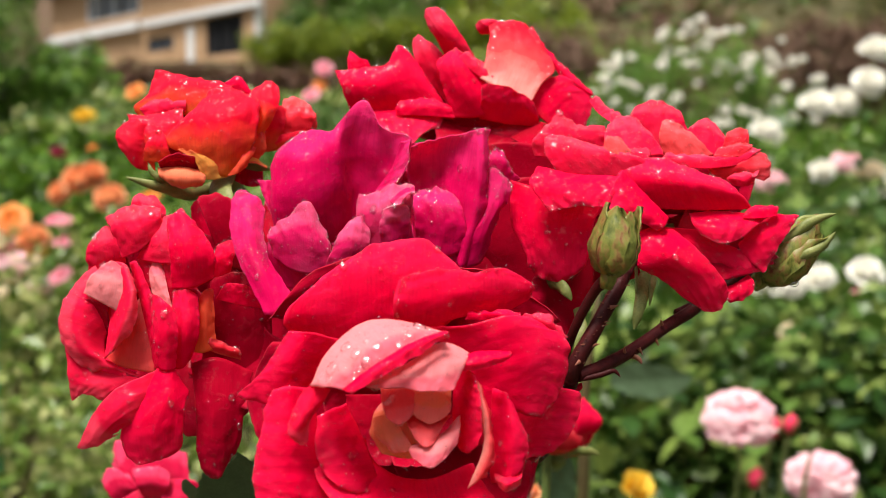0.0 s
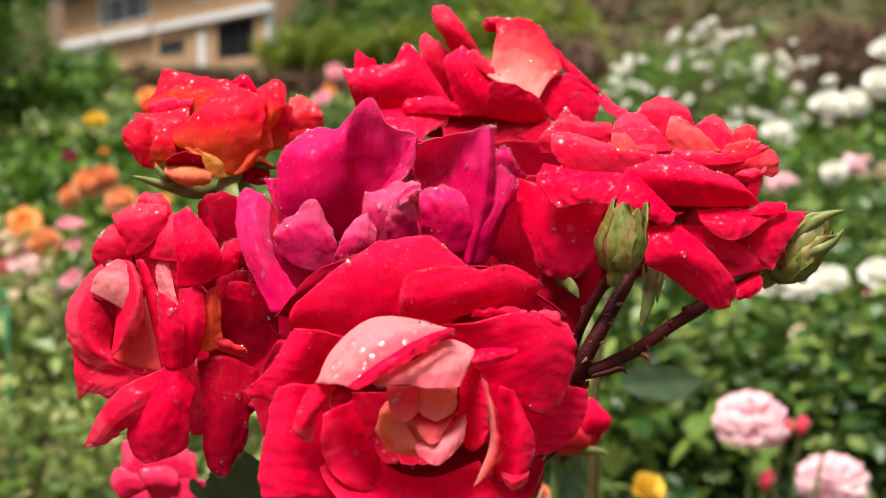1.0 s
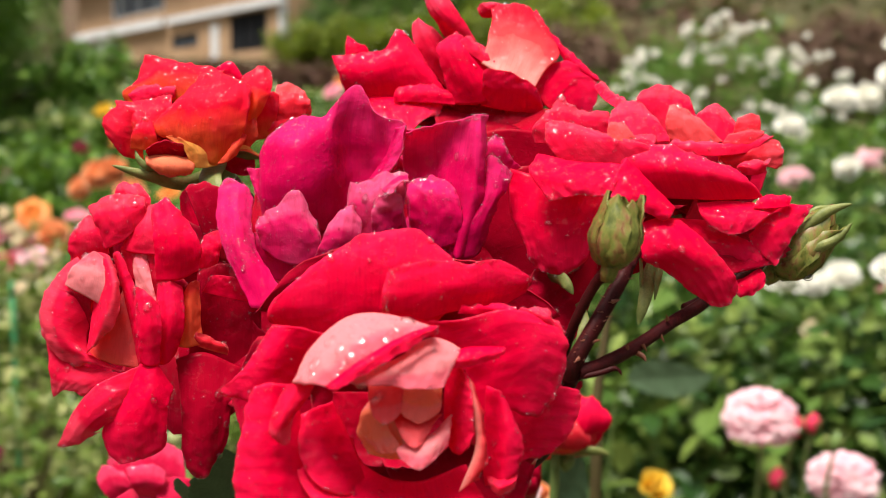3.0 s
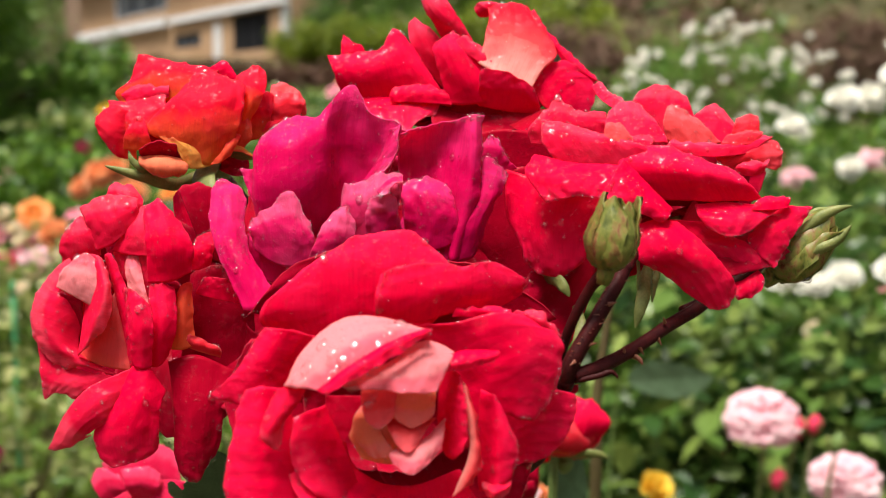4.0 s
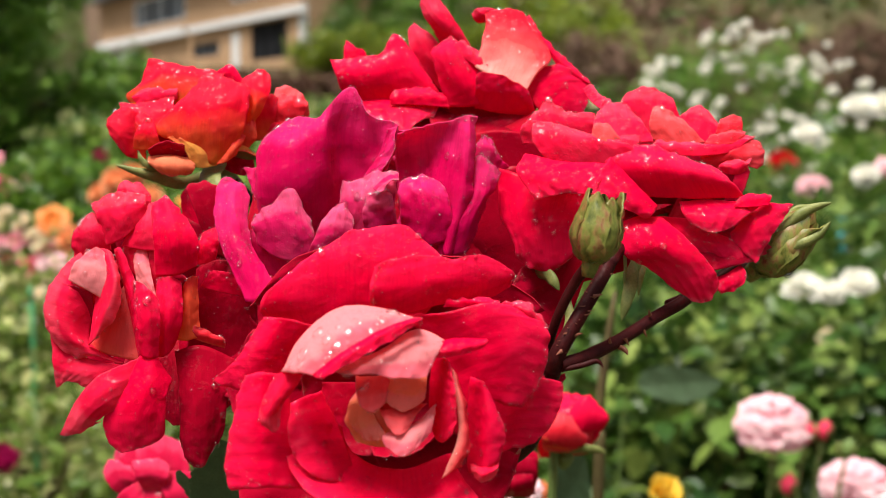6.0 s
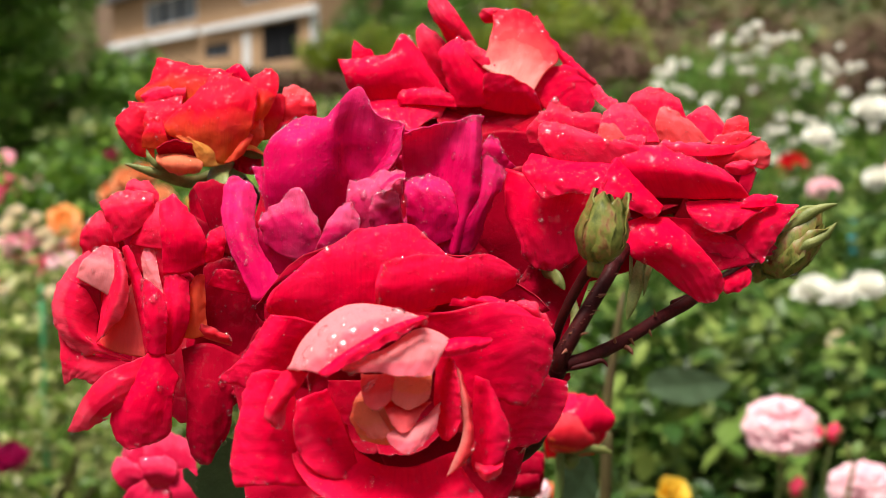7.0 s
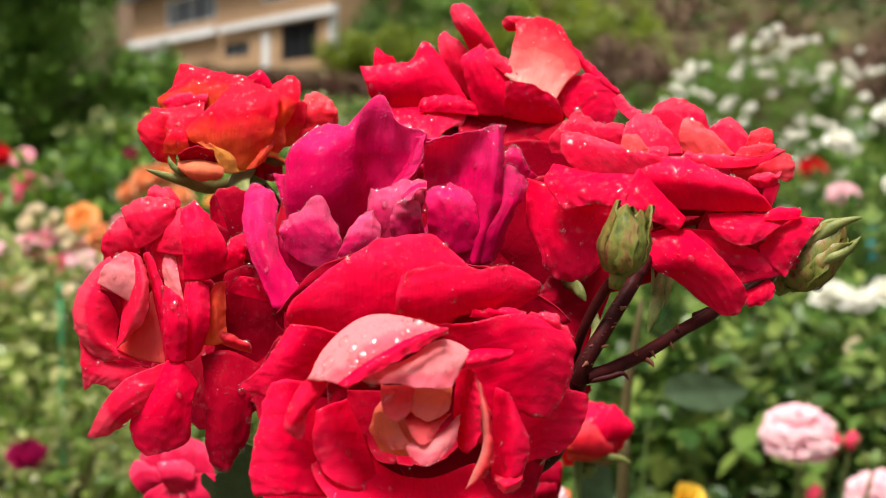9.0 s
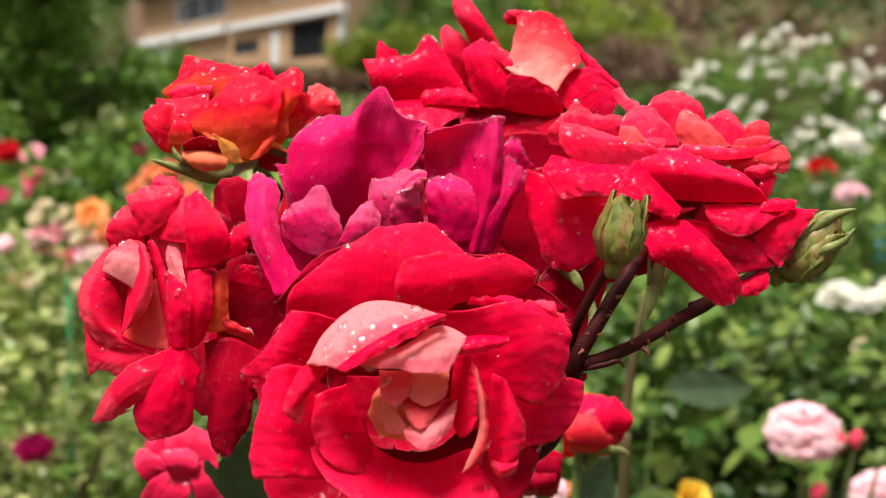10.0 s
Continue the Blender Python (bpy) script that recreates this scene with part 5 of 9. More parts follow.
sheet(rose_flame, salmon, (((-0.0719, 0.4811, 1.2984), (-0.0627, 0.4807, 1.2991), (-0.0503, 0.4822, 1.3046)), ((-0.0644, 0.4809, 1.3109), (-0.0573, 0.4792, 1.3109), (-0.0483, 0.4817, 1.3098)), ((-0.0629, 0.4847, 1.3219), (-0.0566, 0.4839, 1.3198), (-0.0502, 0.4835, 1.3158))), roll=0.6, ruffle=0.25)
sheet(rose_flame, flame, (((-0.0720, 0.4767, 1.2973), (-0.0630, 0.4763, 1.2987), (-0.0528, 0.4790, 1.3010)), ((-0.0707, 0.4751, 1.3000), (-0.0617, 0.4753, 1.3023), (-0.0497, 0.4782, 1.3046)), ((-0.0695, 0.4758, 1.3027), (-0.0597, 0.4767, 1.3055), (-0.0476, 0.4797, 1.3080))), roll=0.5, v0=0.2)
sheet(rose_flame, orange, (((-0.0793, 0.4654, 1.2935), (-0.0750, 0.4651, 1.2935), (-0.0709, 0.4667, 1.2948)), ((-0.0750, 0.4652, 1.3005), (-0.0713, 0.4647, 1.3001), (-0.0676, 0.4661, 1.2996)), ((-0.0711, 0.4673, 1.3075), (-0.0698, 0.4674, 1.3071), (-0.0683, 0.4679, 1.3051))), roll=0.3, v0=0.0, corner=0.02)
sheet(rose_flame, peach, (((-0.1104, 0.4589, 1.2915), (-0.1001, 0.4575, 1.2920), (-0.0901, 0.4593, 1.2900)), ((-0.1091, 0.4560, 1.2883), (-0.0990, 0.4531, 1.2872), (-0.0907, 0.4563, 1.2864)), ((-0.1063, 0.4574, 1.2850), (-0.0995, 0.4561, 1.2832), (-0.0929, 0.4576, 1.2838))), roll=0.5, v0=0.3, bulge=2.0)
sheet(rose_flame, yellow, (((-0.0919, 0.4575, 1.2870), (-0.0870, 0.4571, 1.2869), (-0.0821, 0.4586, 1.2879)), ((-0.0949, 0.4568, 1.2940), (-0.0892, 0.4559, 1.2940), (-0.0844, 0.4580, 1.2949)), ((-0.1019, 0.4583, 1.2989), (-0.0951, 0.4574, 1.2996), (-0.0891, 0.4595, 1.2996))), roll=0.4, v0=0.05, corner=0.02)
# painted dark hollow behind the sepals
sheet(rose_flame, crimson_shade, (((-0.0840, 0.4714, 1.2924), (-0.0768, 0.4711, 1.2925), (-0.0702, 0.4716, 1.2911)), ((-0.0828, 0.4694, 1.2885), (-0.0759, 0.4689, 1.2881), (-0.0694, 0.4694, 1.2863)), ((-0.0804, 0.4687, 1.2849), (-0.0745, 0.4681, 1.2837), (-0.0697, 0.4689, 1.2837))), roll=0.3)
sheet(rose_flame, flame, (((-0.0754, 0.4757, 1.2973), (-0.0696, 0.4748, 1.2978), (-0.0631, 0.4765, 1.2996)), ((-0.0735, 0.4759, 1.3085), (-0.0677, 0.4743, 1.3085), (-0.0614, 0.4765, 1.3097)), ((-0.0711, 0.4781, 1.3164), (-0.0669, 0.4777, 1.3175), (-0.0608, 0.4792, 1.3172))), roll=0.5, v0=0.3, ruffle=0.14)
sheet(rose_flame, coral, (((-0.0664, 0.4788, 1.3052), (-0.0587, 0.4779, 1.3053), (-0.0510, 0.4796, 1.3064)), ((-0.0644, 0.4786, 1.3120), (-0.0574, 0.4771, 1.3126), (-0.0491, 0.4791, 1.3114)), ((-0.0603, 0.4811, 1.3166), (-0.0552, 0.4808, 1.3172), (-0.0489, 0.4813, 1.3143))), roll=0.5, ruffle=0.2)
sheet(rose_flame, pinky, (((-0.1184, 0.4725, 1.3123), (-0.1101, 0.4713, 1.3128), (-0.1014, 0.4723, 1.3146)), ((-0.1208, 0.4733, 1.3154), (-0.1113, 0.4717, 1.3167), (-0.1014, 0.4724, 1.3177)), ((-0.1197, 0.4751, 1.3182), (-0.1114, 0.4749, 1.3200), (-0.1025, 0.4753, 1.3196))), roll=0.4, ruffle=0.16)
sheet(rose_flame, orange, (((-0.0821, 0.4567, 1.2884), (-0.0781, 0.4566, 1.2893), (-0.0747, 0.4591, 1.2919)), ((-0.0778, 0.4573, 1.2936), (-0.0749, 0.4571, 1.2949), (-0.0721, 0.4594, 1.2964)), ((-0.0761, 0.4601, 1.2996), (-0.0734, 0.4599, 1.3005), (-0.0706, 0.4614, 1.3005))), roll=0.4, v0=0.2, ruffle=0.1)
sheet(rose_flame, flame, (((-0.0918, 0.4592, 1.2931), (-0.0872, 0.4582, 1.2894), (-0.0815, 0.4582, 1.2884), (-0.0768, 0.4610, 1.2940)), ((-0.1075, 0.4596, 1.3021), (-0.0941, 0.4562, 1.3013), (-0.0808, 0.4549, 1.3022), (-0.0710, 0.4588, 1.3023)), ((-0.1025, 0.4615, 1.3095), (-0.0917, 0.4586, 1.3125), (-0.0789, 0.4570, 1.3121), (-0.0695, 0.4609, 1.3122)), ((-0.0937, 0.4655, 1.3188), (-0.0868, 0.4665, 1.3241), (-0.0785, 0.4660, 1.3232), (-0.0699, 0.4670, 1.3202))), roll=0.6, v0=0.26, ruffle=0.12, corner=0.02)
sheet(rose_flame, yellow, (((-0.0827, 0.4625, 1.2926), (-0.0776, 0.4646, 1.2963), (-0.0723, 0.4659, 1.2957), (-0.0675, 0.4670, 1.2917)), ((-0.0823, 0.4597, 1.2909), (-0.0771, 0.4604, 1.2938), (-0.0718, 0.4624, 1.2935), (-0.0673, 0.4650, 1.2909))), roll=0.3, v0=0.0, corner=0.02)
# two dark sheets paint the shaded gaps behind the plum petals
sheet(rose_plum, crimson_shade, (((-0.0667, 0.4587, 1.2791), (-0.0544, 0.4570, 1.2782), (-0.0368, 0.4554, 1.2783)), ((-0.0700, 0.4521, 1.2611), (-0.0555, 0.4494, 1.2614), (-0.0339, 0.4489, 1.2616)), ((-0.0652, 0.4432, 1.2449), (-0.0500, 0.4412, 1.2432), (-0.0308, 0.4401, 1.2456))), roll=0.3)
sheet(rose_plum, crimson_shade, (((-0.0348, 0.4568, 1.2804), (-0.0217, 0.4562, 1.2805), (-0.0066, 0.4569, 1.2806)), ((-0.0318, 0.4493, 1.2659), (-0.0189, 0.4487, 1.2660), (0.0109, 0.4501, 1.2618)), ((-0.0269, 0.4431, 1.2558), (-0.0121, 0.4426, 1.2560), (0.0174, 0.4452, 1.2517))), roll=0.3)
sheet(rose_plum, purple, (((-0.0584, 0.4253, 1.2667), (-0.0449, 0.4233, 1.2630), (-0.0361, 0.4297, 1.2644), (-0.0292, 0.4360, 1.2660), (-0.0222, 0.4389, 1.2720), (-0.0172, 0.4336, 1.2786)), ((-0.0599, 0.4251, 1.2839), (-0.0457, 0.4174, 1.2843), (-0.0351, 0.4239, 1.2861), (-0.0289, 0.4393, 1.2876), (-0.0199, 0.4416, 1.2875), (-0.0124, 0.4305, 1.2859)), ((-0.0599, 0.4303, 1.2948), (-0.0465, 0.4229, 1.2980), (-0.0361, 0.4274, 1.3000), (-0.0295, 0.4387, 1.3010), (-0.0187, 0.4397, 1.2979), (-0.0086, 0.4285, 1.2951)), ((-0.0587, 0.4369, 1.2998), (-0.0472, 0.4339, 1.3070), (-0.0376, 0.4342, 1.3074), (-0.0253, 0.4387, 1.3186), (-0.0188, 0.4368, 1.3088), (-0.0074, 0.4285, 1.3043))), roll=0.5, corner=0.0)
sheet(rose_plum, purple, (((-0.0118, 0.4333, 1.3011), (-0.0141, 0.4320, 1.2936), (-0.0182, 0.4319, 1.2875), (-0.0223, 0.4321, 1.2821)), ((-0.0095, 0.4294, 1.3031), (-0.0105, 0.4268, 1.2949), (-0.0141, 0.4270, 1.2885), (-0.0191, 0.4280, 1.2828)), ((-0.0074, 0.4282, 1.3041), (-0.0080, 0.4253, 1.2957), (-0.0110, 0.4254, 1.2895), (-0.0161, 0.4263, 1.2834))), roll=0.3, v0=0.45, corner=0.02, ruffle=0.14)
sheet(rose_plum, purple, (((-0.0570, 0.4417, 1.2873), (-0.0543, 0.4372, 1.2688)), ((-0.0632, 0.4362, 1.2875), (-0.0601, 0.4328, 1.2733)), ((-0.0666, 0.4366, 1.2879), (-0.0628, 0.4344, 1.2783))), roll=0.5, corner=0.02)
sheet(rose_plum, purple, (((-0.0588, 0.4016, 1.2411), (-0.0540, 0.4006, 1.2415), (-0.0492, 0.4040, 1.2480)), ((-0.0642, 0.4068, 1.2498), (-0.0586, 0.4051, 1.2521), (-0.0531, 0.4078, 1.2527)), ((-0.0709, 0.4137, 1.2608), (-0.0646, 0.4114, 1.2630), (-0.0588, 0.4139, 1.2608)), ((-0.0744, 0.4214, 1.2740), (-0.0670, 0.4188, 1.2752), (-0.0618, 0.4204, 1.2701)), ((-0.0736, 0.4286, 1.2861), (-0.0674, 0.4262, 1.2836), (-0.0611, 0.4258, 1.2798))), roll=0.6, v0=0.4, ruffle=0.12)
sheet(rose_plum, purple, (((-0.0612, 0.4231, 1.2517), (-0.0525, 0.4197, 1.2482), (-0.0401, 0.4172, 1.2486)), ((-0.0615, 0.4211, 1.2600), (-0.0520, 0.4177, 1.2575), (-0.0387, 0.4150, 1.2549)), ((-0.0612, 0.4225, 1.2670), (-0.0532, 0.4192, 1.2633), (-0.0399, 0.4164, 1.2577))), roll=0.5, v0=0.3)
sheet(rose_plum, lilac, (((-0.0389, 0.4094, 1.2544), (-0.0320, 0.4084, 1.2526), (-0.0244, 0.4102, 1.2585)), ((-0.0354, 0.4071, 1.2632), (-0.0286, 0.4051, 1.2654), (-0.0215, 0.4079, 1.2665)), ((-0.0311, 0.4090, 1.2712), (-0.0264, 0.4068, 1.2724), (-0.0215, 0.4093, 1.2703)), ((-0.0277, 0.4099, 1.2749), (-0.0252, 0.4095, 1.2759), (-0.0231, 0.4101, 1.2743))), roll=0.4, v0=0.4, ruffle=0.14)
sheet(rose_plum, lilac, (((-0.0254, 0.4145, 1.2639), (-0.0187, 0.4126, 1.2616), (-0.0119, 0.4127, 1.2628), (-0.0057, 0.4147, 1.2650)), ((-0.0267, 0.4128, 1.2733), (-0.0195, 0.4106, 1.2747), (-0.0126, 0.4094, 1.2744), (-0.0067, 0.4119, 1.2754)), ((-0.0269, 0.4133, 1.2797), (-0.0195, 0.4115, 1.2795), (-0.0132, 0.4099, 1.2809), (-0.0063, 0.4118, 1.2817)), ((-0.0257, 0.4148, 1.2837), (-0.0194, 0.4143, 1.2844), (-0.0136, 0.4152, 1.2875), (-0.0054, 0.4152, 1.2873))), roll=0.5, v0=0.3, ruffle=0.2, corner=0.02)
sheet(rose_plum, lilac, (((-0.0179, 0.4101, 1.2650), (-0.0125, 0.4081, 1.2646), (-0.0078, 0.4105, 1.2664)), ((-0.0180, 0.4078, 1.2724), (-0.0130, 0.4070, 1.2730), (-0.0068, 0.4072, 1.2734)), ((-0.0164, 0.4095, 1.2786), (-0.0119, 0.4038, 1.2801), (-0.0077, 0.4090, 1.2810))), roll=0.4, v0=0.4, ruffle=0.18, corner=0.02)
sheet(rose_plum, purple, (((0.0002, 0.4260, 1.2620), (0.0094, 0.4218, 1.2556), (0.0170, 0.4218, 1.2565), (0.0210, 0.4246, 1.2602)), ((0.0083, 0.4246, 1.2658), (0.0158, 0.4205, 1.2682), (0.0209, 0.4206, 1.2698), (0.0249, 0.4246, 1.2731)), ((0.0189, 0.4251, 1.2759), (0.0224, 0.4219, 1.2789), (0.0264, 0.4226, 1.2809), (0.0301, 0.4265, 1.2831)), ((0.0206, 0.4294, 1.2891), (0.0228, 0.4275, 1.2930), (0.0260, 0.4278, 1.2914), (0.0317, 0.4294, 1.2870))), roll=0.5, corner=0.02, v0=0.3, ruffle=0.14)
sheet(rose_plum, purple, (((0.0213, 0.4338, 1.2870), (0.0274, 0.4337, 1.2856), (0.0348, 0.4365, 1.2884)), ((0.0214, 0.4335, 1.2951), (0.0253, 0.4321, 1.2954), (0.0300, 0.4348, 1.2933)), ((0.0237, 0.4353, 1.2992), (0.0253, 0.4356, 1.3004), (0.0282, 0.4364, 1.2990))), roll=0.4, v0=0.3, ruffle=0.14)
sheet(rose_plum, purple, (((-0.0063, 0.4231, 1.2626), (0.0035, 0.4202, 1.2596), (0.0138, 0.4215, 1.2625)), ((-0.0054, 0.4217, 1.2714), (0.0035, 0.4188, 1.2730), (0.0130, 0.4205, 1.2742)), ((-0.0067, 0.4234, 1.2802), (0.0014, 0.4216, 1.2816), (0.0113, 0.4225, 1.2800)), ((-0.0064, 0.4261, 1.2829), (0.0012, 0.4256, 1.2850), (0.0093, 0.4246, 1.2823))), roll=0.5, v0=0.35, corner=0.02, ruffle=0.16)
sheet(rose_plum, lilac, (((-0.0056, 0.4126, 1.2867), (-0.0094, 0.4104, 1.2856), (-0.0140, 0.4099, 1.2813)), ((-0.0051, 0.4074, 1.2846), (-0.0085, 0.4031, 1.2825), (-0.0124, 0.4046, 1.2789))), roll=0.3, v0=0.5, ruffle=0.16)
sheet(rose_plum, lilac, (((-0.0576, 0.4178, 1.2600), (-0.0505, 0.4146, 1.2556), (-0.0424, 0.4128, 1.2543), (-0.0340, 0.4138, 1.2566)), ((-0.0596, 0.4173, 1.2660), (-0.0508, 0.4135, 1.2678), (-0.0427, 0.4118, 1.2674), (-0.0361, 0.4134, 1.2630)), ((-0.0605, 0.4201, 1.2696), (-0.0532, 0.4173, 1.2750), (-0.0453, 0.4169, 1.2806), (-0.0378, 0.4165, 1.2686))), roll=0.4, v0=0.3, corner=0.0, ruffle=0.12)
sheet(rose_plum, purple, (((-0.0063, 0.4346, 1.2662), (0.0011, 0.4304, 1.2626), (0.0084, 0.4242, 1.2592), (0.0125, 0.4199, 1.2559), (0.0178, 0.4265, 1.2596)), ((-0.0081, 0.4399, 1.2783), (0.0018, 0.4370, 1.2775), (0.0096, 0.4278, 1.2740), (0.0163, 0.4198, 1.2726), (0.0217, 0.4242, 1.2754)), ((-0.0090, 0.4402, 1.2907), (0.0022, 0.4416, 1.2922), (0.0111, 0.4313, 1.2880), (0.0184, 0.4201, 1.2849), (0.0218, 0.4242, 1.2851)), ((-0.0087, 0.4359, 1.2980), (0.0027, 0.4384, 1.3001), (0.0127, 0.4325, 1.2991), (0.0191, 0.4224, 1.2973), (0.0218, 0.4254, 1.2958)), ((-0.0082, 0.4322, 1.3009), (0.0033, 0.4338, 1.3039), (0.0141, 0.4302, 1.3058), (0.0195, 0.4255, 1.3075), (0.0223, 0.4276, 1.3074))), roll=0.4, corner=0.0, v0=0.3, ruffle=0.12)
sheet(rose_open, pinky, (((-0.1110, 0.4233, 1.2534), (-0.1199, 0.4209, 1.2353), (-0.1208, 0.4180, 1.2231), (-0.1078, 0.4167, 1.2153)), ((-0.1211, 0.4200, 1.2521), (-0.1280, 0.4148, 1.2403), (-0.1282, 0.4126, 1.2286), (-0.1177, 0.4133, 1.2184)), ((-0.1255, 0.4215, 1.2567), (-0.1369, 0.4188, 1.2426), (-0.1373, 0.4163, 1.2286), (-0.1262, 0.4155, 1.2164))), roll=0.7, corner=0.02)
sheet(rose_open, pale, (((-0.1281, 0.4155, 1.2466), (-0.1193, 0.4141, 1.2424), (-0.1099, 0.4130, 1.2367)), ((-0.1255, 0.4155, 1.2522), (-0.1168, 0.4132, 1.2502), (-0.1085, 0.4118, 1.2461)), ((-0.1210, 0.4178, 1.2570), (-0.1167, 0.4166, 1.2581), (-0.1112, 0.4148, 1.2548))), roll=0.3, v0=0.3, corner=0.02)
sheet(rose_open, pinky, (((-0.1201, 0.4135, 1.2224), (-0.1189, 0.4158, 1.2341), (-0.1182, 0.4182, 1.2459), (-0.1204, 0.4219, 1.2577)), ((-0.1165, 0.4103, 1.2255), (-0.1096, 0.4083, 1.2375), (-0.1077, 0.4095, 1.2472), (-0.1123, 0.4159, 1.2575)), ((-0.1175, 0.4115, 1.2240), (-0.1073, 0.4097, 1.2363), (-0.1071, 0.4120, 1.2468), (-0.1109, 0.4169, 1.2563))), roll=0.6, corner=0.02)
sheet(rose_open, salmon, (((-0.1216, 0.4176, 1.2207), (-0.1106, 0.4159, 1.2179), (-0.1016, 0.4155, 1.2165)), ((-0.1158, 0.4174, 1.2298), (-0.1083, 0.4164, 1.2321), (-0.1020, 0.4169, 1.2320)), ((-0.1106, 0.4200, 1.2416), (-0.1078, 0.4202, 1.2436), (-0.1033, 0.4180, 1.2359))), roll=0.4, v0=0.1)
sheet(rose_open, red, (((-0.1115, 0.4185, 1.2576), (-0.1053, 0.4153, 1.2363), (-0.1016, 0.4130, 1.2182)), ((-0.1088, 0.4151, 1.2588), (-0.1017, 0.4112, 1.2390), (-0.0991, 0.4102, 1.2203)), ((-0.1074, 0.4152, 1.2588), (-0.0999, 0.4118, 1.2409), (-0.0984, 0.4111, 1.2211))), roll=0.5)
sheet(rose_open, pale, (((-0.1033, 0.4177, 1.2465), (-0.0988, 0.4157, 1.2434), (-0.0947, 0.4144, 1.2402)), ((-0.1043, 0.4189, 1.2529), (-0.1003, 0.4167, 1.2512), (-0.0972, 0.4168, 1.2492)), ((-0.1034, 0.4209, 1.2570), (-0.1016, 0.4204, 1.2578), (-0.0997, 0.4208, 1.2570))), roll=0.3, ruffle=0.12)
sheet(rose_open, red, (((-0.0954, 0.4160, 1.2480), (-0.0872, 0.4139, 1.2487), (-0.0803, 0.4170, 1.2520)), ((-0.0957, 0.4149, 1.2624), (-0.0871, 0.4110, 1.2629), (-0.0792, 0.4163, 1.2604)), ((-0.0981, 0.4200, 1.2735), (-0.0922, 0.4201, 1.2778), (-0.0855, 0.4200, 1.2710))), roll=0.7, ruffle=0.1)
sheet(rose_open, rosy_lit, (((-0.1097, 0.4216, 1.2587), (-0.1024, 0.4188, 1.2576), (-0.0945, 0.4167, 1.2573)), ((-0.1048, 0.4208, 1.2662), (-0.0994, 0.4177, 1.2651), (-0.0949, 0.4173, 1.2658)), ((-0.1006, 0.4235, 1.2735), (-0.0979, 0.4229, 1.2750), (-0.0946, 0.4229, 1.2764))), roll=0.5, ruffle=0.12)
sheet(rose_open, pinky, (((-0.1148, 0.4211, 1.2587), (-0.1074, 0.4191, 1.2623), (-0.0994, 0.4221, 1.2708)), ((-0.1190, 0.4214, 1.2697), (-0.1090, 0.4185, 1.2704), (-0.1003, 0.4216, 1.2754)), ((-0.1222, 0.4239, 1.2747), (-0.1123, 0.4232, 1.2785), (-0.1001, 0.4237, 1.2777))), roll=0.5, ruffle=0.14)
sheet(rose_open, pinky, (((-0.1128, 0.4258, 1.2698), (-0.1059, 0.4250, 1.2715), (-0.0998, 0.4264, 1.2723)), ((-0.1129, 0.4264, 1.2779), (-0.1057, 0.4247, 1.2776), (-0.0995, 0.4265, 1.2771)), ((-0.1114, 0.4283, 1.2825), (-0.1075, 0.4278, 1.2827), (-0.1040, 0.4284, 1.2823))), roll=0.5, ruffle=0.14)
sheet(rose_open, pinky, (((-0.1280, 0.4235, 1.2522), (-0.1208, 0.4224, 1.2544), (-0.1137, 0.4225, 1.2571)), ((-0.1288, 0.4225, 1.2615), (-0.1212, 0.4202, 1.2638), (-0.1147, 0.4214, 1.2647)), ((-0.1253, 0.4242, 1.2678), (-0.1223, 0.4238, 1.2699), (-0.1196, 0.4244, 1.2709))), roll=0.5, ruffle=0.14)
sheet(rose_open, orange, (((-0.0889, 0.4167, 1.2245), (-0.0846, 0.4172, 1.2240), (-0.0798, 0.4191, 1.2253)), ((-0.0864, 0.4167, 1.2363), (-0.0831, 0.4164, 1.2363), (-0.0802, 0.4186, 1.2360)), ((-0.0855, 0.4182, 1.2471), (-0.0830, 0.4179, 1.2480), (-0.0806, 0.4195, 1.2482))), roll=0.3, v0=0.05)
sheet(rose_open, coral, (((-0.0846, 0.4190, 1.2253), (-0.0790, 0.4193, 1.2232), (-0.0713, 0.4209, 1.2205)), ((-0.0831, 0.4179, 1.2272), (-0.0777, 0.4182, 1.2259), (-0.0706, 0.4197, 1.2232)), ((-0.0820, 0.4185, 1.2299), (-0.0780, 0.4188, 1.2283), (-0.0715, 0.4203, 1.2248))), roll=0.3, v0=0.1, ruffle=0.16)
sheet(rose_open, pinky, (((-0.1368, 0.4196, 1.2261), (-0.1229, 0.4165, 1.2177), (-0.1074, 0.4151, 1.2147)), ((-0.1350, 0.4167, 1.2175), (-0.1253, 0.4141, 1.2129), (-0.1145, 0.4137, 1.2111)), ((-0.1338, 0.4164, 1.2053), (-0.1285, 0.4155, 1.2085), (-0.1203, 0.4149, 1.2054))), roll=0.6, ruffle=0.12, corner=0.02)
sheet(rose_open, pinky, (((-0.0994, 0.4111, 1.2191), (-0.1010, 0.4092, 1.2114), (-0.1039, 0.4097, 1.2048)), ((-0.1155, 0.4061, 1.2116), (-0.1116, 0.4031, 1.2068), (-0.1084, 0.4053, 1.2003)), ((-0.1246, 0.4051, 1.1997), (-0.1199, 0.4035, 1.1974), (-0.1154, 0.4056, 1.1955)), ((-0.1293, 0.4052, 1.1896), (-0.1247, 0.4050, 1.1905), (-0.1135, 0.4070, 1.1953))), roll=0.6, ruffle=0.1, corner=0.02)
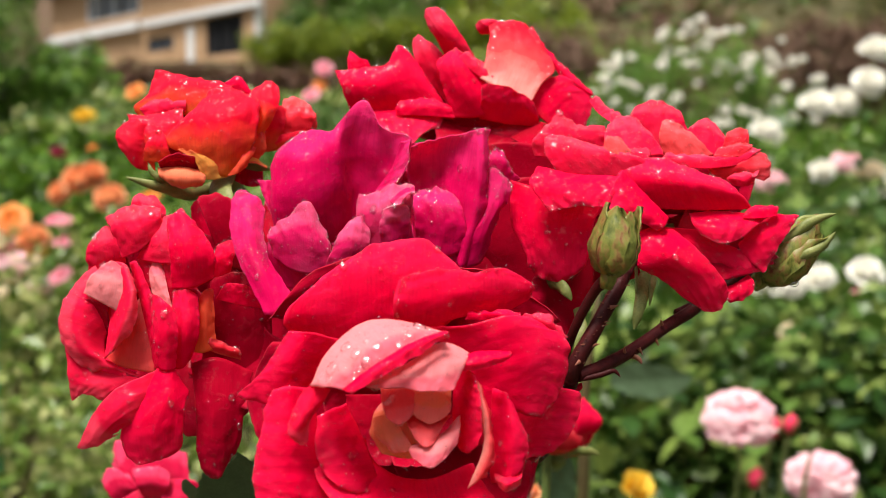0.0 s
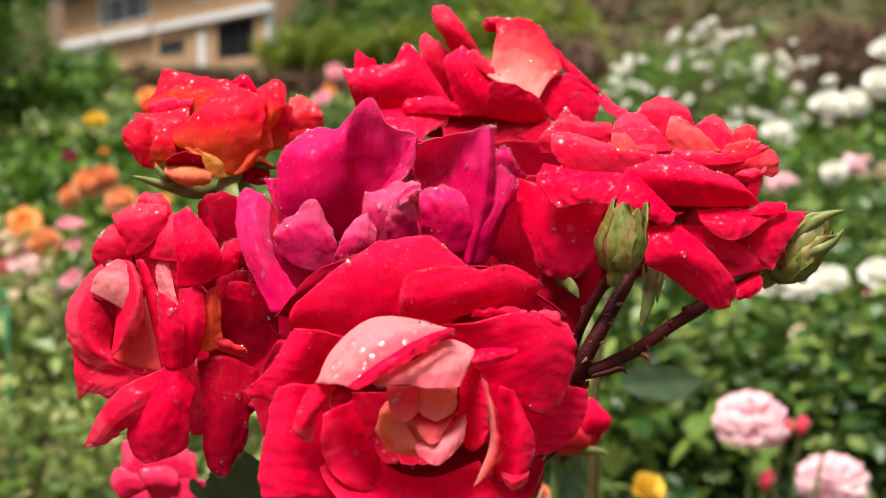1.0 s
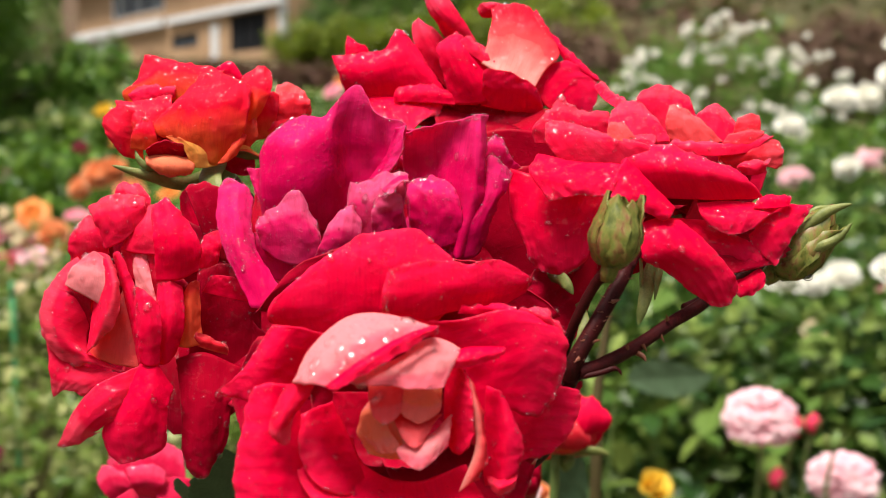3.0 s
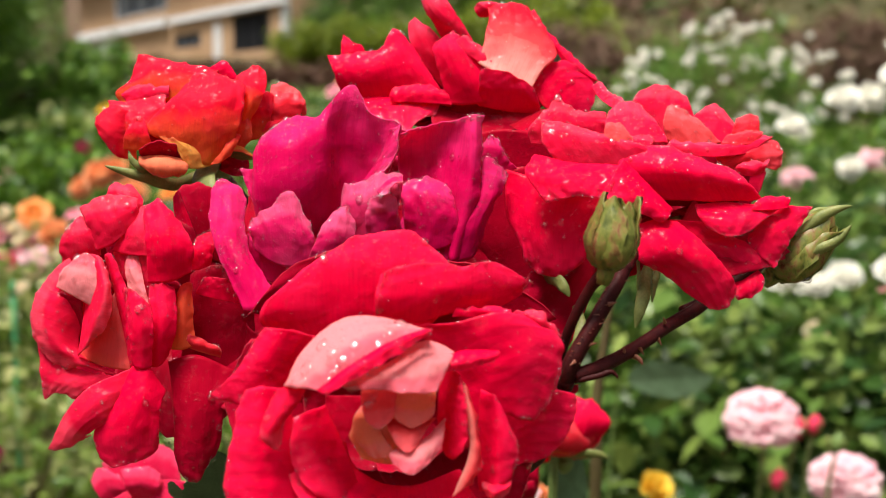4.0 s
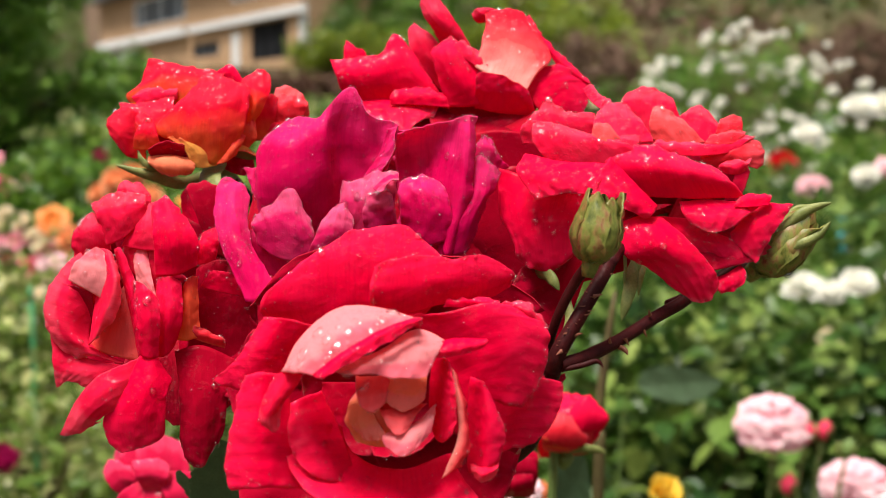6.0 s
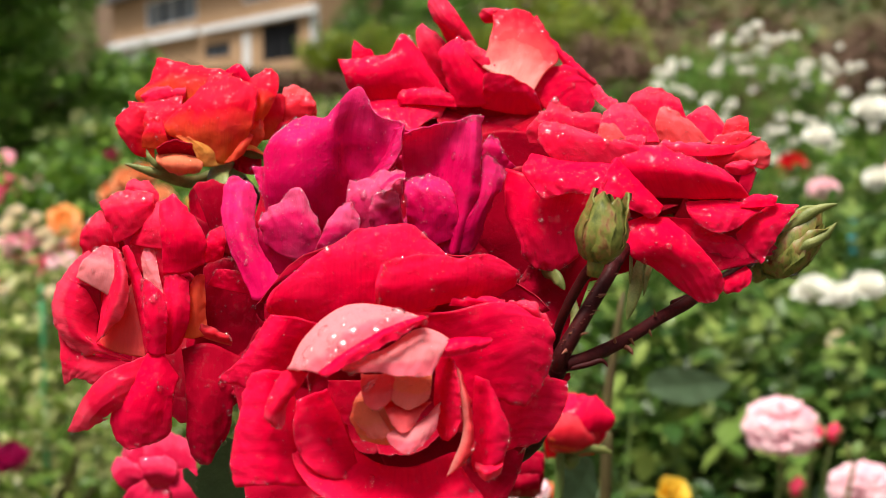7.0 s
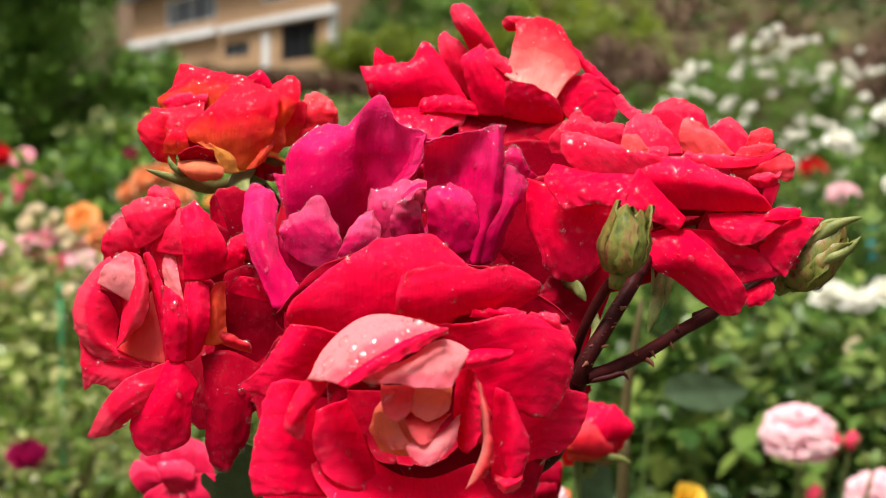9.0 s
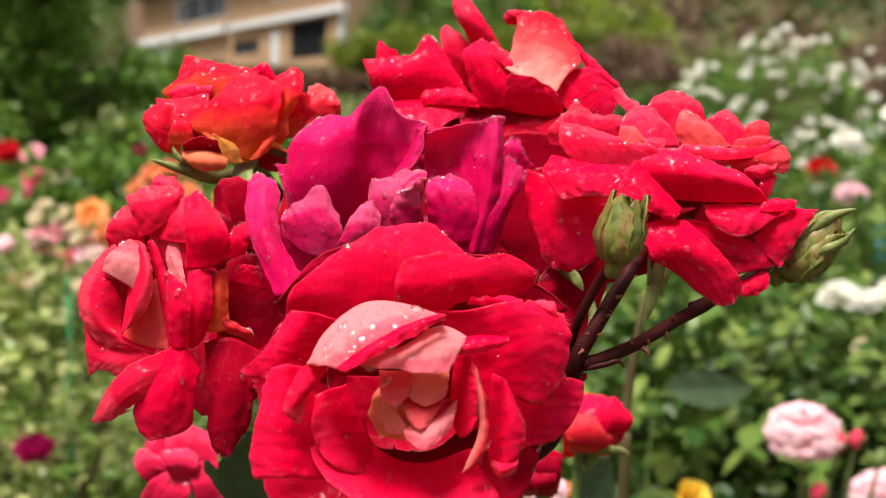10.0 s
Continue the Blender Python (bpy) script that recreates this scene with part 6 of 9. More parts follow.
sheet(rose_open, red, (((-0.0999, 0.4101, 1.2197), (-0.0939, 0.4085, 1.2201), (-0.0884, 0.4102, 1.2113)), ((-0.1054, 0.4070, 1.2079), (-0.0951, 0.4037, 1.2088), (-0.0893, 0.4072, 1.2056)), ((-0.1128, 0.4063, 1.1963), (-0.0992, 0.4031, 1.1970), (-0.0900, 0.4063, 1.1958)), ((-0.1092, 0.4069, 1.1828), (-0.0992, 0.4057, 1.1862), (-0.0907, 0.4074, 1.1884))), roll=0.8)
# lower right petal with its shade put into the colour
sheet(rose_open, crimson_shade, (((-0.0892, 0.4178, 1.2198), (-0.0799, 0.4184, 1.2222), (-0.0661, 0.4197, 1.2165)), ((-0.0869, 0.4145, 1.2042), (-0.0786, 0.4119, 1.2049), (-0.0687, 0.4152, 1.2038)), ((-0.0867, 0.4141, 1.1879), (-0.0788, 0.4115, 1.1888), (-0.0709, 0.4149, 1.1895)), ((-0.0845, 0.4147, 1.1758), (-0.0786, 0.4139, 1.1771), (-0.0748, 0.4152, 1.1823))), roll=0.6)
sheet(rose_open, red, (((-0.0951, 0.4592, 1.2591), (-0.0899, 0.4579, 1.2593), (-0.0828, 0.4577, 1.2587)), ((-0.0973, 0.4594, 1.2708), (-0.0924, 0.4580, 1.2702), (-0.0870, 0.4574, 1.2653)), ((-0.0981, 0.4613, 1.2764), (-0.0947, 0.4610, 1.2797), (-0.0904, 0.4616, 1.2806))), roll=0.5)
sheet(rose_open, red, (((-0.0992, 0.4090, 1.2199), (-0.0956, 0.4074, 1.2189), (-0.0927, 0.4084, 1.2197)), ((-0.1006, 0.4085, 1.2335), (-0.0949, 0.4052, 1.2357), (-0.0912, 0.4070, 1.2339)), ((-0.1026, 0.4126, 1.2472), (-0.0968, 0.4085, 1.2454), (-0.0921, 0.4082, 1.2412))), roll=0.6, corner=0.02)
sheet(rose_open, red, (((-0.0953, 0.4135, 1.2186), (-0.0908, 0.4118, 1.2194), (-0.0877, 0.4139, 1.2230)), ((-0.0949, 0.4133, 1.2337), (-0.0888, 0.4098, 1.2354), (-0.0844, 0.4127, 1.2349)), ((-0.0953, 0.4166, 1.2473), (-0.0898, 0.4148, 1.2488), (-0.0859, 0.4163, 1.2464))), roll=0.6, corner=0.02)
sheet(rose_open, rosy_lit, (((-0.1111, 0.4243, 1.2533), (-0.1046, 0.4220, 1.2475), (-0.0953, 0.4194, 1.2398)), ((-0.1099, 0.4234, 1.2575), (-0.1024, 0.4202, 1.2548), (-0.0946, 0.4192, 1.2520)), ((-0.1090, 0.4241, 1.2598), (-0.1024, 0.4223, 1.2596), (-0.0953, 0.4210, 1.2586))), roll=0.5)
# dark filler: paints the shaded gap at the right of this rose
sheet(rose_open, crimson_shade, (((-0.0873, 0.4272, 1.2178), (-0.0770, 0.4271, 1.2138), (-0.0605, 0.4279, 1.2180)), ((-0.0860, 0.4276, 1.2344), (-0.0745, 0.4268, 1.2347), (-0.0604, 0.4283, 1.2345)), ((-0.0833, 0.4307, 1.2527), (-0.0728, 0.4298, 1.2529), (-0.0627, 0.4310, 1.2507))), roll=0.3)
sheet(rose_open, red, (((-0.0803, 0.4220, 1.2436), (-0.0720, 0.4209, 1.2418), (-0.0612, 0.4222, 1.2396)), ((-0.0769, 0.4208, 1.2499), (-0.0716, 0.4197, 1.2497), (-0.0658, 0.4209, 1.2479))), roll=0.6)
sheet(rose_open, red, (((-0.0839, 0.4245, 1.2514), (-0.0791, 0.4236, 1.2519), (-0.0754, 0.4251, 1.2534)), ((-0.0824, 0.4241, 1.2586), (-0.0783, 0.4232, 1.2597), (-0.0735, 0.4247, 1.2606)), ((-0.0799, 0.4260, 1.2635), (-0.0767, 0.4257, 1.2652), (-0.0728, 0.4265, 1.2655))), roll=0.6, ruffle=0.12)
# pinker tones among the upper petals here paint their highlights
sheet(rose_full, pinky, (((0.0393, 0.4302, 1.2973), (0.0493, 0.4290, 1.2967), (0.0573, 0.4293, 1.2979), (0.0673, 0.4298, 1.3004)), ((0.0384, 0.4298, 1.3027), (0.0481, 0.4284, 1.3053), (0.0562, 0.4291, 1.3053), (0.0668, 0.4299, 1.3054)), ((0.0437, 0.4319, 1.3087), (0.0493, 0.4326, 1.3135), (0.0554, 0.4321, 1.3092), (0.0654, 0.4322, 1.3094))), roll=0.6, ruffle=0.14)
sheet(rose_full, rosy_lit, (((0.0644, 0.4698, 1.3194), (0.0657, 0.4497, 1.3139), (0.0686, 0.4333, 1.3100)), ((0.0660, 0.4686, 1.3203), (0.0680, 0.4483, 1.3149), (0.0707, 0.4328, 1.3116)), ((0.0679, 0.4701, 1.3214), (0.0700, 0.4504, 1.3160), (0.0729, 0.4343, 1.3129))), roll=0.4, corner=0.02)
sheet(rose_full, pinky, (((0.0763, 0.4298, 1.3044), (0.0851, 0.4284, 1.3005), (0.0985, 0.4311, 1.3045)), ((0.0749, 0.4300, 1.3120), (0.0842, 0.4304, 1.3114), (0.0963, 0.4321, 1.3105)), ((0.0778, 0.4329, 1.3168), (0.0847, 0.4348, 1.3187), (0.0946, 0.4348, 1.3154))), roll=0.5)
sheet(rose_full, salmon, (((0.0857, 0.4223, 1.2991), (0.0945, 0.4197, 1.2963), (0.1049, 0.4230, 1.2982)), ((0.0850, 0.4229, 1.3054), (0.0919, 0.4205, 1.3035), (0.1018, 0.4229, 1.3015)), ((0.0870, 0.4262, 1.3119), (0.0911, 0.4247, 1.3097), (0.0985, 0.4248, 1.3055))), roll=0.5)
sheet(rose_full, pinky, (((0.0952, 0.4293, 1.3015), (0.1027, 0.4269, 1.2982), (0.1112, 0.4277, 1.2982)), ((0.0969, 0.4307, 1.3071), (0.1041, 0.4298, 1.3055), (0.1122, 0.4290, 1.3010)), ((0.0996, 0.4325, 1.3095), (0.1041, 0.4331, 1.3119), (0.1099, 0.4316, 1.3075))), roll=0.5)
sheet(rose_full, coral, (((0.1091, 0.4272, 1.2990), (0.1140, 0.4263, 1.2994), (0.1198, 0.4279, 1.3002)), ((0.1103, 0.4276, 1.3035), (0.1145, 0.4272, 1.3038), (0.1194, 0.4287, 1.3042)), ((0.1116, 0.4295, 1.3065), (0.1154, 0.4298, 1.3075), (0.1194, 0.4306, 1.3074))), roll=0.5, ruffle=0.12)
sheet(rose_full, rosy_lit, (((0.0641, 0.4222, 1.3000), (0.0719, 0.4191, 1.2981), (0.0859, 0.4191, 1.2982)), ((0.0648, 0.4242, 1.3039), (0.0732, 0.4224, 1.3040), (0.0847, 0.4215, 1.3017)), ((0.0666, 0.4289, 1.3103), (0.0735, 0.4297, 1.3128), (0.0812, 0.4272, 1.3074))), roll=0.5)
sheet(rose_full, salmon, (((0.0635, 0.4172, 1.2981), (0.0680, 0.4160, 1.2974), (0.0741, 0.4176, 1.2974)), ((0.0636, 0.4188, 1.3016), (0.0678, 0.4179, 1.3020), (0.0734, 0.4189, 1.3001)), ((0.0650, 0.4211, 1.3051), (0.0677, 0.4207, 1.3053), (0.0713, 0.4209, 1.3032))), roll=0.3, v0=0.0, ruffle=0.12)
sheet(rose_full, rosy_lit, (((0.0496, 0.4189, 1.2894), (0.0658, 0.4159, 1.2900), (0.0860, 0.4153, 1.2913)), ((0.0428, 0.4213, 1.2980), (0.0599, 0.4164, 1.2981), (0.0792, 0.4152, 1.2959)), ((0.0424, 0.4260, 1.3070), (0.0545, 0.4218, 1.3035), (0.0721, 0.4179, 1.2993))), roll=0.7, ruffle=0.1)
sheet(rose_full, red, (((0.0400, 0.4230, 1.2940), (0.0524, 0.4173, 1.2911), (0.0690, 0.4131, 1.2905)), ((0.0366, 0.4182, 1.2876), (0.0500, 0.4108, 1.2855), (0.0665, 0.4078, 1.2849)), ((0.0440, 0.4116, 1.2771), (0.0522, 0.4087, 1.2798), (0.0645, 0.4061, 1.2793))), roll=0.9, ruffle=0.1, corner=0.02)
sheet(rose_full, red, (((0.0698, 0.4136, 1.2926), (0.0781, 0.4104, 1.2843), (0.0866, 0.4088, 1.2754)), ((0.0660, 0.4088, 1.2872), (0.0732, 0.4047, 1.2807), (0.0841, 0.4048, 1.2726)), ((0.0626, 0.4066, 1.2804), (0.0694, 0.4046, 1.2773), (0.0819, 0.4048, 1.2711))), roll=0.5, corner=0.02)
sheet(rose_full, red, (((0.0305, 0.4352, 1.2880), (0.0455, 0.4291, 1.2842), (0.0644, 0.4216, 1.2797)), ((0.0309, 0.4311, 1.2719), (0.0432, 0.4223, 1.2686), (0.0594, 0.4177, 1.2691)), ((0.0364, 0.4268, 1.2591), (0.0448, 0.4207, 1.2588), (0.0583, 0.4171, 1.2593)), ((0.0368, 0.4265, 1.2532), (0.0465, 0.4230, 1.2503), (0.0560, 0.4201, 1.2525))), roll=0.9)
sheet(rose_full, red, (((0.0737, 0.4152, 1.2792), (0.0910, 0.4140, 1.2782), (0.1085, 0.4147, 1.2782), (0.1181, 0.4148, 1.2787)), ((0.0687, 0.4151, 1.2898), (0.0861, 0.4097, 1.2891), (0.1014, 0.4101, 1.2873), (0.1132, 0.4129, 1.2844)), ((0.0667, 0.4189, 1.2969), (0.0851, 0.4165, 1.2972), (0.0977, 0.4161, 1.2927), (0.1091, 0.4170, 1.2890))), roll=0.8, ruffle=0.1)
sheet(rose_full, coral, (((0.1029, 0.4225, 1.2943), (0.1038, 0.4215, 1.2912), (0.1067, 0.4211, 1.2881)), ((0.1144, 0.4220, 1.2983), (0.1146, 0.4184, 1.2944), (0.1159, 0.4191, 1.2901)), ((0.1251, 0.4235, 1.3001), (0.1263, 0.4215, 1.2938), (0.1257, 0.4213, 1.2882))), roll=0.6, ruffle=0.16)
sheet(rose_full, rosy_lit, (((0.0846, 0.4187, 1.2943), (0.1008, 0.4169, 1.2932), (0.1167, 0.4192, 1.2948)), ((0.0855, 0.4184, 1.2966), (0.1008, 0.4173, 1.2959), (0.1189, 0.4204, 1.2979)), ((0.0872, 0.4211, 1.2989), (0.1014, 0.4206, 1.2982), (0.1244, 0.4248, 1.3012))), roll=0.5, ruffle=0.12)
sheet(rose_full, red, (((0.0953, 0.4163, 1.2769), (0.1069, 0.4163, 1.2777), (0.1239, 0.4161, 1.2759)), ((0.0958, 0.4104, 1.2729), (0.1056, 0.4079, 1.2721), (0.1183, 0.4108, 1.2724)), ((0.0990, 0.4086, 1.2682), (0.1055, 0.4068, 1.2665), (0.1136, 0.4090, 1.2683))), roll=0.6)
sheet(rose_full, red, (((0.1087, 0.4179, 1.2645), (0.1158, 0.4206, 1.2732), (0.1221, 0.4210, 1.2771)), ((0.1155, 0.4137, 1.2610), (0.1228, 0.4132, 1.2695), (0.1297, 0.4175, 1.2766)), ((0.1230, 0.4133, 1.2547), (0.1272, 0.4137, 1.2636), (0.1368, 0.4183, 1.2762))), roll=0.8, ruffle=0.1, corner=0.02)
sheet(rose_full, red, (((0.0873, 0.4198, 1.2715), (0.1061, 0.4203, 1.2696), (0.1242, 0.4201, 1.2654)), ((0.0968, 0.4144, 1.2638), (0.1085, 0.4127, 1.2621), (0.1218, 0.4144, 1.2590)), ((0.1026, 0.4134, 1.2573), (0.1125, 0.4124, 1.2563), (0.1213, 0.4135, 1.2542))), roll=0.6)
sheet(rose_full, red, (((0.0733, 0.4084, 1.2700), (0.0805, 0.4081, 1.2724), (0.0888, 0.4094, 1.2712)), ((0.0738, 0.4047, 1.2596), (0.0843, 0.4016, 1.2640), (0.0964, 0.4056, 1.2646)), ((0.0852, 0.4069, 1.2525), (0.0952, 0.4031, 1.2550), (0.1062, 0.4063, 1.2539)), ((0.0963, 0.4090, 1.2427), (0.1034, 0.4079, 1.2414), (0.1099, 0.4084, 1.2466))), roll=0.8)
sheet(rose_full, red, (((0.1069, 0.4140, 1.2491), (0.1118, 0.4131, 1.2513), (0.1174, 0.4150, 1.2544)), ((0.1079, 0.4115, 1.2466), (0.1132, 0.4105, 1.2483), (0.1186, 0.4131, 1.2519)), ((0.1100, 0.4115, 1.2442), (0.1144, 0.4110, 1.2451), (0.1193, 0.4126, 1.2500))), roll=0.5, ruffle=0.16, corner=0.02)
sheet(rose_full, rosy_lit, (((0.0659, 0.4170, 1.2962), (0.0715, 0.4156, 1.2955), (0.0792, 0.4156, 1.2951)), ((0.0670, 0.4189, 1.2993), (0.0727, 0.4175, 1.2985), (0.0805, 0.4179, 1.2978)), ((0.0686, 0.4209, 1.3012), (0.0740, 0.4202, 1.3008), (0.0818, 0.4200, 1.2999))), roll=0.5, ruffle=0.14)
sheet(rose_full, coral, (((0.1042, 0.4197, 1.2963), (0.1098, 0.4189, 1.2971), (0.1180, 0.4208, 1.2983)), ((0.1053, 0.4209, 1.2990), (0.1106, 0.4201, 1.2998), (0.1189, 0.4224, 1.3006)), ((0.1074, 0.4235, 1.3010), (0.1121, 0.4233, 1.3018), (0.1203, 0.4248, 1.3022))), roll=0.5, ruffle=0.16)
sheet(rose_full, rosy_lit, (((0.1089, 0.4180, 1.2878), (0.1135, 0.4168, 1.2867), (0.1191, 0.4182, 1.2875)), ((0.1094, 0.4171, 1.2898), (0.1138, 0.4160, 1.2894), (0.1200, 0.4175, 1.2902)), ((0.1109, 0.4186, 1.2913), (0.1147, 0.4181, 1.2917), (0.1211, 0.4190, 1.2921))), roll=0.5, ruffle=0.16)
sheet(rose_full, red, (((0.1137, 0.4119, 1.2754), (0.1193, 0.4117, 1.2754), (0.1265, 0.4136, 1.2761)), ((0.1147, 0.4127, 1.2772), (0.1199, 0.4126, 1.2777), (0.1275, 0.4151, 1.2783)), ((0.1165, 0.4147, 1.2791), (0.1211, 0.4151, 1.2794), (0.1275, 0.4168, 1.2796))), roll=0.5, ruffle=0.14)
sheet(rose_front, red, (((-0.0415, 0.3767, 1.2360), (-0.0291, 0.3786, 1.2321), (-0.0167, 0.3808, 1.2318), (-0.0077, 0.3816, 1.2335), (0.0014, 0.3813, 1.2355)), ((-0.0479, 0.3713, 1.2437), (-0.0321, 0.3746, 1.2464), (-0.0164, 0.3780, 1.2496), (-0.0058, 0.3795, 1.2503), (0.0104, 0.3800, 1.2468)), ((-0.0443, 0.3715, 1.2500), (-0.0313, 0.3762, 1.2578), (-0.0165, 0.3796, 1.2620), (-0.0023, 0.3814, 1.2628), (0.0121, 0.3825, 1.2537)), ((-0.0413, 0.3738, 1.2532), (-0.0290, 0.3792, 1.2625), (-0.0168, 0.3832, 1.2687), (-0.0025, 0.3850, 1.2700), (0.0124, 0.3842, 1.2597))), roll=1.0, corner=0.02)
sheet(rose_front, red, (((-0.0106, 0.3684, 1.2422), (0.0019, 0.3700, 1.2426), (0.0123, 0.3725, 1.2453), (0.0265, 0.3766, 1.2465), (0.0345, 0.3789, 1.2504)), ((-0.0110, 0.3649, 1.2507), (0.0029, 0.3667, 1.2523), (0.0158, 0.3701, 1.2533), (0.0272, 0.3745, 1.2536), (0.0357, 0.3779, 1.2536)), ((-0.0090, 0.3665, 1.2602), (0.0028, 0.3686, 1.2618), (0.0158, 0.3714, 1.2605), (0.0267, 0.3752, 1.2612), (0.0360, 0.3786, 1.2558))), roll=0.6)
sheet(rose_front, red, (((0.0009, 0.3730, 1.2415), (0.0080, 0.3735, 1.2298), (0.0124, 0.3735, 1.2190), (0.0152, 0.3725, 1.2102)), ((0.0142, 0.3680, 1.2434), (0.0246, 0.3675, 1.2365), (0.0282, 0.3675, 1.2259), (0.0283, 0.3688, 1.2141)), ((0.0263, 0.3691, 1.2463), (0.0359, 0.3674, 1.2402), (0.0377, 0.3674, 1.2278), (0.0345, 0.3692, 1.2122)), ((0.0395, 0.3711, 1.2445), (0.0464, 0.3694, 1.2372), (0.0449, 0.3694, 1.2230), (0.0399, 0.3714, 1.2117))), roll=0.9)
sheet(rose_front, red, (((0.0305, 0.3811, 1.2137), (0.0270, 0.3801, 1.2028), (0.0252, 0.3789, 1.1901)), ((0.0438, 0.3783, 1.2200), (0.0403, 0.3765, 1.2076), (0.0359, 0.3768, 1.1964)), ((0.0543, 0.3789, 1.2182), (0.0493, 0.3773, 1.2060), (0.0406, 0.3783, 1.1951))), roll=1.0)
sheet(rose_front, red, (((0.0212, 0.3639, 1.2232), (0.0205, 0.3638, 1.2073), (0.0206, 0.3624, 1.1917)), ((0.0263, 0.3576, 1.2221), (0.0280, 0.3542, 1.2100), (0.0273, 0.3543, 1.1953)), ((0.0294, 0.3582, 1.2180), (0.0328, 0.3558, 1.2079), (0.0317, 0.3557, 1.1975))), roll=1.2)
sheet(rose_front, red, (((-0.0279, 0.3694, 1.2375), (-0.0340, 0.3687, 1.2287), (-0.0402, 0.3678, 1.2163)), ((-0.0384, 0.3638, 1.2416), (-0.0434, 0.3620, 1.2317), (-0.0491, 0.3635, 1.2169)), ((-0.0454, 0.3651, 1.2416), (-0.0524, 0.3636, 1.2304), (-0.0634, 0.3660, 1.2195))), roll=0.8, corner=0.02)
sheet(rose_front, red, (((-0.0364, 0.3559, 1.2245), (-0.0338, 0.3544, 1.2093), (-0.0277, 0.3526, 1.1891)), ((-0.0426, 0.3507, 1.2266), (-0.0419, 0.3478, 1.2111), (-0.0409, 0.3455, 1.1913)), ((-0.0503, 0.3529, 1.2245), (-0.0530, 0.3503, 1.2102), (-0.0559, 0.3476, 1.1895))), roll=0.8)
sheet(rose_front, rosy_lit, (((-0.0383, 0.3471, 1.2265), (-0.0344, 0.3457, 1.2279), (-0.0297, 0.3471, 1.2266)), ((-0.0415, 0.3442, 1.2196), (-0.0374, 0.3415, 1.2199), (-0.0327, 0.3450, 1.2212)), ((-0.0431, 0.3435, 1.2139), (-0.0398, 0.3418, 1.2134), (-0.0360, 0.3449, 1.2167)), ((-0.0422, 0.3438, 1.2112), (-0.0390, 0.3433, 1.2102), (-0.0366, 0.3448, 1.2111))), roll=0.5)
sheet(rose_front, red, (((-0.0227, 0.3691, 1.2143), (-0.0181, 0.3662, 1.1990), (-0.0014, 0.3662, 1.1920), (0.0153, 0.3671, 1.1973)), ((-0.0308, 0.3636, 1.2130), (-0.0238, 0.3556, 1.1977), (-0.0006, 0.3524, 1.1860), (0.0197, 0.3586, 1.1911)), ((-0.0360, 0.3590, 1.2132), (-0.0336, 0.3469, 1.1961), (-0.0031, 0.3396, 1.1821), (0.0265, 0.3522, 1.1847))), roll=0.6)
sheet(rose_front, red, (((-0.0263, 0.3630, 1.2185), (-0.0203, 0.3627, 1.2053), (-0.0148, 0.3592, 1.1905)), ((-0.0328, 0.3543, 1.2171), (-0.0288, 0.3514, 1.2067), (-0.0221, 0.3486, 1.1931)), ((-0.0359, 0.3533, 1.2156), (-0.0343, 0.3488, 1.2049), (-0.0298, 0.3460, 1.1961))), roll=1.0)
sheet(rose_front, pale, (((-0.0358, 0.3454, 1.2279), (-0.0313, 0.3510, 1.2372), (-0.0202, 0.3559, 1.2459), (-0.0059, 0.3566, 1.2462), (0.0055, 0.3544, 1.2429)), ((-0.0296, 0.3391, 1.2289), (-0.0233, 0.3407, 1.2355), (-0.0147, 0.3438, 1.2414), (-0.0045, 0.3484, 1.2439), (0.0059, 0.3515, 1.2435)), ((-0.0234, 0.3371, 1.2282), (-0.0170, 0.3373, 1.2332), (-0.0103, 0.3398, 1.2376), (-0.0026, 0.3450, 1.2412), (0.0068, 0.3504, 1.2440))), roll=0.3, v0=0.3, bulge=1.2, corner=0.02)
sheet(rose_front, red, (((-0.0251, 0.3355, 1.2293), (-0.0164, 0.3360, 1.2358), (-0.0051, 0.3412, 1.2420), (0.0049, 0.3485, 1.2447)), ((-0.0233, 0.3337, 1.2288), (-0.0147, 0.3342, 1.2350), (-0.0043, 0.3392, 1.2407), (0.0065, 0.3474, 1.2445)), ((-0.0219, 0.3332, 1.2283), (-0.0132, 0.3341, 1.2333), (-0.0034, 0.3394, 1.2384), (0.0075, 0.3479, 1.2431))), roll=0.5, v0=0.5, corner=0.02)
sheet(rose_front, pale, (((-0.0160, 0.3477, 1.2309), (-0.0055, 0.3503, 1.2345), (0.0051, 0.3551, 1.2399), (0.0137, 0.3551, 1.2368)), ((-0.0189, 0.3427, 1.2289), (-0.0066, 0.3429, 1.2314), (0.0034, 0.3450, 1.2340), (0.0123, 0.3494, 1.2345)), ((-0.0176, 0.3422, 1.2278), (-0.0080, 0.3400, 1.2284), (0.0014, 0.3397, 1.2275), (0.0084, 0.3429, 1.2271))), roll=0.3, v0=0.3, bulge=0.8, corner=0.02)
sheet(rose_front, red, (((0.0069, 0.3529, 1.2341), (0.0152, 0.3532, 1.2372), (0.0264, 0.3564, 1.2370)), ((0.0075, 0.3495, 1.2331), (0.0161, 0.3499, 1.2345), (0.0267, 0.3549, 1.2359)), ((0.0081, 0.3502, 1.2313), (0.0158, 0.3504, 1.2322), (0.0248, 0.3547, 1.2339))), roll=0.4, v0=0.5, corner=0.02)
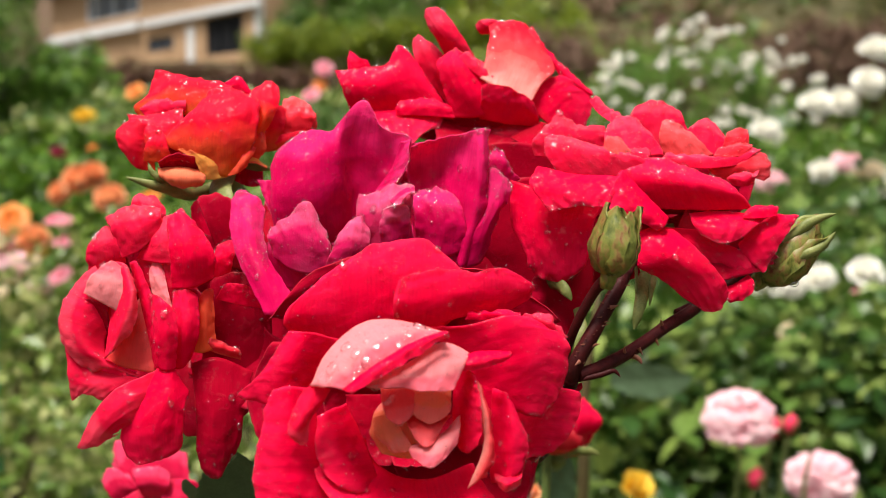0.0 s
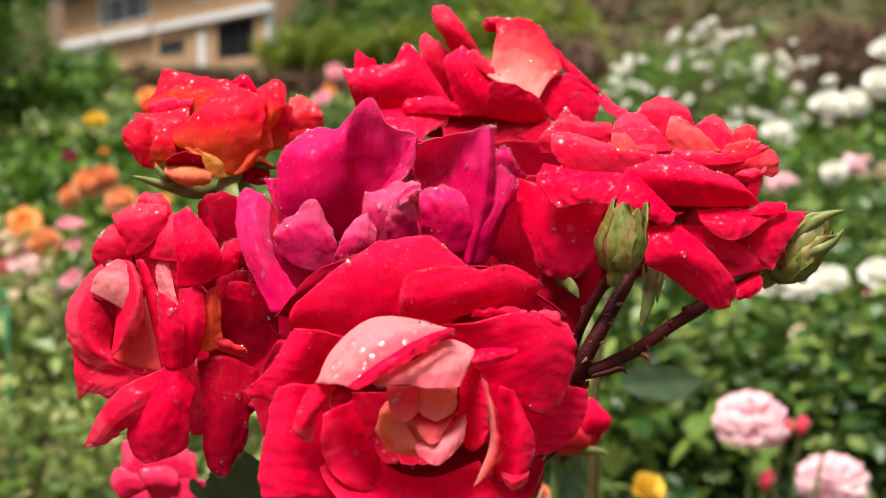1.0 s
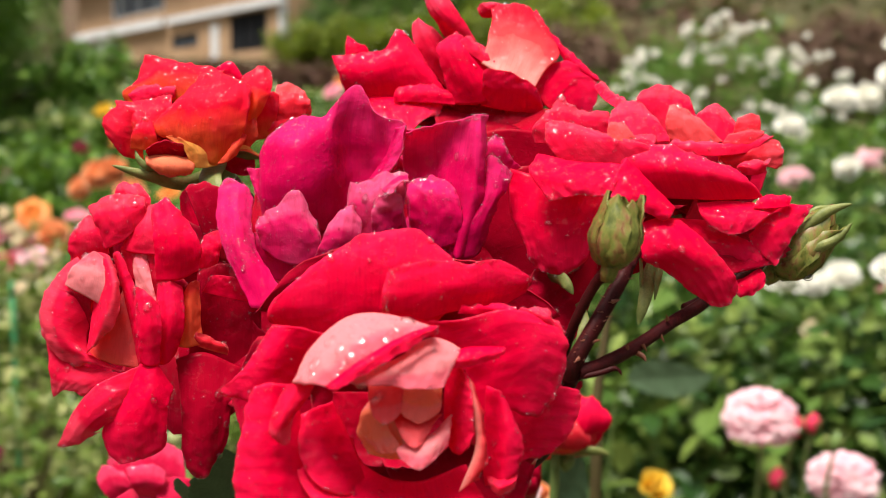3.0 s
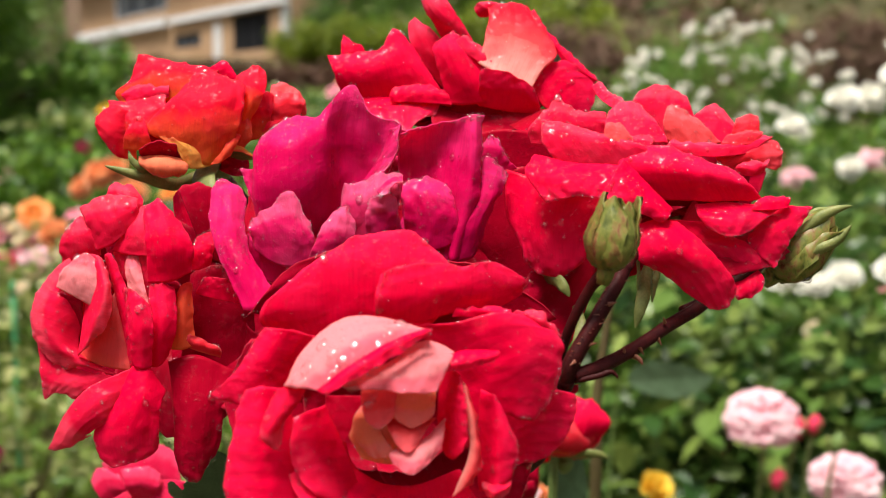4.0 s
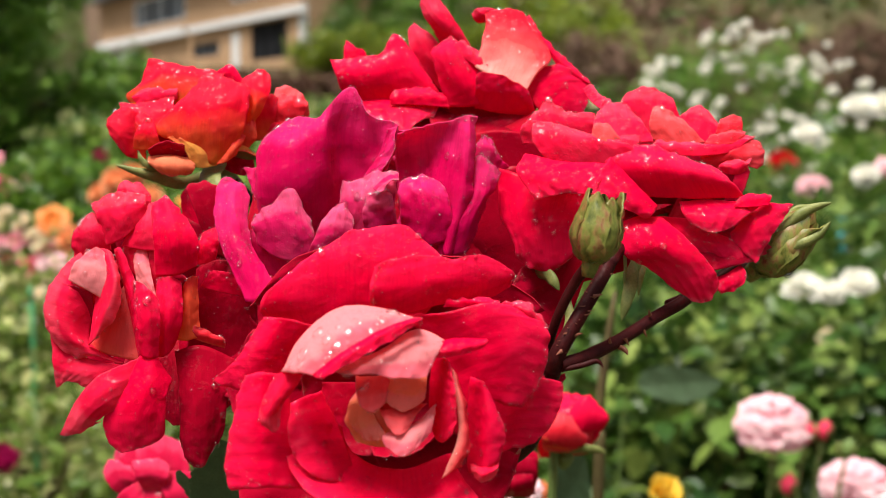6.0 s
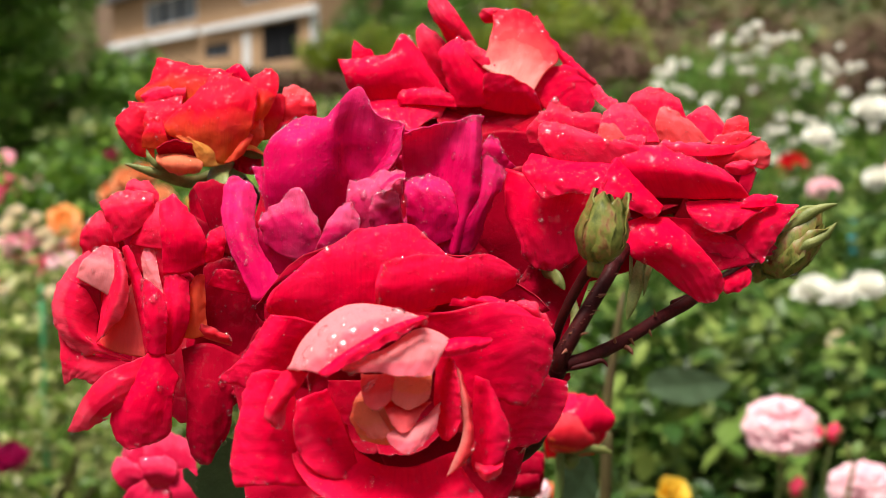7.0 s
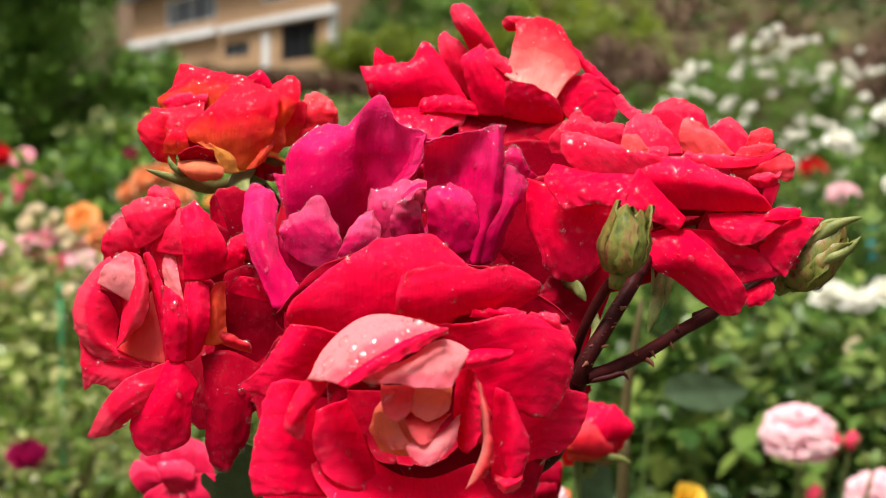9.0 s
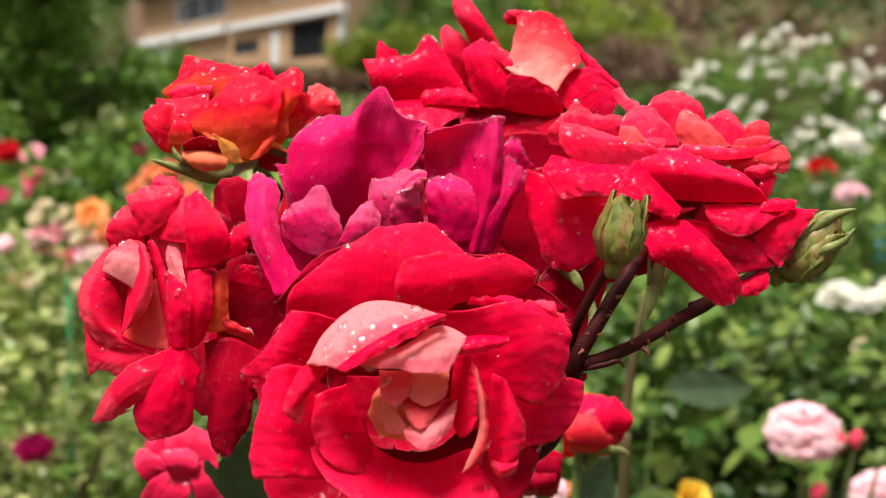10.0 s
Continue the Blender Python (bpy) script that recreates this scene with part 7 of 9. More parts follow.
sheet(rose_front, red, (((0.0091, 0.3625, 1.2304), (0.0083, 0.3623, 1.2164), (0.0097, 0.3593, 1.2049)), ((0.0127, 0.3567, 1.2308), (0.0128, 0.3549, 1.2183), (0.0128, 0.3542, 1.2043)), ((0.0154, 0.3513, 1.2303), (0.0172, 0.3478, 1.2185), (0.0172, 0.3482, 1.2091))), roll=0.4, v0=0.45)
sheet(rose_front, blush, (((0.0153, 0.3527, 1.2288), (0.0175, 0.3503, 1.2178), (0.0179, 0.3499, 1.2077), (0.0130, 0.3505, 1.1937)), ((0.0171, 0.3518, 1.2268), (0.0198, 0.3493, 1.2156), (0.0202, 0.3485, 1.2068), (0.0166, 0.3489, 1.1969)), ((0.0185, 0.3532, 1.2239), (0.0212, 0.3514, 1.2125), (0.0219, 0.3500, 1.2052), (0.0193, 0.3500, 1.1978))), roll=0.5, v0=0.1, corner=0.02)
sheet(rose_front, peach, (((-0.0145, 0.3570, 1.2032), (-0.0057, 0.3536, 1.2026), (0.0034, 0.3563, 1.2057)), ((-0.0184, 0.3613, 1.2089), (-0.0095, 0.3549, 1.2108), (0.0026, 0.3563, 1.2144)), ((-0.0146, 0.3677, 1.2193), (-0.0056, 0.3642, 1.2228), (0.0074, 0.3637, 1.2245))), roll=0.4, v0=0.1, bulge=2.0)
sheet(rose_front, salmon, (((-0.0151, 0.3605, 1.2236), (-0.0092, 0.3596, 1.2239), (-0.0036, 0.3592, 1.2240)), ((-0.0133, 0.3501, 1.2184), (-0.0090, 0.3489, 1.2193), (-0.0041, 0.3494, 1.2204)), ((-0.0122, 0.3476, 1.2169), (-0.0084, 0.3452, 1.2159), (-0.0044, 0.3467, 1.2175))), roll=0.4, v0=0.2)
sheet(rose_front, peach, (((-0.0054, 0.3617, 1.2252), (0.0014, 0.3622, 1.2251), (0.0078, 0.3615, 1.2236)), ((-0.0052, 0.3517, 1.2206), (0.0021, 0.3496, 1.2199), (0.0078, 0.3531, 1.2204)), ((-0.0057, 0.3488, 1.2186), (0.0014, 0.3455, 1.2162), (0.0075, 0.3501, 1.2181))), roll=0.4, v0=0.2)
sheet(rose_front, salmon, (((-0.0071, 0.3544, 1.2169), (0.0001, 0.3544, 1.2157), (0.0080, 0.3568, 1.2161)), ((-0.0052, 0.3466, 1.2143), (0.0006, 0.3455, 1.2139), (0.0049, 0.3488, 1.2139)), ((-0.0030, 0.3436, 1.2106), (0.0003, 0.3420, 1.2098), (0.0033, 0.3448, 1.2104))), roll=0.3, v0=0.2)
sheet(rose_front, pale, (((-0.0039, 0.3518, 1.2078), (0.0036, 0.3519, 1.2104), (0.0107, 0.3580, 1.2161)), ((-0.0052, 0.3461, 1.2072), (0.0029, 0.3435, 1.2081), (0.0105, 0.3500, 1.2131)), ((-0.0039, 0.3437, 1.2049), (0.0014, 0.3401, 1.2037), (0.0097, 0.3457, 1.2085))), roll=0.5, v0=0.2, bulge=1.2)
sheet(rose_front, rosy_lit, (((0.0299, 0.3715, 1.2447), (0.0368, 0.3703, 1.2423), (0.0448, 0.3709, 1.2360)), ((0.0316, 0.3712, 1.2460), (0.0389, 0.3696, 1.2442), (0.0456, 0.3701, 1.2380)), ((0.0343, 0.3733, 1.2462), (0.0408, 0.3730, 1.2453), (0.0469, 0.3728, 1.2389))), roll=0.4, v0=0.4, ruffle=0.14)
sheet(rose_front, red, (((0.0123, 0.3720, 1.2445), (0.0211, 0.3708, 1.2444), (0.0308, 0.3713, 1.2437)), ((0.0132, 0.3718, 1.2463), (0.0214, 0.3702, 1.2466), (0.0307, 0.3706, 1.2456)), ((0.0144, 0.3733, 1.2473), (0.0220, 0.3728, 1.2474), (0.0303, 0.3733, 1.2465))), roll=0.4, v0=0.4, ruffle=0.14)
sheet(rose_front, pinky, (((0.0217, 0.3552, 1.1975), (0.0256, 0.3539, 1.1966), (0.0307, 0.3565, 1.1979)), ((0.0222, 0.3529, 1.1957), (0.0260, 0.3516, 1.1949), (0.0306, 0.3542, 1.1965)), ((0.0234, 0.3535, 1.1929), (0.0264, 0.3529, 1.1924), (0.0304, 0.3550, 1.1946))), roll=0.4, v0=0.4)
# dark sheet painted as the shaded hollow left of the heart
sheet(rose_front, crimson_shade, (((-0.0271, 0.3690, 1.2197), (-0.0216, 0.3675, 1.2201), (-0.0137, 0.3670, 1.2203)), ((-0.0270, 0.3677, 1.2129), (-0.0214, 0.3655, 1.2126), (-0.0139, 0.3650, 1.2128)), ((-0.0241, 0.3653, 1.2073), (-0.0194, 0.3629, 1.2062), (-0.0141, 0.3619, 1.2057))), roll=0.3)
sheet(rose_front, peach, (((-0.0180, 0.3611, 1.2143), (-0.0143, 0.3586, 1.2154), (-0.0103, 0.3556, 1.2153)), ((-0.0158, 0.3561, 1.2090), (-0.0115, 0.3520, 1.2099), (-0.0064, 0.3497, 1.2109)), ((-0.0115, 0.3521, 1.2054), (-0.0084, 0.3488, 1.2057), (-0.0036, 0.3466, 1.2071))), roll=0.3, v0=0.3)

# inner petals of each rose; except in the plum one, dark crimson paints their shade
petal(rose_front, crimson_shade, (-0.0104, 0.4122, 1.2093), (0.0119, 0.4001, 1.2279), (0.0154, 0.3995, 1.2116), (0.0108, 0.3968, 1.1957), (0.0273, 0.3939, 1.2306), (0.0333, 0.3921, 1.2126), (0.0260, 0.3903, 1.1952), curl=-0.15)
petal(rose_front, crimson_shade, (-0.0104, 0.4122, 1.2093), (0.0160, 0.3977, 1.2046), (0.0042, 0.3975, 1.1922), (-0.0122, 0.3959, 1.1868), (0.0261, 0.3914, 1.1946), (0.0142, 0.3898, 1.1795), (-0.0049, 0.3894, 1.1751), curl=-0.15)
petal(rose_front, crimson_shade, (-0.0104, 0.4122, 1.2093), (0.0001, 0.3961, 1.1887), (-0.0173, 0.3971, 1.1891), (-0.0322, 0.3970, 1.1978), (-0.0023, 0.3892, 1.1754), (-0.0220, 0.3891, 1.1745), (-0.0380, 0.3902, 1.1856), curl=-0.15)
petal(rose_front, crimson_shade, (-0.0104, 0.4122, 1.2093), (-0.0180, 0.3960, 1.1880), (-0.0309, 0.3981, 1.1988), (-0.0369, 0.3987, 1.2147), (-0.0292, 0.3869, 1.1805), (-0.0451, 0.3881, 1.1917), (-0.0499, 0.3899, 1.2098), curl=-0.15)
petal(rose_front, crimson_shade, (-0.0104, 0.4122, 1.2093), (-0.0367, 0.3982, 1.2101), (-0.0312, 0.4008, 1.2255), (-0.0184, 0.4010, 1.2370), (-0.0500, 0.3919, 1.2184), (-0.0455, 0.3938, 1.2366), (-0.0299, 0.3949, 1.2479), curl=-0.15)
petal(rose_front, crimson_shade, (-0.0104, 0.4122, 1.2093), (-0.0289, 0.4003, 1.2308), (-0.0126, 0.4019, 1.2363), (0.0046, 0.4008, 1.2343), (-0.0316, 0.3917, 1.2472), (-0.0141, 0.3925, 1.2552), (0.0050, 0.3921, 1.2510), curl=-0.15)
petal(rose_front, crimson_shade, (-0.0104, 0.4122, 1.2093), (-0.0101, 0.4011, 1.2383), (0.0057, 0.4015, 1.2315), (0.0164, 0.3992, 1.2186), (-0.0019, 0.3931, 1.2526), (0.0167, 0.3925, 1.2468), (0.0272, 0.3909, 1.2311), curl=-0.15)
petal(rose_front, crimson_shade, (-0.0104, 0.4122, 1.2093), (0.0073, 0.3969, 1.2167), (0.0049, 0.3968, 1.2058), (-0.0023, 0.3950, 1.1978), (0.0170, 0.3892, 1.2150), (0.0154, 0.3879, 1.2031), (0.0064, 0.3871, 1.1946), curl=-0.15)
petal(rose_front, crimson_shade, (-0.0104, 0.4122, 1.2093), (0.0055, 0.3957, 1.2047), (-0.0037, 0.3960, 1.1982), (-0.0149, 0.3949, 1.1970), (0.0103, 0.3854, 1.1987), (0.0007, 0.3845, 1.1907), (-0.0118, 0.3845, 1.1903), curl=-0.15)
petal(rose_front, crimson_shade, (-0.0104, 0.4122, 1.2093), (-0.0085, 0.3948, 1.1962), (-0.0192, 0.3962, 1.1999), (-0.0266, 0.3960, 1.2082), (-0.0130, 0.3886, 1.1892), (-0.0253, 0.3889, 1.1923), (-0.0329, 0.3899, 1.2022), curl=-0.15)
petal(rose_front, crimson_shade, (-0.0104, 0.4122, 1.2093), (-0.0242, 0.3956, 1.2036), (-0.0263, 0.3976, 1.2139), (-0.0226, 0.3977, 1.2244), (-0.0336, 0.3857, 1.2057), (-0.0370, 0.3869, 1.2174), (-0.0317, 0.3880, 1.2283), curl=-0.15)
petal(rose_front, crimson_shade, (-0.0104, 0.4122, 1.2093), (-0.0264, 0.3970, 1.2182), (-0.0189, 0.3988, 1.2258), (-0.0082, 0.3982, 1.2296), (-0.0323, 0.3877, 1.2276), (-0.0247, 0.3888, 1.2373), (-0.0124, 0.3891, 1.2401), curl=-0.15)
petal(rose_front, crimson_shade, (-0.0104, 0.4122, 1.2093), (-0.0168, 0.3981, 1.2284), (-0.0056, 0.3991, 1.2280), (0.0043, 0.3976, 1.2230), (-0.0149, 0.3890, 1.2397), (-0.0024, 0.3891, 1.2407), (0.0080, 0.3885, 1.2341), curl=-0.15)
petal(rose_front, crimson_shade, (-0.0104, 0.4122, 1.2093), (-0.0046, 0.3982, 1.2290), (0.0039, 0.3985, 1.2216), (0.0077, 0.3965, 1.2119), (0.0031, 0.3931, 1.2364), (0.0134, 0.3924, 1.2294), (0.0168, 0.3912, 1.2176), curl=-0.15)
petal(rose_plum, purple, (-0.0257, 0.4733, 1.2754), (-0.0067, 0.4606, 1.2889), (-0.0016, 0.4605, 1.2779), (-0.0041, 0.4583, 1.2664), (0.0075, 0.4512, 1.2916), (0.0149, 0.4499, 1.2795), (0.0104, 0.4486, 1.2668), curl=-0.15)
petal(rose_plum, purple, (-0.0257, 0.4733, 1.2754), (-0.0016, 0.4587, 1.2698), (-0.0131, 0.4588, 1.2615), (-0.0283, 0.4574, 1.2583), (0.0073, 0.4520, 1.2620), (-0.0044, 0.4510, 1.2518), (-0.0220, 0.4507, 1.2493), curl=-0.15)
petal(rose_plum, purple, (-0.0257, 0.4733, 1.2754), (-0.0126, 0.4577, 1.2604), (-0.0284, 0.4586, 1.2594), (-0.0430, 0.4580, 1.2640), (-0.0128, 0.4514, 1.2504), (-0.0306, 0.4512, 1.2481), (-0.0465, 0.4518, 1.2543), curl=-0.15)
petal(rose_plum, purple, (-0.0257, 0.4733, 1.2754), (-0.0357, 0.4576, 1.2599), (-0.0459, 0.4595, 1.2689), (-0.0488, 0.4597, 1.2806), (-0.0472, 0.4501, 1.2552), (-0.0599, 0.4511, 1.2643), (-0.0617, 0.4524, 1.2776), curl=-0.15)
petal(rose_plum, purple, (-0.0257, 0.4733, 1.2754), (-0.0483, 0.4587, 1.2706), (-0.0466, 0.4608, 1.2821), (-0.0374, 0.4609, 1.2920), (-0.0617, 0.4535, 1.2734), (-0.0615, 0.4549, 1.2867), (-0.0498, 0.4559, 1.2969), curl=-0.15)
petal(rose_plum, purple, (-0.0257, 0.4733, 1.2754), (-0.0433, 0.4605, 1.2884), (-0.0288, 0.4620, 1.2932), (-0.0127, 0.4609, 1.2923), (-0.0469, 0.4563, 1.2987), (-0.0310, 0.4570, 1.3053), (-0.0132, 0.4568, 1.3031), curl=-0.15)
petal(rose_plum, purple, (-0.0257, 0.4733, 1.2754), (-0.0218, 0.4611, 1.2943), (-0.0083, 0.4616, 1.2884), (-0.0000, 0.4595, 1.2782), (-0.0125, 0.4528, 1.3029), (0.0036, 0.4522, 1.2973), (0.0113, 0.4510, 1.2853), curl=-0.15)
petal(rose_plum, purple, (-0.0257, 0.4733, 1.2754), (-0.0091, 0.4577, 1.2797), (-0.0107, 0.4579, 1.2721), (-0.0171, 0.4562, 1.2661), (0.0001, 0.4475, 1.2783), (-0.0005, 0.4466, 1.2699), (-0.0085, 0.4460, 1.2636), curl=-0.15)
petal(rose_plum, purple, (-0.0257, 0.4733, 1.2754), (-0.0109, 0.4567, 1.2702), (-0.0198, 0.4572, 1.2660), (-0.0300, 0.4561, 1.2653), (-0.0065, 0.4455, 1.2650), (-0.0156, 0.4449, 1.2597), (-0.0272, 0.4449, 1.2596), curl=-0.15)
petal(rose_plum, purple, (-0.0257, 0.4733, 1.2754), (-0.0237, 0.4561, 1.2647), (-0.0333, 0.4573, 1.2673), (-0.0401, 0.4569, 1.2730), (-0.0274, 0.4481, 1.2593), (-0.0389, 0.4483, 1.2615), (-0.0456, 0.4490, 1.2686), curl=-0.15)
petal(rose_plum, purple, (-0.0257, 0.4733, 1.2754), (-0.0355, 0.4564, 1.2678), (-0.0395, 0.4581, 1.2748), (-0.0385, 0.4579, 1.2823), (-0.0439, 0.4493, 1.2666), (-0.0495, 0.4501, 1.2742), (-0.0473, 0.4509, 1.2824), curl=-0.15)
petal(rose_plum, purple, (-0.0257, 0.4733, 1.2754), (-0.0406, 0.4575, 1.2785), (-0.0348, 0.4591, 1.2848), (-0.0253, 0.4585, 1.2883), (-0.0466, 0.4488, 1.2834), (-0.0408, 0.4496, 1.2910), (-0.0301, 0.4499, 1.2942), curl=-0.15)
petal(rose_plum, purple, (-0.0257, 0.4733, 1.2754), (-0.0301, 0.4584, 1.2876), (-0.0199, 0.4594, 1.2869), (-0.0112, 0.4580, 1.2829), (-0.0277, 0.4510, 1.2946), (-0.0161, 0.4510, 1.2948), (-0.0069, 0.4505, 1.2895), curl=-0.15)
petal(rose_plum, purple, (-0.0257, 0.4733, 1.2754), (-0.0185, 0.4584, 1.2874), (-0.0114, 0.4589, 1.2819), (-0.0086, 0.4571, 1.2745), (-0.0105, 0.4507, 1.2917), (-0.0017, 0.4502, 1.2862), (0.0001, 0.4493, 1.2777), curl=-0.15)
petal(rose_open, crimson_shade, (-0.1131, 0.4736, 1.2213), (-0.0942, 0.4593, 1.2382), (-0.0920, 0.4587, 1.2226), (-0.0955, 0.4562, 1.2079), (-0.0809, 0.4468, 1.2408), (-0.0770, 0.4451, 1.2242), (-0.0823, 0.4435, 1.2081), curl=-0.15)
petal(rose_open, crimson_shade, (-0.1131, 0.4736, 1.2213), (-0.0918, 0.4570, 1.2155), (-0.1005, 0.4568, 1.2044), (-0.1116, 0.4554, 1.2002), (-0.0827, 0.4431, 1.2071), (-0.0912, 0.4418, 1.1936), (-0.1042, 0.4414, 1.1905), curl=-0.15)
petal(rose_open, crimson_shade, (-0.1131, 0.4736, 1.2213), (-0.1024, 0.4555, 1.2017), (-0.1144, 0.4566, 1.2023), (-0.1243, 0.4564, 1.2105), (-0.1023, 0.4463, 1.1897), (-0.1157, 0.4462, 1.1887), (-0.1264, 0.4473, 1.1993), curl=-0.15)
petal(rose_open, crimson_shade, (-0.1131, 0.4736, 1.2213), (-0.1146, 0.4554, 1.2009), (-0.1237, 0.4575, 1.2113), (-0.1276, 0.4580, 1.2259), (-0.1203, 0.4463, 1.1938), (-0.1313, 0.4474, 1.2041), (-0.1345, 0.4491, 1.2210), curl=-0.15)
petal(rose_open, crimson_shade, (-0.1131, 0.4736, 1.2213), (-0.1269, 0.4571, 1.2177), (-0.1254, 0.4597, 1.2329), (-0.1180, 0.4600, 1.2455), (-0.1344, 0.4481, 1.2235), (-0.1335, 0.4499, 1.2410), (-0.1245, 0.4513, 1.2539), curl=-0.15)
petal(rose_open, crimson_shade, (-0.1131, 0.4736, 1.2213), (-0.1251, 0.4590, 1.2363), (-0.1157, 0.4609, 1.2451), (-0.1037, 0.4602, 1.2474), (-0.1265, 0.4477, 1.2505), (-0.1166, 0.4489, 1.2619), (-0.1034, 0.4490, 1.2624), curl=-0.15)
petal(rose_open, crimson_shade, (-0.1131, 0.4736, 1.2213), (-0.1111, 0.4603, 1.2483), (-0.1000, 0.4608, 1.2431), (-0.0916, 0.4586, 1.2318), (-0.1045, 0.4543, 1.2618), (-0.0915, 0.4540, 1.2578), (-0.0833, 0.4525, 1.2438), curl=-0.15)
petal(rose_open, crimson_shade, (-0.1131, 0.4736, 1.2213), (-0.0972, 0.4564, 1.2293), (-0.0983, 0.4563, 1.2191), (-0.1024, 0.4545, 1.2110), (-0.0887, 0.4478, 1.2287), (-0.0887, 0.4466, 1.2173), (-0.0943, 0.4457, 1.2085), curl=-0.15)
petal(rose_open, crimson_shade, (-0.1131, 0.4736, 1.2213), (-0.1003, 0.4547, 1.2133), (-0.1077, 0.4553, 1.2097), (-0.1150, 0.4545, 1.2112), (-0.0970, 0.4466, 1.2058), (-0.1049, 0.4461, 1.2010), (-0.1133, 0.4464, 1.2037), curl=-0.15)
petal(rose_open, crimson_shade, (-0.1131, 0.4736, 1.2213), (-0.1081, 0.4542, 1.2087), (-0.1155, 0.4556, 1.2124), (-0.1201, 0.4554, 1.2203), (-0.1085, 0.4427, 1.2032), (-0.1169, 0.4430, 1.2063), (-0.1218, 0.4439, 1.2157), curl=-0.15)
petal(rose_open, crimson_shade, (-0.1131, 0.4736, 1.2213), (-0.1180, 0.4548, 1.2146), (-0.1202, 0.4568, 1.2243), (-0.1179, 0.4568, 1.2343), (-0.1226, 0.4465, 1.2154), (-0.1255, 0.4476, 1.2261), (-0.1226, 0.4487, 1.2369), curl=-0.15)
petal(rose_open, crimson_shade, (-0.1131, 0.4736, 1.2213), (-0.1206, 0.4560, 1.2261), (-0.1170, 0.4579, 1.2346), (-0.1101, 0.4574, 1.2401), (-0.1237, 0.4481, 1.2331), (-0.1201, 0.4492, 1.2435), (-0.1122, 0.4497, 1.2484), curl=-0.15)
petal(rose_open, crimson_shade, (-0.1131, 0.4736, 1.2213), (-0.1128, 0.4573, 1.2391), (-0.1055, 0.4583, 1.2383), (-0.0988, 0.4567, 1.2332), (-0.1097, 0.4505, 1.2493), (-0.1009, 0.4506, 1.2497), (-0.0941, 0.4499, 1.2428), curl=-0.15)
petal(rose_open, crimson_shade, (-0.1131, 0.4736, 1.2213), (-0.1050, 0.4574, 1.2396), (-0.0995, 0.4577, 1.2326), (-0.0967, 0.4557, 1.2232), (-0.0981, 0.4508, 1.2465), (-0.0910, 0.4501, 1.2398), (-0.0890, 0.4489, 1.2285), curl=-0.15)
petal(rose_flame, crimson_shade, (-0.0968, 0.4942, 1.3045), (-0.0841, 0.4848, 1.3108), (-0.0809, 0.4853, 1.3056), (-0.0819, 0.4837, 1.3001), (-0.0747, 0.4800, 1.3122), (-0.0699, 0.4794, 1.3063), (-0.0722, 0.4787, 1.3002), curl=-0.15)
petal(rose_flame, crimson_shade, (-0.0968, 0.4942, 1.3045), (-0.0800, 0.4840, 1.3025), (-0.0865, 0.4845, 1.2979), (-0.0951, 0.4833, 1.2957), (-0.0738, 0.4821, 1.2987), (-0.0800, 0.4815, 1.2932), (-0.0905, 0.4813, 1.2913), curl=-0.15)
petal(rose_flame, crimson_shade, (-0.0968, 0.4942, 1.3045), (-0.0875, 0.4834, 1.2967), (-0.0973, 0.4843, 1.2964), (-0.1059, 0.4835, 1.2988), (-0.0876, 0.4814, 1.2917), (-0.0986, 0.4812, 1.2905), (-0.1082, 0.4815, 1.2938), curl=-0.15)
petal(rose_flame, crimson_shade, (-0.0968, 0.4942, 1.3045), (-0.1014, 0.4833, 1.2967), (-0.1076, 0.4848, 1.3009), (-0.1093, 0.4843, 1.3067), (-0.1076, 0.4779, 1.2939), (-0.1154, 0.4784, 1.2986), (-0.1164, 0.4790, 1.3050), curl=-0.15)
petal(rose_flame, crimson_shade, (-0.0968, 0.4942, 1.3045), (-0.1091, 0.4839, 1.3021), (-0.1079, 0.4855, 1.3076), (-0.1019, 0.4849, 1.3122), (-0.1162, 0.4781, 1.3036), (-0.1155, 0.4787, 1.3099), (-0.1082, 0.4792, 1.3147), curl=-0.15)
petal(rose_flame, crimson_shade, (-0.0968, 0.4942, 1.3045), (-0.1076, 0.4846, 1.3091), (-0.0997, 0.4860, 1.3124), (-0.0899, 0.4850, 1.3129), (-0.1100, 0.4789, 1.3137), (-0.1017, 0.4794, 1.3178), (-0.0906, 0.4794, 1.3178), curl=-0.15)
petal(rose_flame, crimson_shade, (-0.0968, 0.4942, 1.3045), (-0.0937, 0.4851, 1.3134), (-0.0855, 0.4858, 1.3108), (-0.0798, 0.4843, 1.3060), (-0.0885, 0.4845, 1.3177), (-0.0785, 0.4843, 1.3153), (-0.0729, 0.4837, 1.3096), curl=-0.15)
petal(rose_flame, crimson_shade, (-0.0968, 0.4942, 1.3045), (-0.0849, 0.4824, 1.3065), (-0.0858, 0.4830, 1.3027), (-0.0892, 0.4817, 1.2996), (-0.0783, 0.4756, 1.3058), (-0.0782, 0.4751, 1.3016), (-0.0827, 0.4748, 1.2983), curl=-0.15)
petal(rose_flame, crimson_shade, (-0.0968, 0.4942, 1.3045), (-0.0876, 0.4817, 1.3003), (-0.0937, 0.4826, 1.2991), (-0.0997, 0.4817, 1.2998), (-0.0856, 0.4776, 1.2971), (-0.0923, 0.4774, 1.2954), (-0.0991, 0.4775, 1.2965), curl=-0.15)
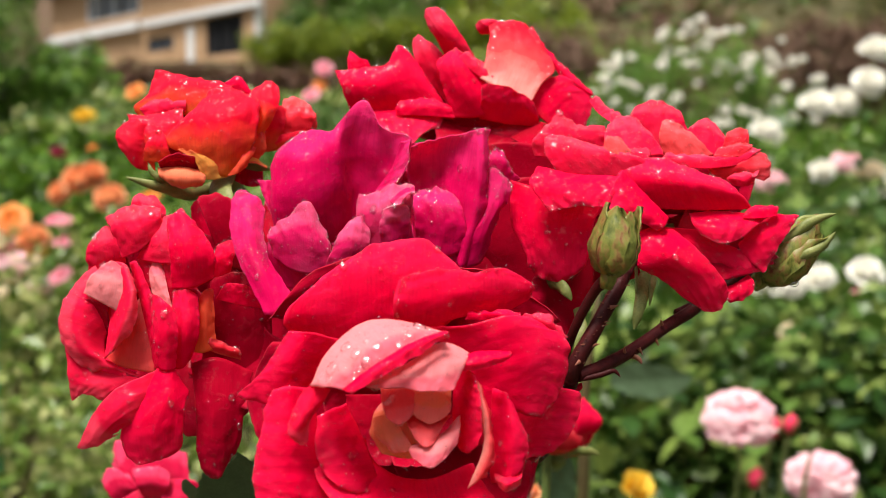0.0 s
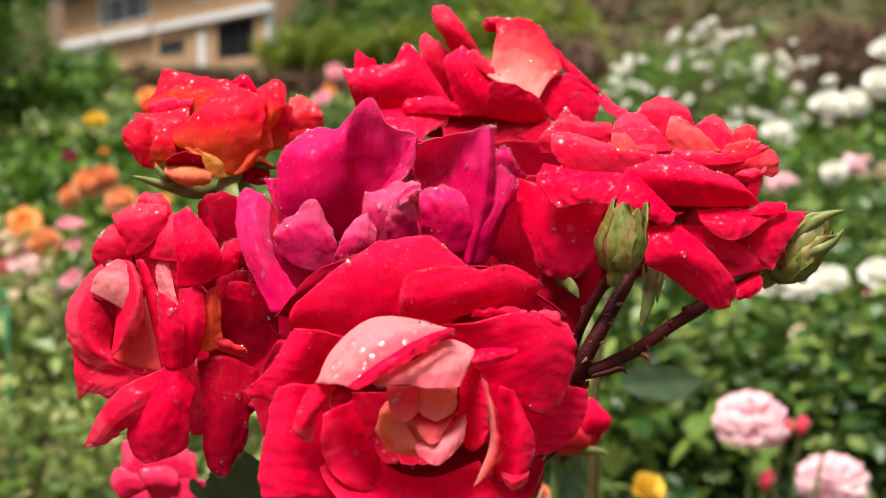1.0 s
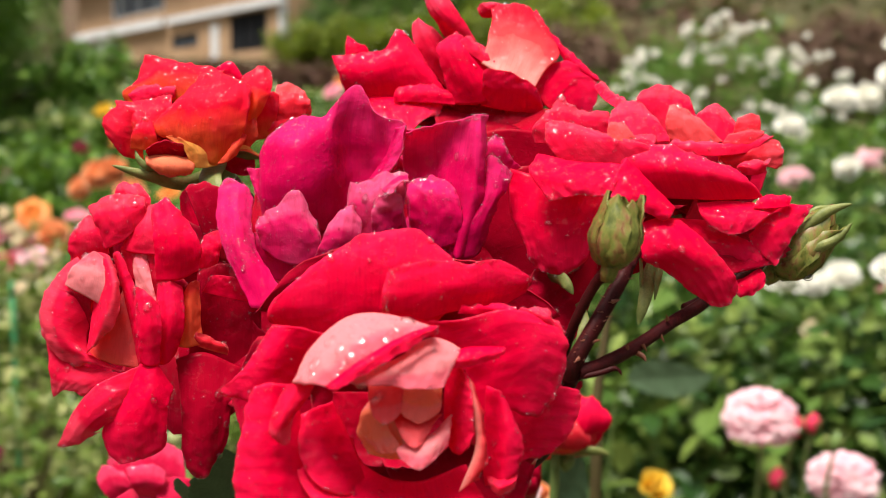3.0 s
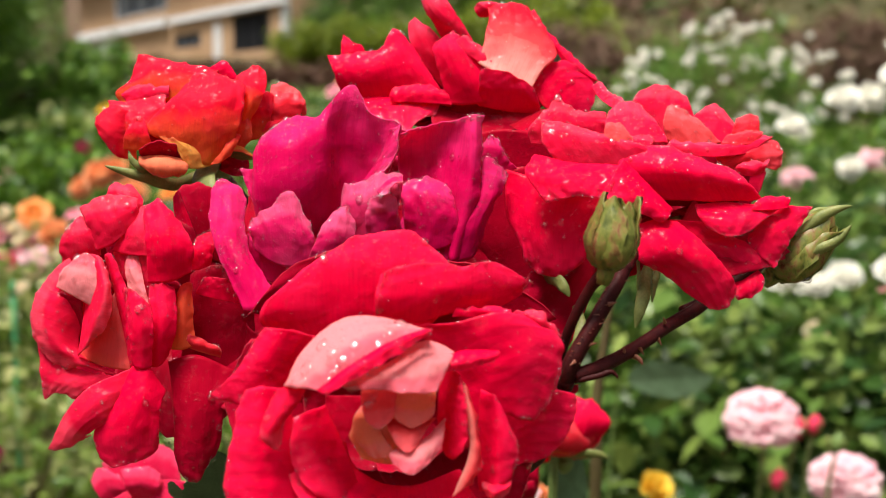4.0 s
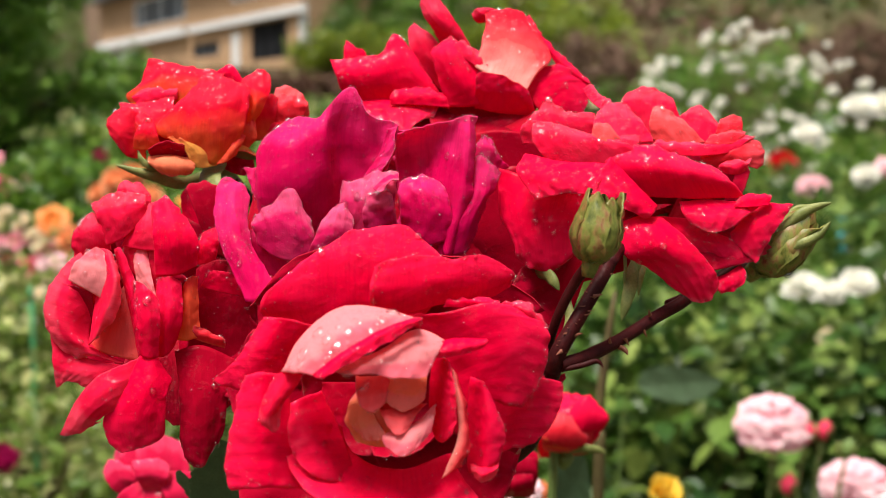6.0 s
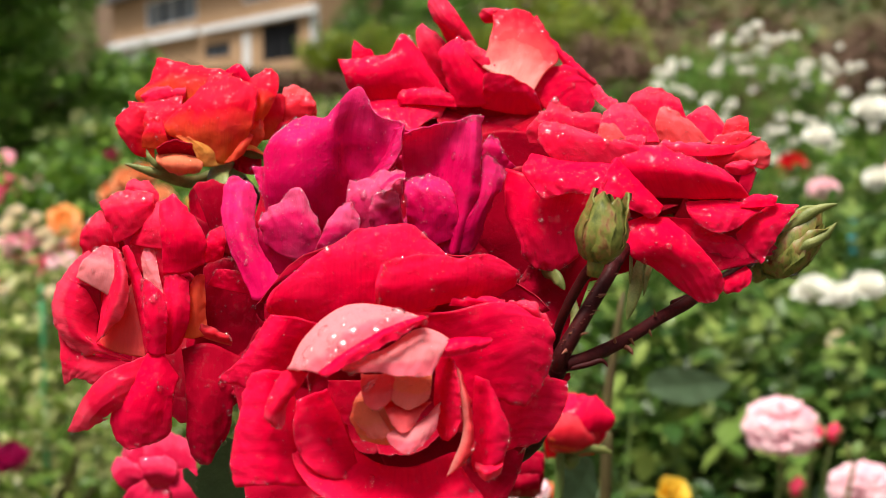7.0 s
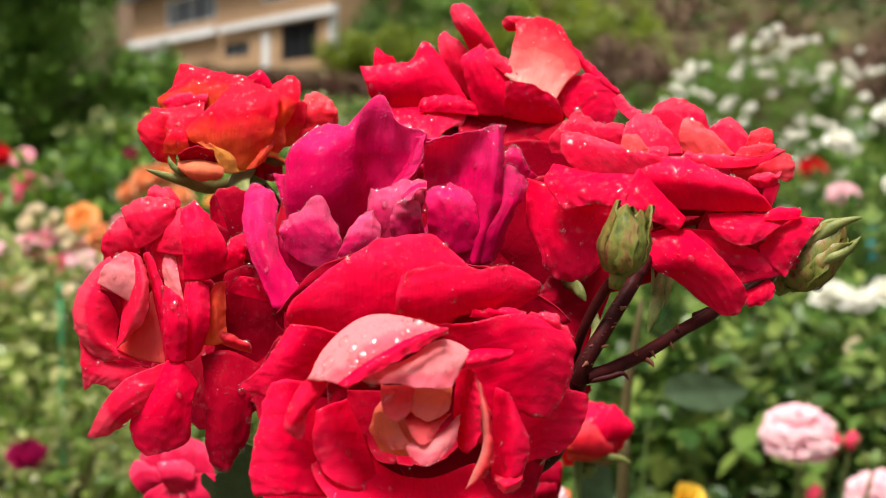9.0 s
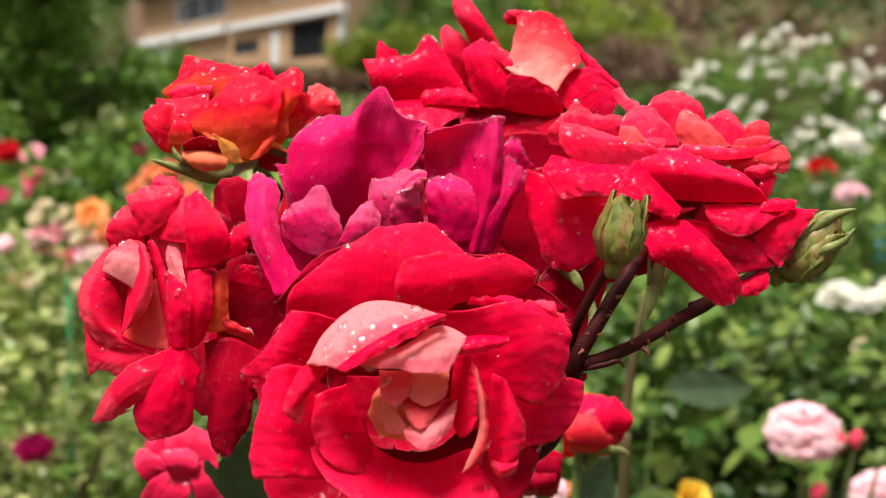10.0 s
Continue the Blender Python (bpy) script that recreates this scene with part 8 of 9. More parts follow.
petal(rose_flame, crimson_shade, (-0.0968, 0.4942, 1.3045), (-0.0940, 0.4816, 1.2989), (-0.1000, 0.4827, 1.3003), (-0.1038, 0.4820, 1.3031), (-0.0957, 0.4757, 1.2961), (-0.1025, 0.4758, 1.2973), (-0.1063, 0.4761, 1.3008), curl=-0.15)
petal(rose_flame, crimson_shade, (-0.0968, 0.4942, 1.3045), (-0.1021, 0.4818, 1.3010), (-0.1036, 0.4832, 1.3048), (-0.1017, 0.4825, 1.3084), (-0.1074, 0.4797, 1.3007), (-0.1095, 0.4801, 1.3048), (-0.1069, 0.4805, 1.3088), curl=-0.15)
petal(rose_flame, crimson_shade, (-0.0968, 0.4942, 1.3045), (-0.1038, 0.4823, 1.3057), (-0.1002, 0.4836, 1.3086), (-0.0945, 0.4827, 1.3103), (-0.1068, 0.4780, 1.3081), (-0.1033, 0.4783, 1.3116), (-0.0964, 0.4785, 1.3130), curl=-0.15)
petal(rose_flame, crimson_shade, (-0.0968, 0.4942, 1.3045), (-0.0998, 0.4826, 1.3093), (-0.0938, 0.4837, 1.3100), (-0.0876, 0.4826, 1.3086), (-0.0995, 0.4815, 1.3126), (-0.0925, 0.4816, 1.3138), (-0.0861, 0.4814, 1.3119), curl=-0.15)
petal(rose_flame, crimson_shade, (-0.0968, 0.4942, 1.3045), (-0.0914, 0.4827, 1.3100), (-0.0868, 0.4835, 1.3077), (-0.0845, 0.4821, 1.3041), (-0.0861, 0.4789, 1.3121), (-0.0804, 0.4787, 1.3098), (-0.0787, 0.4783, 1.3056), curl=-0.15)
petal(rose_crown, crimson_shade, (0.0139, 0.5281, 1.3191), (0.0333, 0.5157, 1.3251), (0.0354, 0.5159, 1.3178), (0.0303, 0.5142, 1.3107), (0.0460, 0.5064, 1.3248), (0.0500, 0.5056, 1.3169), (0.0431, 0.5048, 1.3092), curl=-0.15)
petal(rose_crown, crimson_shade, (0.0139, 0.5281, 1.3191), (0.0359, 0.5147, 1.3155), (0.0260, 0.5151, 1.3099), (0.0122, 0.5138, 1.3071), (0.0447, 0.5099, 1.3105), (0.0349, 0.5091, 1.3034), (0.0182, 0.5089, 1.3013), curl=-0.15)
petal(rose_crown, crimson_shade, (0.0139, 0.5281, 1.3191), (0.0229, 0.5139, 1.3081), (0.0081, 0.5149, 1.3084), (-0.0051, 0.5142, 1.3119), (0.0210, 0.5079, 1.3016), (0.0041, 0.5078, 1.3008), (-0.0100, 0.5082, 1.3055), curl=-0.15)
petal(rose_crown, crimson_shade, (0.0139, 0.5281, 1.3191), (0.0061, 0.5138, 1.3078), (-0.0046, 0.5153, 1.3129), (-0.0095, 0.5150, 1.3199), (-0.0042, 0.5059, 1.3035), (-0.0175, 0.5064, 1.3085), (-0.0213, 0.5073, 1.3167), curl=-0.15)
petal(rose_crown, crimson_shade, (0.0139, 0.5281, 1.3191), (-0.0082, 0.5145, 1.3149), (-0.0067, 0.5163, 1.3223), (0.0015, 0.5160, 1.3286), (-0.0214, 0.5097, 1.3163), (-0.0214, 0.5106, 1.3248), (-0.0106, 0.5113, 1.3313), curl=-0.15)
petal(rose_crown, crimson_shade, (0.0139, 0.5281, 1.3191), (-0.0054, 0.5156, 1.3253), (0.0076, 0.5170, 1.3292), (0.0223, 0.5161, 1.3294), (-0.0105, 0.5089, 1.3312), (0.0030, 0.5094, 1.3362), (0.0201, 0.5094, 1.3358), curl=-0.15)
petal(rose_crown, crimson_shade, (0.0139, 0.5281, 1.3191), (0.0172, 0.5161, 1.3302), (0.0298, 0.5168, 1.3262), (0.0369, 0.5151, 1.3196), (0.0257, 0.5118, 1.3352), (0.0408, 0.5114, 1.3312), (0.0476, 0.5106, 1.3235), curl=-0.15)
petal(rose_crown, crimson_shade, (0.0139, 0.5281, 1.3191), (0.0286, 0.5130, 1.3192), (0.0254, 0.5136, 1.3147), (0.0183, 0.5122, 1.3117), (0.0363, 0.5055, 1.3173), (0.0336, 0.5050, 1.3119), (0.0246, 0.5046, 1.3086), curl=-0.15)
petal(rose_crown, crimson_shade, (0.0139, 0.5281, 1.3191), (0.0256, 0.5125, 1.3142), (0.0170, 0.5133, 1.3119), (0.0071, 0.5122, 1.3119), (0.0284, 0.5065, 1.3099), (0.0191, 0.5061, 1.3069), (0.0081, 0.5062, 1.3076), curl=-0.15)
petal(rose_crown, crimson_shade, (0.0139, 0.5281, 1.3191), (0.0137, 0.5122, 1.3111), (0.0051, 0.5134, 1.3131), (-0.0010, 0.5127, 1.3169), (0.0091, 0.5034, 1.3073), (-0.0011, 0.5036, 1.3090), (-0.0071, 0.5041, 1.3137), curl=-0.15)
petal(rose_crown, crimson_shade, (0.0139, 0.5281, 1.3191), (0.0023, 0.5124, 1.3139), (-0.0005, 0.5139, 1.3184), (0.0015, 0.5134, 1.3232), (-0.0064, 0.5032, 1.3130), (-0.0104, 0.5037, 1.3182), (-0.0069, 0.5042, 1.3234), curl=-0.15)
petal(rose_crown, crimson_shade, (0.0139, 0.5281, 1.3191), (-0.0010, 0.5131, 1.3202), (0.0045, 0.5145, 1.3240), (0.0131, 0.5137, 1.3263), (-0.0075, 0.5092, 1.3228), (-0.0023, 0.5097, 1.3276), (0.0080, 0.5099, 1.3296), curl=-0.15)
petal(rose_crown, crimson_shade, (0.0139, 0.5281, 1.3191), (0.0091, 0.5137, 1.3257), (0.0187, 0.5146, 1.3253), (0.0266, 0.5134, 1.3225), (0.0110, 0.5078, 1.3297), (0.0221, 0.5079, 1.3298), (0.0306, 0.5075, 1.3263), curl=-0.15)
petal(rose_crown, crimson_shade, (0.0139, 0.5281, 1.3191), (0.0202, 0.5137, 1.3255), (0.0264, 0.5143, 1.3218), (0.0284, 0.5128, 1.3170), (0.0272, 0.5058, 1.3275), (0.0350, 0.5055, 1.3238), (0.0362, 0.5049, 1.3183), curl=-0.15)
petal(rose_full, crimson_shade, (0.0895, 0.4651, 1.2821), (0.1050, 0.4529, 1.2947), (0.1111, 0.4529, 1.2848), (0.1089, 0.4508, 1.2742), (0.1173, 0.4442, 1.2974), (0.1257, 0.4431, 1.2867), (0.1216, 0.4419, 1.2748), curl=-0.15)
petal(rose_full, crimson_shade, (0.0895, 0.4651, 1.2821), (0.1115, 0.4511, 1.2777), (0.1005, 0.4513, 1.2698), (0.0848, 0.4499, 1.2663), (0.1199, 0.4451, 1.2708), (0.1088, 0.4441, 1.2613), (0.0906, 0.4438, 1.2581), curl=-0.15)
petal(rose_full, crimson_shade, (0.0895, 0.4651, 1.2821), (0.0992, 0.4502, 1.2683), (0.0830, 0.4511, 1.2675), (0.0677, 0.4505, 1.2718), (0.0971, 0.4434, 1.2591), (0.0787, 0.4431, 1.2570), (0.0625, 0.4437, 1.2632), curl=-0.15)
petal(rose_full, crimson_shade, (0.0895, 0.4651, 1.2821), (0.0740, 0.4501, 1.2685), (0.0647, 0.4520, 1.2771), (0.0625, 0.4521, 1.2877), (0.0600, 0.4434, 1.2645), (0.0478, 0.4443, 1.2735), (0.0473, 0.4455, 1.2857), curl=-0.15)
petal(rose_full, crimson_shade, (0.0895, 0.4651, 1.2821), (0.0619, 0.4513, 1.2798), (0.0660, 0.4533, 1.2901), (0.0771, 0.4532, 1.2980), (0.0472, 0.4457, 1.2837), (0.0500, 0.4469, 1.2956), (0.0639, 0.4478, 1.3038), curl=-0.15)
petal(rose_full, crimson_shade, (0.0895, 0.4651, 1.2821), (0.0663, 0.4526, 1.2926), (0.0809, 0.4541, 1.2977), (0.0971, 0.4532, 1.2980), (0.0599, 0.4472, 1.3016), (0.0752, 0.4479, 1.3084), (0.0938, 0.4478, 1.3076), curl=-0.15)
petal(rose_full, crimson_shade, (0.0895, 0.4651, 1.2821), (0.0852, 0.4533, 1.2993), (0.1009, 0.4540, 1.2956), (0.1115, 0.4522, 1.2876), (0.0909, 0.4466, 1.3080), (0.1088, 0.4463, 1.3048), (0.1196, 0.4453, 1.2952), curl=-0.15)
petal(rose_full, crimson_shade, (0.0895, 0.4651, 1.2821), (0.1032, 0.4498, 1.2845), (0.1003, 0.4501, 1.2778), (0.0927, 0.4486, 1.2729), (0.1106, 0.4432, 1.2824), (0.1085, 0.4424, 1.2747), (0.0992, 0.4419, 1.2697), curl=-0.15)
petal(rose_full, crimson_shade, (0.0895, 0.4651, 1.2821), (0.1003, 0.4490, 1.2767), (0.0914, 0.4496, 1.2733), (0.0804, 0.4486, 1.2729), (0.1031, 0.4436, 1.2713), (0.0934, 0.4431, 1.2667), (0.0812, 0.4432, 1.2671), curl=-0.15)
petal(rose_full, crimson_shade, (0.0895, 0.4651, 1.2821), (0.0860, 0.4485, 1.2722), (0.0766, 0.4498, 1.2752), (0.0703, 0.4494, 1.2809), (0.0793, 0.4410, 1.2675), (0.0680, 0.4413, 1.2703), (0.0621, 0.4419, 1.2771), curl=-0.15)
petal(rose_full, crimson_shade, (0.0895, 0.4651, 1.2821), (0.0753, 0.4488, 1.2751), (0.0714, 0.4504, 1.2813), (0.0723, 0.4501, 1.2882), (0.0649, 0.4414, 1.2738), (0.0592, 0.4421, 1.2808), (0.0616, 0.4429, 1.2885), curl=-0.15)
petal(rose_full, crimson_shade, (0.0895, 0.4651, 1.2821), (0.0701, 0.4497, 1.2844), (0.0763, 0.4513, 1.2902), (0.0853, 0.4507, 1.2936), (0.0619, 0.4436, 1.2889), (0.0674, 0.4444, 1.2957), (0.0786, 0.4447, 1.2988), curl=-0.15)
petal(rose_full, crimson_shade, (0.0895, 0.4651, 1.2821), (0.0793, 0.4506, 1.2925), (0.0902, 0.4516, 1.2927), (0.0996, 0.4504, 1.2898), (0.0792, 0.4456, 1.2990), (0.0911, 0.4457, 1.2999), (0.1015, 0.4453, 1.2958), curl=-0.15)
petal(rose_full, crimson_shade, (0.0895, 0.4651, 1.2821), (0.0945, 0.4506, 1.2925), (0.1012, 0.4511, 1.2869), (0.1028, 0.4494, 1.2801), (0.1017, 0.4452, 1.2958), (0.1099, 0.4447, 1.2901), (0.1108, 0.4439, 1.2822), curl=-0.15)


# ---- green parts, stems and buds ----
def sepal(parent, points, width, mat, name="sepal", fold=0.25, label=""):
    """A narrow pointed blade along a smooth line, folded along its rib and 0.5 mm thick."""
    heart = Vector(parent.location) if parent.parent is None else Vector()
    pts = [Vector(p) - heart for p in points]
    line = []
    for i in range(len(pts) - 1):
        p0, p1, p2, p3 = pts[max(i - 1, 0)], pts[i], pts[i + 1], pts[min(i + 2, len(pts) - 1)]
        for k in range(8 + (i == len(pts) - 2)):
            t = k / 8
            line.append(0.5 * (2 * p1 + (p2 - p0) * t + (2 * p0 - 5 * p1 + 4 * p2 - p3) * t * t + (3 * p1 - p0 - 3 * p2 + p3) * t ** 3))
    verts, faces, n = [], [], len(line)
    for layer in (0, 0.0005):
        for i, p in enumerate(line):
            s = i / (n - 1)
            ahead = (line[min(i + 1, n - 1)] - line[max(i - 1, 0)]).normalized()
            side = ahead.cross(Vector((0.15, 1, 0.1))).normalized()
            out = side.cross(ahead)
            half = width * 0.5 * ((0.55 + 1.5 * s) * (1 - s) ** 0.9 * 1.12 + 0.02) * (1 + 0.12 * noise.noise(p * 300))
            for q in (-1, -0.5, 0, 0.5, 1):
                verts.append(p + side * half * q + out * (fold * half * abs(q) + layer))
    for i in range(n - 1):
        for q in range(4):
            a = i * 5 + q
            faces += [(a, a + 1, a + 6, a + 5), (n * 5 + a + 5, n * 5 + a + 6, n * 5 + a + 1, n * 5 + a)]
        for q, turn in ((0, 1), (4, -1)):
            a, b = i * 5 + q, i * 5 + 5 + q
            faces.append((a, b, b + n * 5, a + n * 5)[::turn])
    return part(name, mesh_of(name, verts, faces), mat, parent, label)


def stem_part(name, parent, points, radii, mat, sides=12):
    heart = Vector(parent.location)
    v, f = tube_mesh([Vector(p) - heart for p in points], radii, sides, 10)
    return part(name, mesh_of(name, v, f), mat, parent)


def lathe_part(name, parent, a, b, profile, mat, lumps=0.06, ribs=5):
    """A turned body from a to b with (along, radius) rows, slightly ribbed and uneven."""
    heart = Vector(parent.location)
    a, b = Vector(a) - heart, Vector(b) - heart
    axis = b - a
    ahead = axis.normalized()
    side = ahead.cross(Vector((0.2, 1, 0.3))).normalized()
    up = side.cross(ahead)
    verts, faces, n = [], [], 24
    for s, r in profile:
        for k in range(n):
            t = 6.283 * k / n
            rr = r * (1 + lumps * math.cos(ribs * t + 3 * s) + 0.5 * lumps * noise.noise(Vector((math.cos(t) * 2, math.sin(t) * 2, s * 4))))
            verts.append(a + axis * s + (side * math.cos(t) + up * math.sin(t)) * rr)
    for j in range(len(profile) - 1):
        for k in range(n):
            c, d = j * n + k, j * n + (k + 1) % n
            faces.append((c, d, d + n, c + n))
    faces += [tuple(range(n))[::-1], tuple(range(len(verts) - n, len(verts)))]
    return part(name, mesh_of(name, verts, faces), mat, parent)


HIP = ((0, 0.0022), (0.15, 0.0034), (0.45, 0.0052), (0.75, 0.0055), (1, 0.0042))
joint = Vector((0.0443, 0.4039, 1.2052))


def mount(rose, at, down, hip_mat=None, stalk=True):
    """The hip under a bloom and its stalk to the joint of the cluster."""
    lathe_part("hip", rose, down, at, HIP, hip_mat or green_stem)
    if not stalk:
        return
    mid = (Vector(down) * 0.55 + joint * 0.45) + Vector((0, 0.02, -0.025))
    stem_part("stalk", rose, [down, mid, joint + Vector((0, 0.012, -0.01))], [0.0022, 0.0024, 0.0026], stem_skin)


mount(rose_front, (-0.0116, 0.4026, 1.2033), (-0.0096, 0.4186, 1.1926))
mount(rose_plum, (-0.0254, 0.4678, 1.2617), (-0.0203, 0.4827, 1.2494))
mount(rose_open, (-0.1000, 0.4684, 1.2199), (-0.0965, 0.4849, 1.2132))
mount(rose_flame, (-0.0905, 0.4886, 1.2889), (-0.0840, 0.4959, 1.2812))
mount(rose_crown, (0.0216, 0.5230, 1.3087), (0.0247, 0.5341, 1.2996), stalk=False)
mount(rose_full, (0.0935, 0.4489, 1.2707), (0.0962, 0.4498, 1.2604), stalk=False)

# sepals of the small orange-red rose
sepal(rose_flame, [(-0.0871, 0.4783, 1.2861), (-0.0987, 0.4676, 1.2802), (-0.1101, 0.4579, 1.2837), (-0.1228, 0.4563, 1.2878)], 0.0062, sepal_skin, fold=0.5)
sepal(rose_flame, [(-0.0850, 0.4727, 1.2906), (-0.0859, 0.4600, 1.2841), (-0.0829, 0.4532, 1.2766), (-0.0804, 0.4506, 1.2706)], 0.0125, sepal_skin, fold=0.2, label="pale green pointed sepal")
sepal(rose_flame, [(-0.0879, 0.4788, 1.2913), (-0.0789, 0.4690, 1.2940), (-0.0716, 0.4668, 1.2920), (-0.0656, 0.4687, 1.2908)], 0.0066, sepal_skin, fold=0.4)
sepal(rose_flame, [(-0.1019, 0.4719, 1.2835), (-0.1078, 0.4581, 1.2860), (-0.1123, 0.4565, 1.2899), (-0.1140, 0.4579, 1.2937)], 0.0035, sepal_skin)
# sepals under the full rose
sepal(rose_full, [(0.0866, 0.4349, 1.2619), (0.0798, 0.4167, 1.2512), (0.0767, 0.4098, 1.2427), (0.0746, 0.4090, 1.2347)], 0.0062, sepal_skin, fold=0.5)
sepal(rose_full, [(0.0888, 0.4349, 1.2619), (0.0833, 0.4179, 1.2531), (0.0817, 0.4144, 1.2483), (0.0809, 0.4138, 1.2427)], 0.0028, sepal_skin)
sepal(rose_full, [(0.0765, 0.4193, 1.2571), (0.0763, 0.4148, 1.2524), (0.0759, 0.4135, 1.2495), (0.0759, 0.4141, 1.2452)], 0.0016, sepal_skin)
sepal(rose_plum, [(0.0432, 0.4335, 1.2488), (0.0476, 0.4225, 1.2492), (0.0503, 0.4183, 1.2477), (0.0528, 0.4179, 1.2441)], 0.0060, sepal_skin)
sepal(rose_plum, [(0.0557, 0.4276, 1.2399), (0.0571, 0.4209, 1.2334), (0.0557, 0.4184, 1.2285), (0.0538, 0.4178, 1.2233)], 0.0045, sepal_skin)


def bud(label, foot, top, fat, spread):
    """A closed bud: a red tip wrapped by five ridged sepals whose points stand off, on its hip."""
    foot, top = Vector(foot), Vector(top)
    b = thing("rose_bud", foot, label, "rose bud", "buds of the cluster")
    axis = top - foot
    ahead = axis.normalized()
    side = ahead.cross(Vector((0, 1, 0.2))).normalized()
    up = side.cross(ahead)
    lathe_part("core", b, foot, foot + axis * 0.97, ((0, fat * 0.35), (0.12, fat * 0.72), (0.3, fat * 0.97), (0.5, fat * 0.95), (0.7, fat * 0.72), (0.88, fat * 0.38), (1, fat * 0.08)), crimson_shade, 0.05)
    for k in range(5):
        t = 6.283 * k / 5 + 0.35
        out = side * math.cos(t) + up * math.sin(t)
        cross = ahead.cross(out).normalized()
        verts, faces, n = [], [], 15
        for layer in (0, 0.0005):
            for i in range(n):
                s = i / (n - 1)
                r = fat * 1.06 * float(np.interp(s, (0, 0.12, 0.3, 0.5, 0.7, 0.88, 1), (0.38, 0.74, 0.99, 0.97, 0.76, 0.45, 0.2))) + spread[k] * fat * max(0, s - 0.62) ** 1.5 * 5
                half = fat * 0.95 * (math.sin(math.pi * min(1, 0.25 + 0.62 * s)) ** 0.6) * (1.0 if s < 0.8 else max(0.06, 1 - (s - 0.8) * 4.6)) + 0.00015
                for q in (-1, -0.5, 0, 0.5, 1):
                    bend = half * q / max(r, 1e-4) * (1 if s < 0.6 else 0.85)
                    direction = out * math.cos(bend) + cross * math.sin(bend)
                    p = axis * (s * (1.04 + 0.35 * spread[k])) + direction * (r + layer + 0.0013 * (q == 0) + 0.0006 * (abs(q) == 1) + 0.0009 * noise.noise(Vector((s * 9, q * 1.7, k * 3.1))))
                    verts.append(p)
        for i in range(n - 1):
            for q in range(4):
                a = i * 5 + q
                faces += [(a, a + 1, a + 6, a + 5), (n * 5 + a + 5, n * 5 + a + 6, n * 5 + a + 1, n * 5 + a)]
            for q in (0, 4):
                a, c = i * 5 + q, i * 5 + 5 + q
                faces.append((a, c, c + n * 5, a + n * 5))
        part("sepal", mesh_of("sepal", verts, faces), bud_skin, b)
    lathe_part("hip", b, foot - ahead * 0.005, foot + ahead * 0.002, ((0, fat * 0.28), (0.4, fat * 0.38), (0.8, fat * 0.42), (1, fat * 0.42)), bud_skin)
    return b


bud_near = bud("plump green rose bud streaked with red", (0.0603, 0.3753, 1.2592), (0.0642, 0.3752, 1.2790), 0.0070, (0.35, 0.2, 0.45, 0.15, 0.3))
stem_part("stalk", bud_near, [(0.0601, 0.3761, 1.2580), (0.0558, 0.3806, 1.2520), (0.0491, 0.3869, 1.2353), joint], [0.0024, 0.0018, 0.0016, 0.0016], stem_skin)
bud_far = bud("pointed green rose bud with long sepals and a hanging raindrop", (0.1262, 0.4289, 1.2514), (0.1429, 0.4227, 1.2693), 0.0088, (0.2, 0.55, 0.1, 0.35, 0.15))
for line in ([(0.1275, 0.4212, 1.2545), (0.1372, 0.4158, 1.2609), (0.1441, 0.4152, 1.2645), (0.1491, 0.4158, 1.2701)], [(0.1284, 0.4200, 1.2625), (0.1372, 0.4169, 1.2712), (0.1434, 0.4172, 1.2748), (0.1496, 0.4174, 1.2767)], [(0.1286, 0.4256, 1.2587), (0.1376, 0.4249, 1.2716), (0.1439, 0.4252, 1.2742), (0.1494, 0.4253, 1.2746)]):
    sepal(bud_far, line, 0.0046, sepal_skin, fold=0.5)
stem_part("stalk", bud_far, [(0.1256, 0.4298, 1.2507), (0.1201, 0.4368, 1.2508), (0.1065, 0.4339, 1.2424), (0.0936, 0.4235, 1.2383)], [0.0022, 0.0020, 0.0020, 0.0022], stem_skin)

# the cane that carries the cluster
cane = thing("rose_cane", (0.0, 0.47, 0.0), "dark red thorny rose cane with forking stems", "rose cane")
stem_part("stem", cane, [(0.0, 0.47, 0.0), (0.004, 0.465, 0.55), (0.010, 0.46, 1.08), joint + Vector((0, 0.01, -0.012)), (0.0491, 0.3816, 1.2230)], [0.0052, 0.0046, 0.004, 0.0035, 0.0028], stem_skin, 14)
stem_part("stem", cane, [(0.0483, 0.3842, 1.2193), (0.0503, 0.3821, 1.2274), (0.0586, 0.3855, 1.2415), (0.0689, 0.3962, 1.2574), (0.0769, 0.4353, 1.2662), (0.0612, 0.5023, 1.2826), (0.0252, 0.5341, 1.2990)], [0.0029, 0.0029, 0.0026, 0.0025, 0.0024, 0.0022, 0.002], stem_skin, 14)
stem_part("stem", cane, [(0.0513, 0.3823, 1.2238), (0.0580, 0.3856, 1.2250), (0.0715, 0.3984, 1.2287), (0.0870, 0.4125, 1.2354), (0.1015, 0.4247, 1.2422), (0.1021, 0.4428, 1.2500), (0.0962, 0.4498, 1.2600)], [0.0026, 0.0024, 0.0023, 0.0023, 0.0024, 0.0023, 0.0024], stem_skin, 14)
sepal(cane, [(0.0528, 0.3803, 1.2224), (0.0588, 0.3795, 1.2241), (0.0632, 0.3798, 1.2254), (0.0653, 0.3795, 1.2235)], 0.0022, stem_skin, "bract", 0.6)
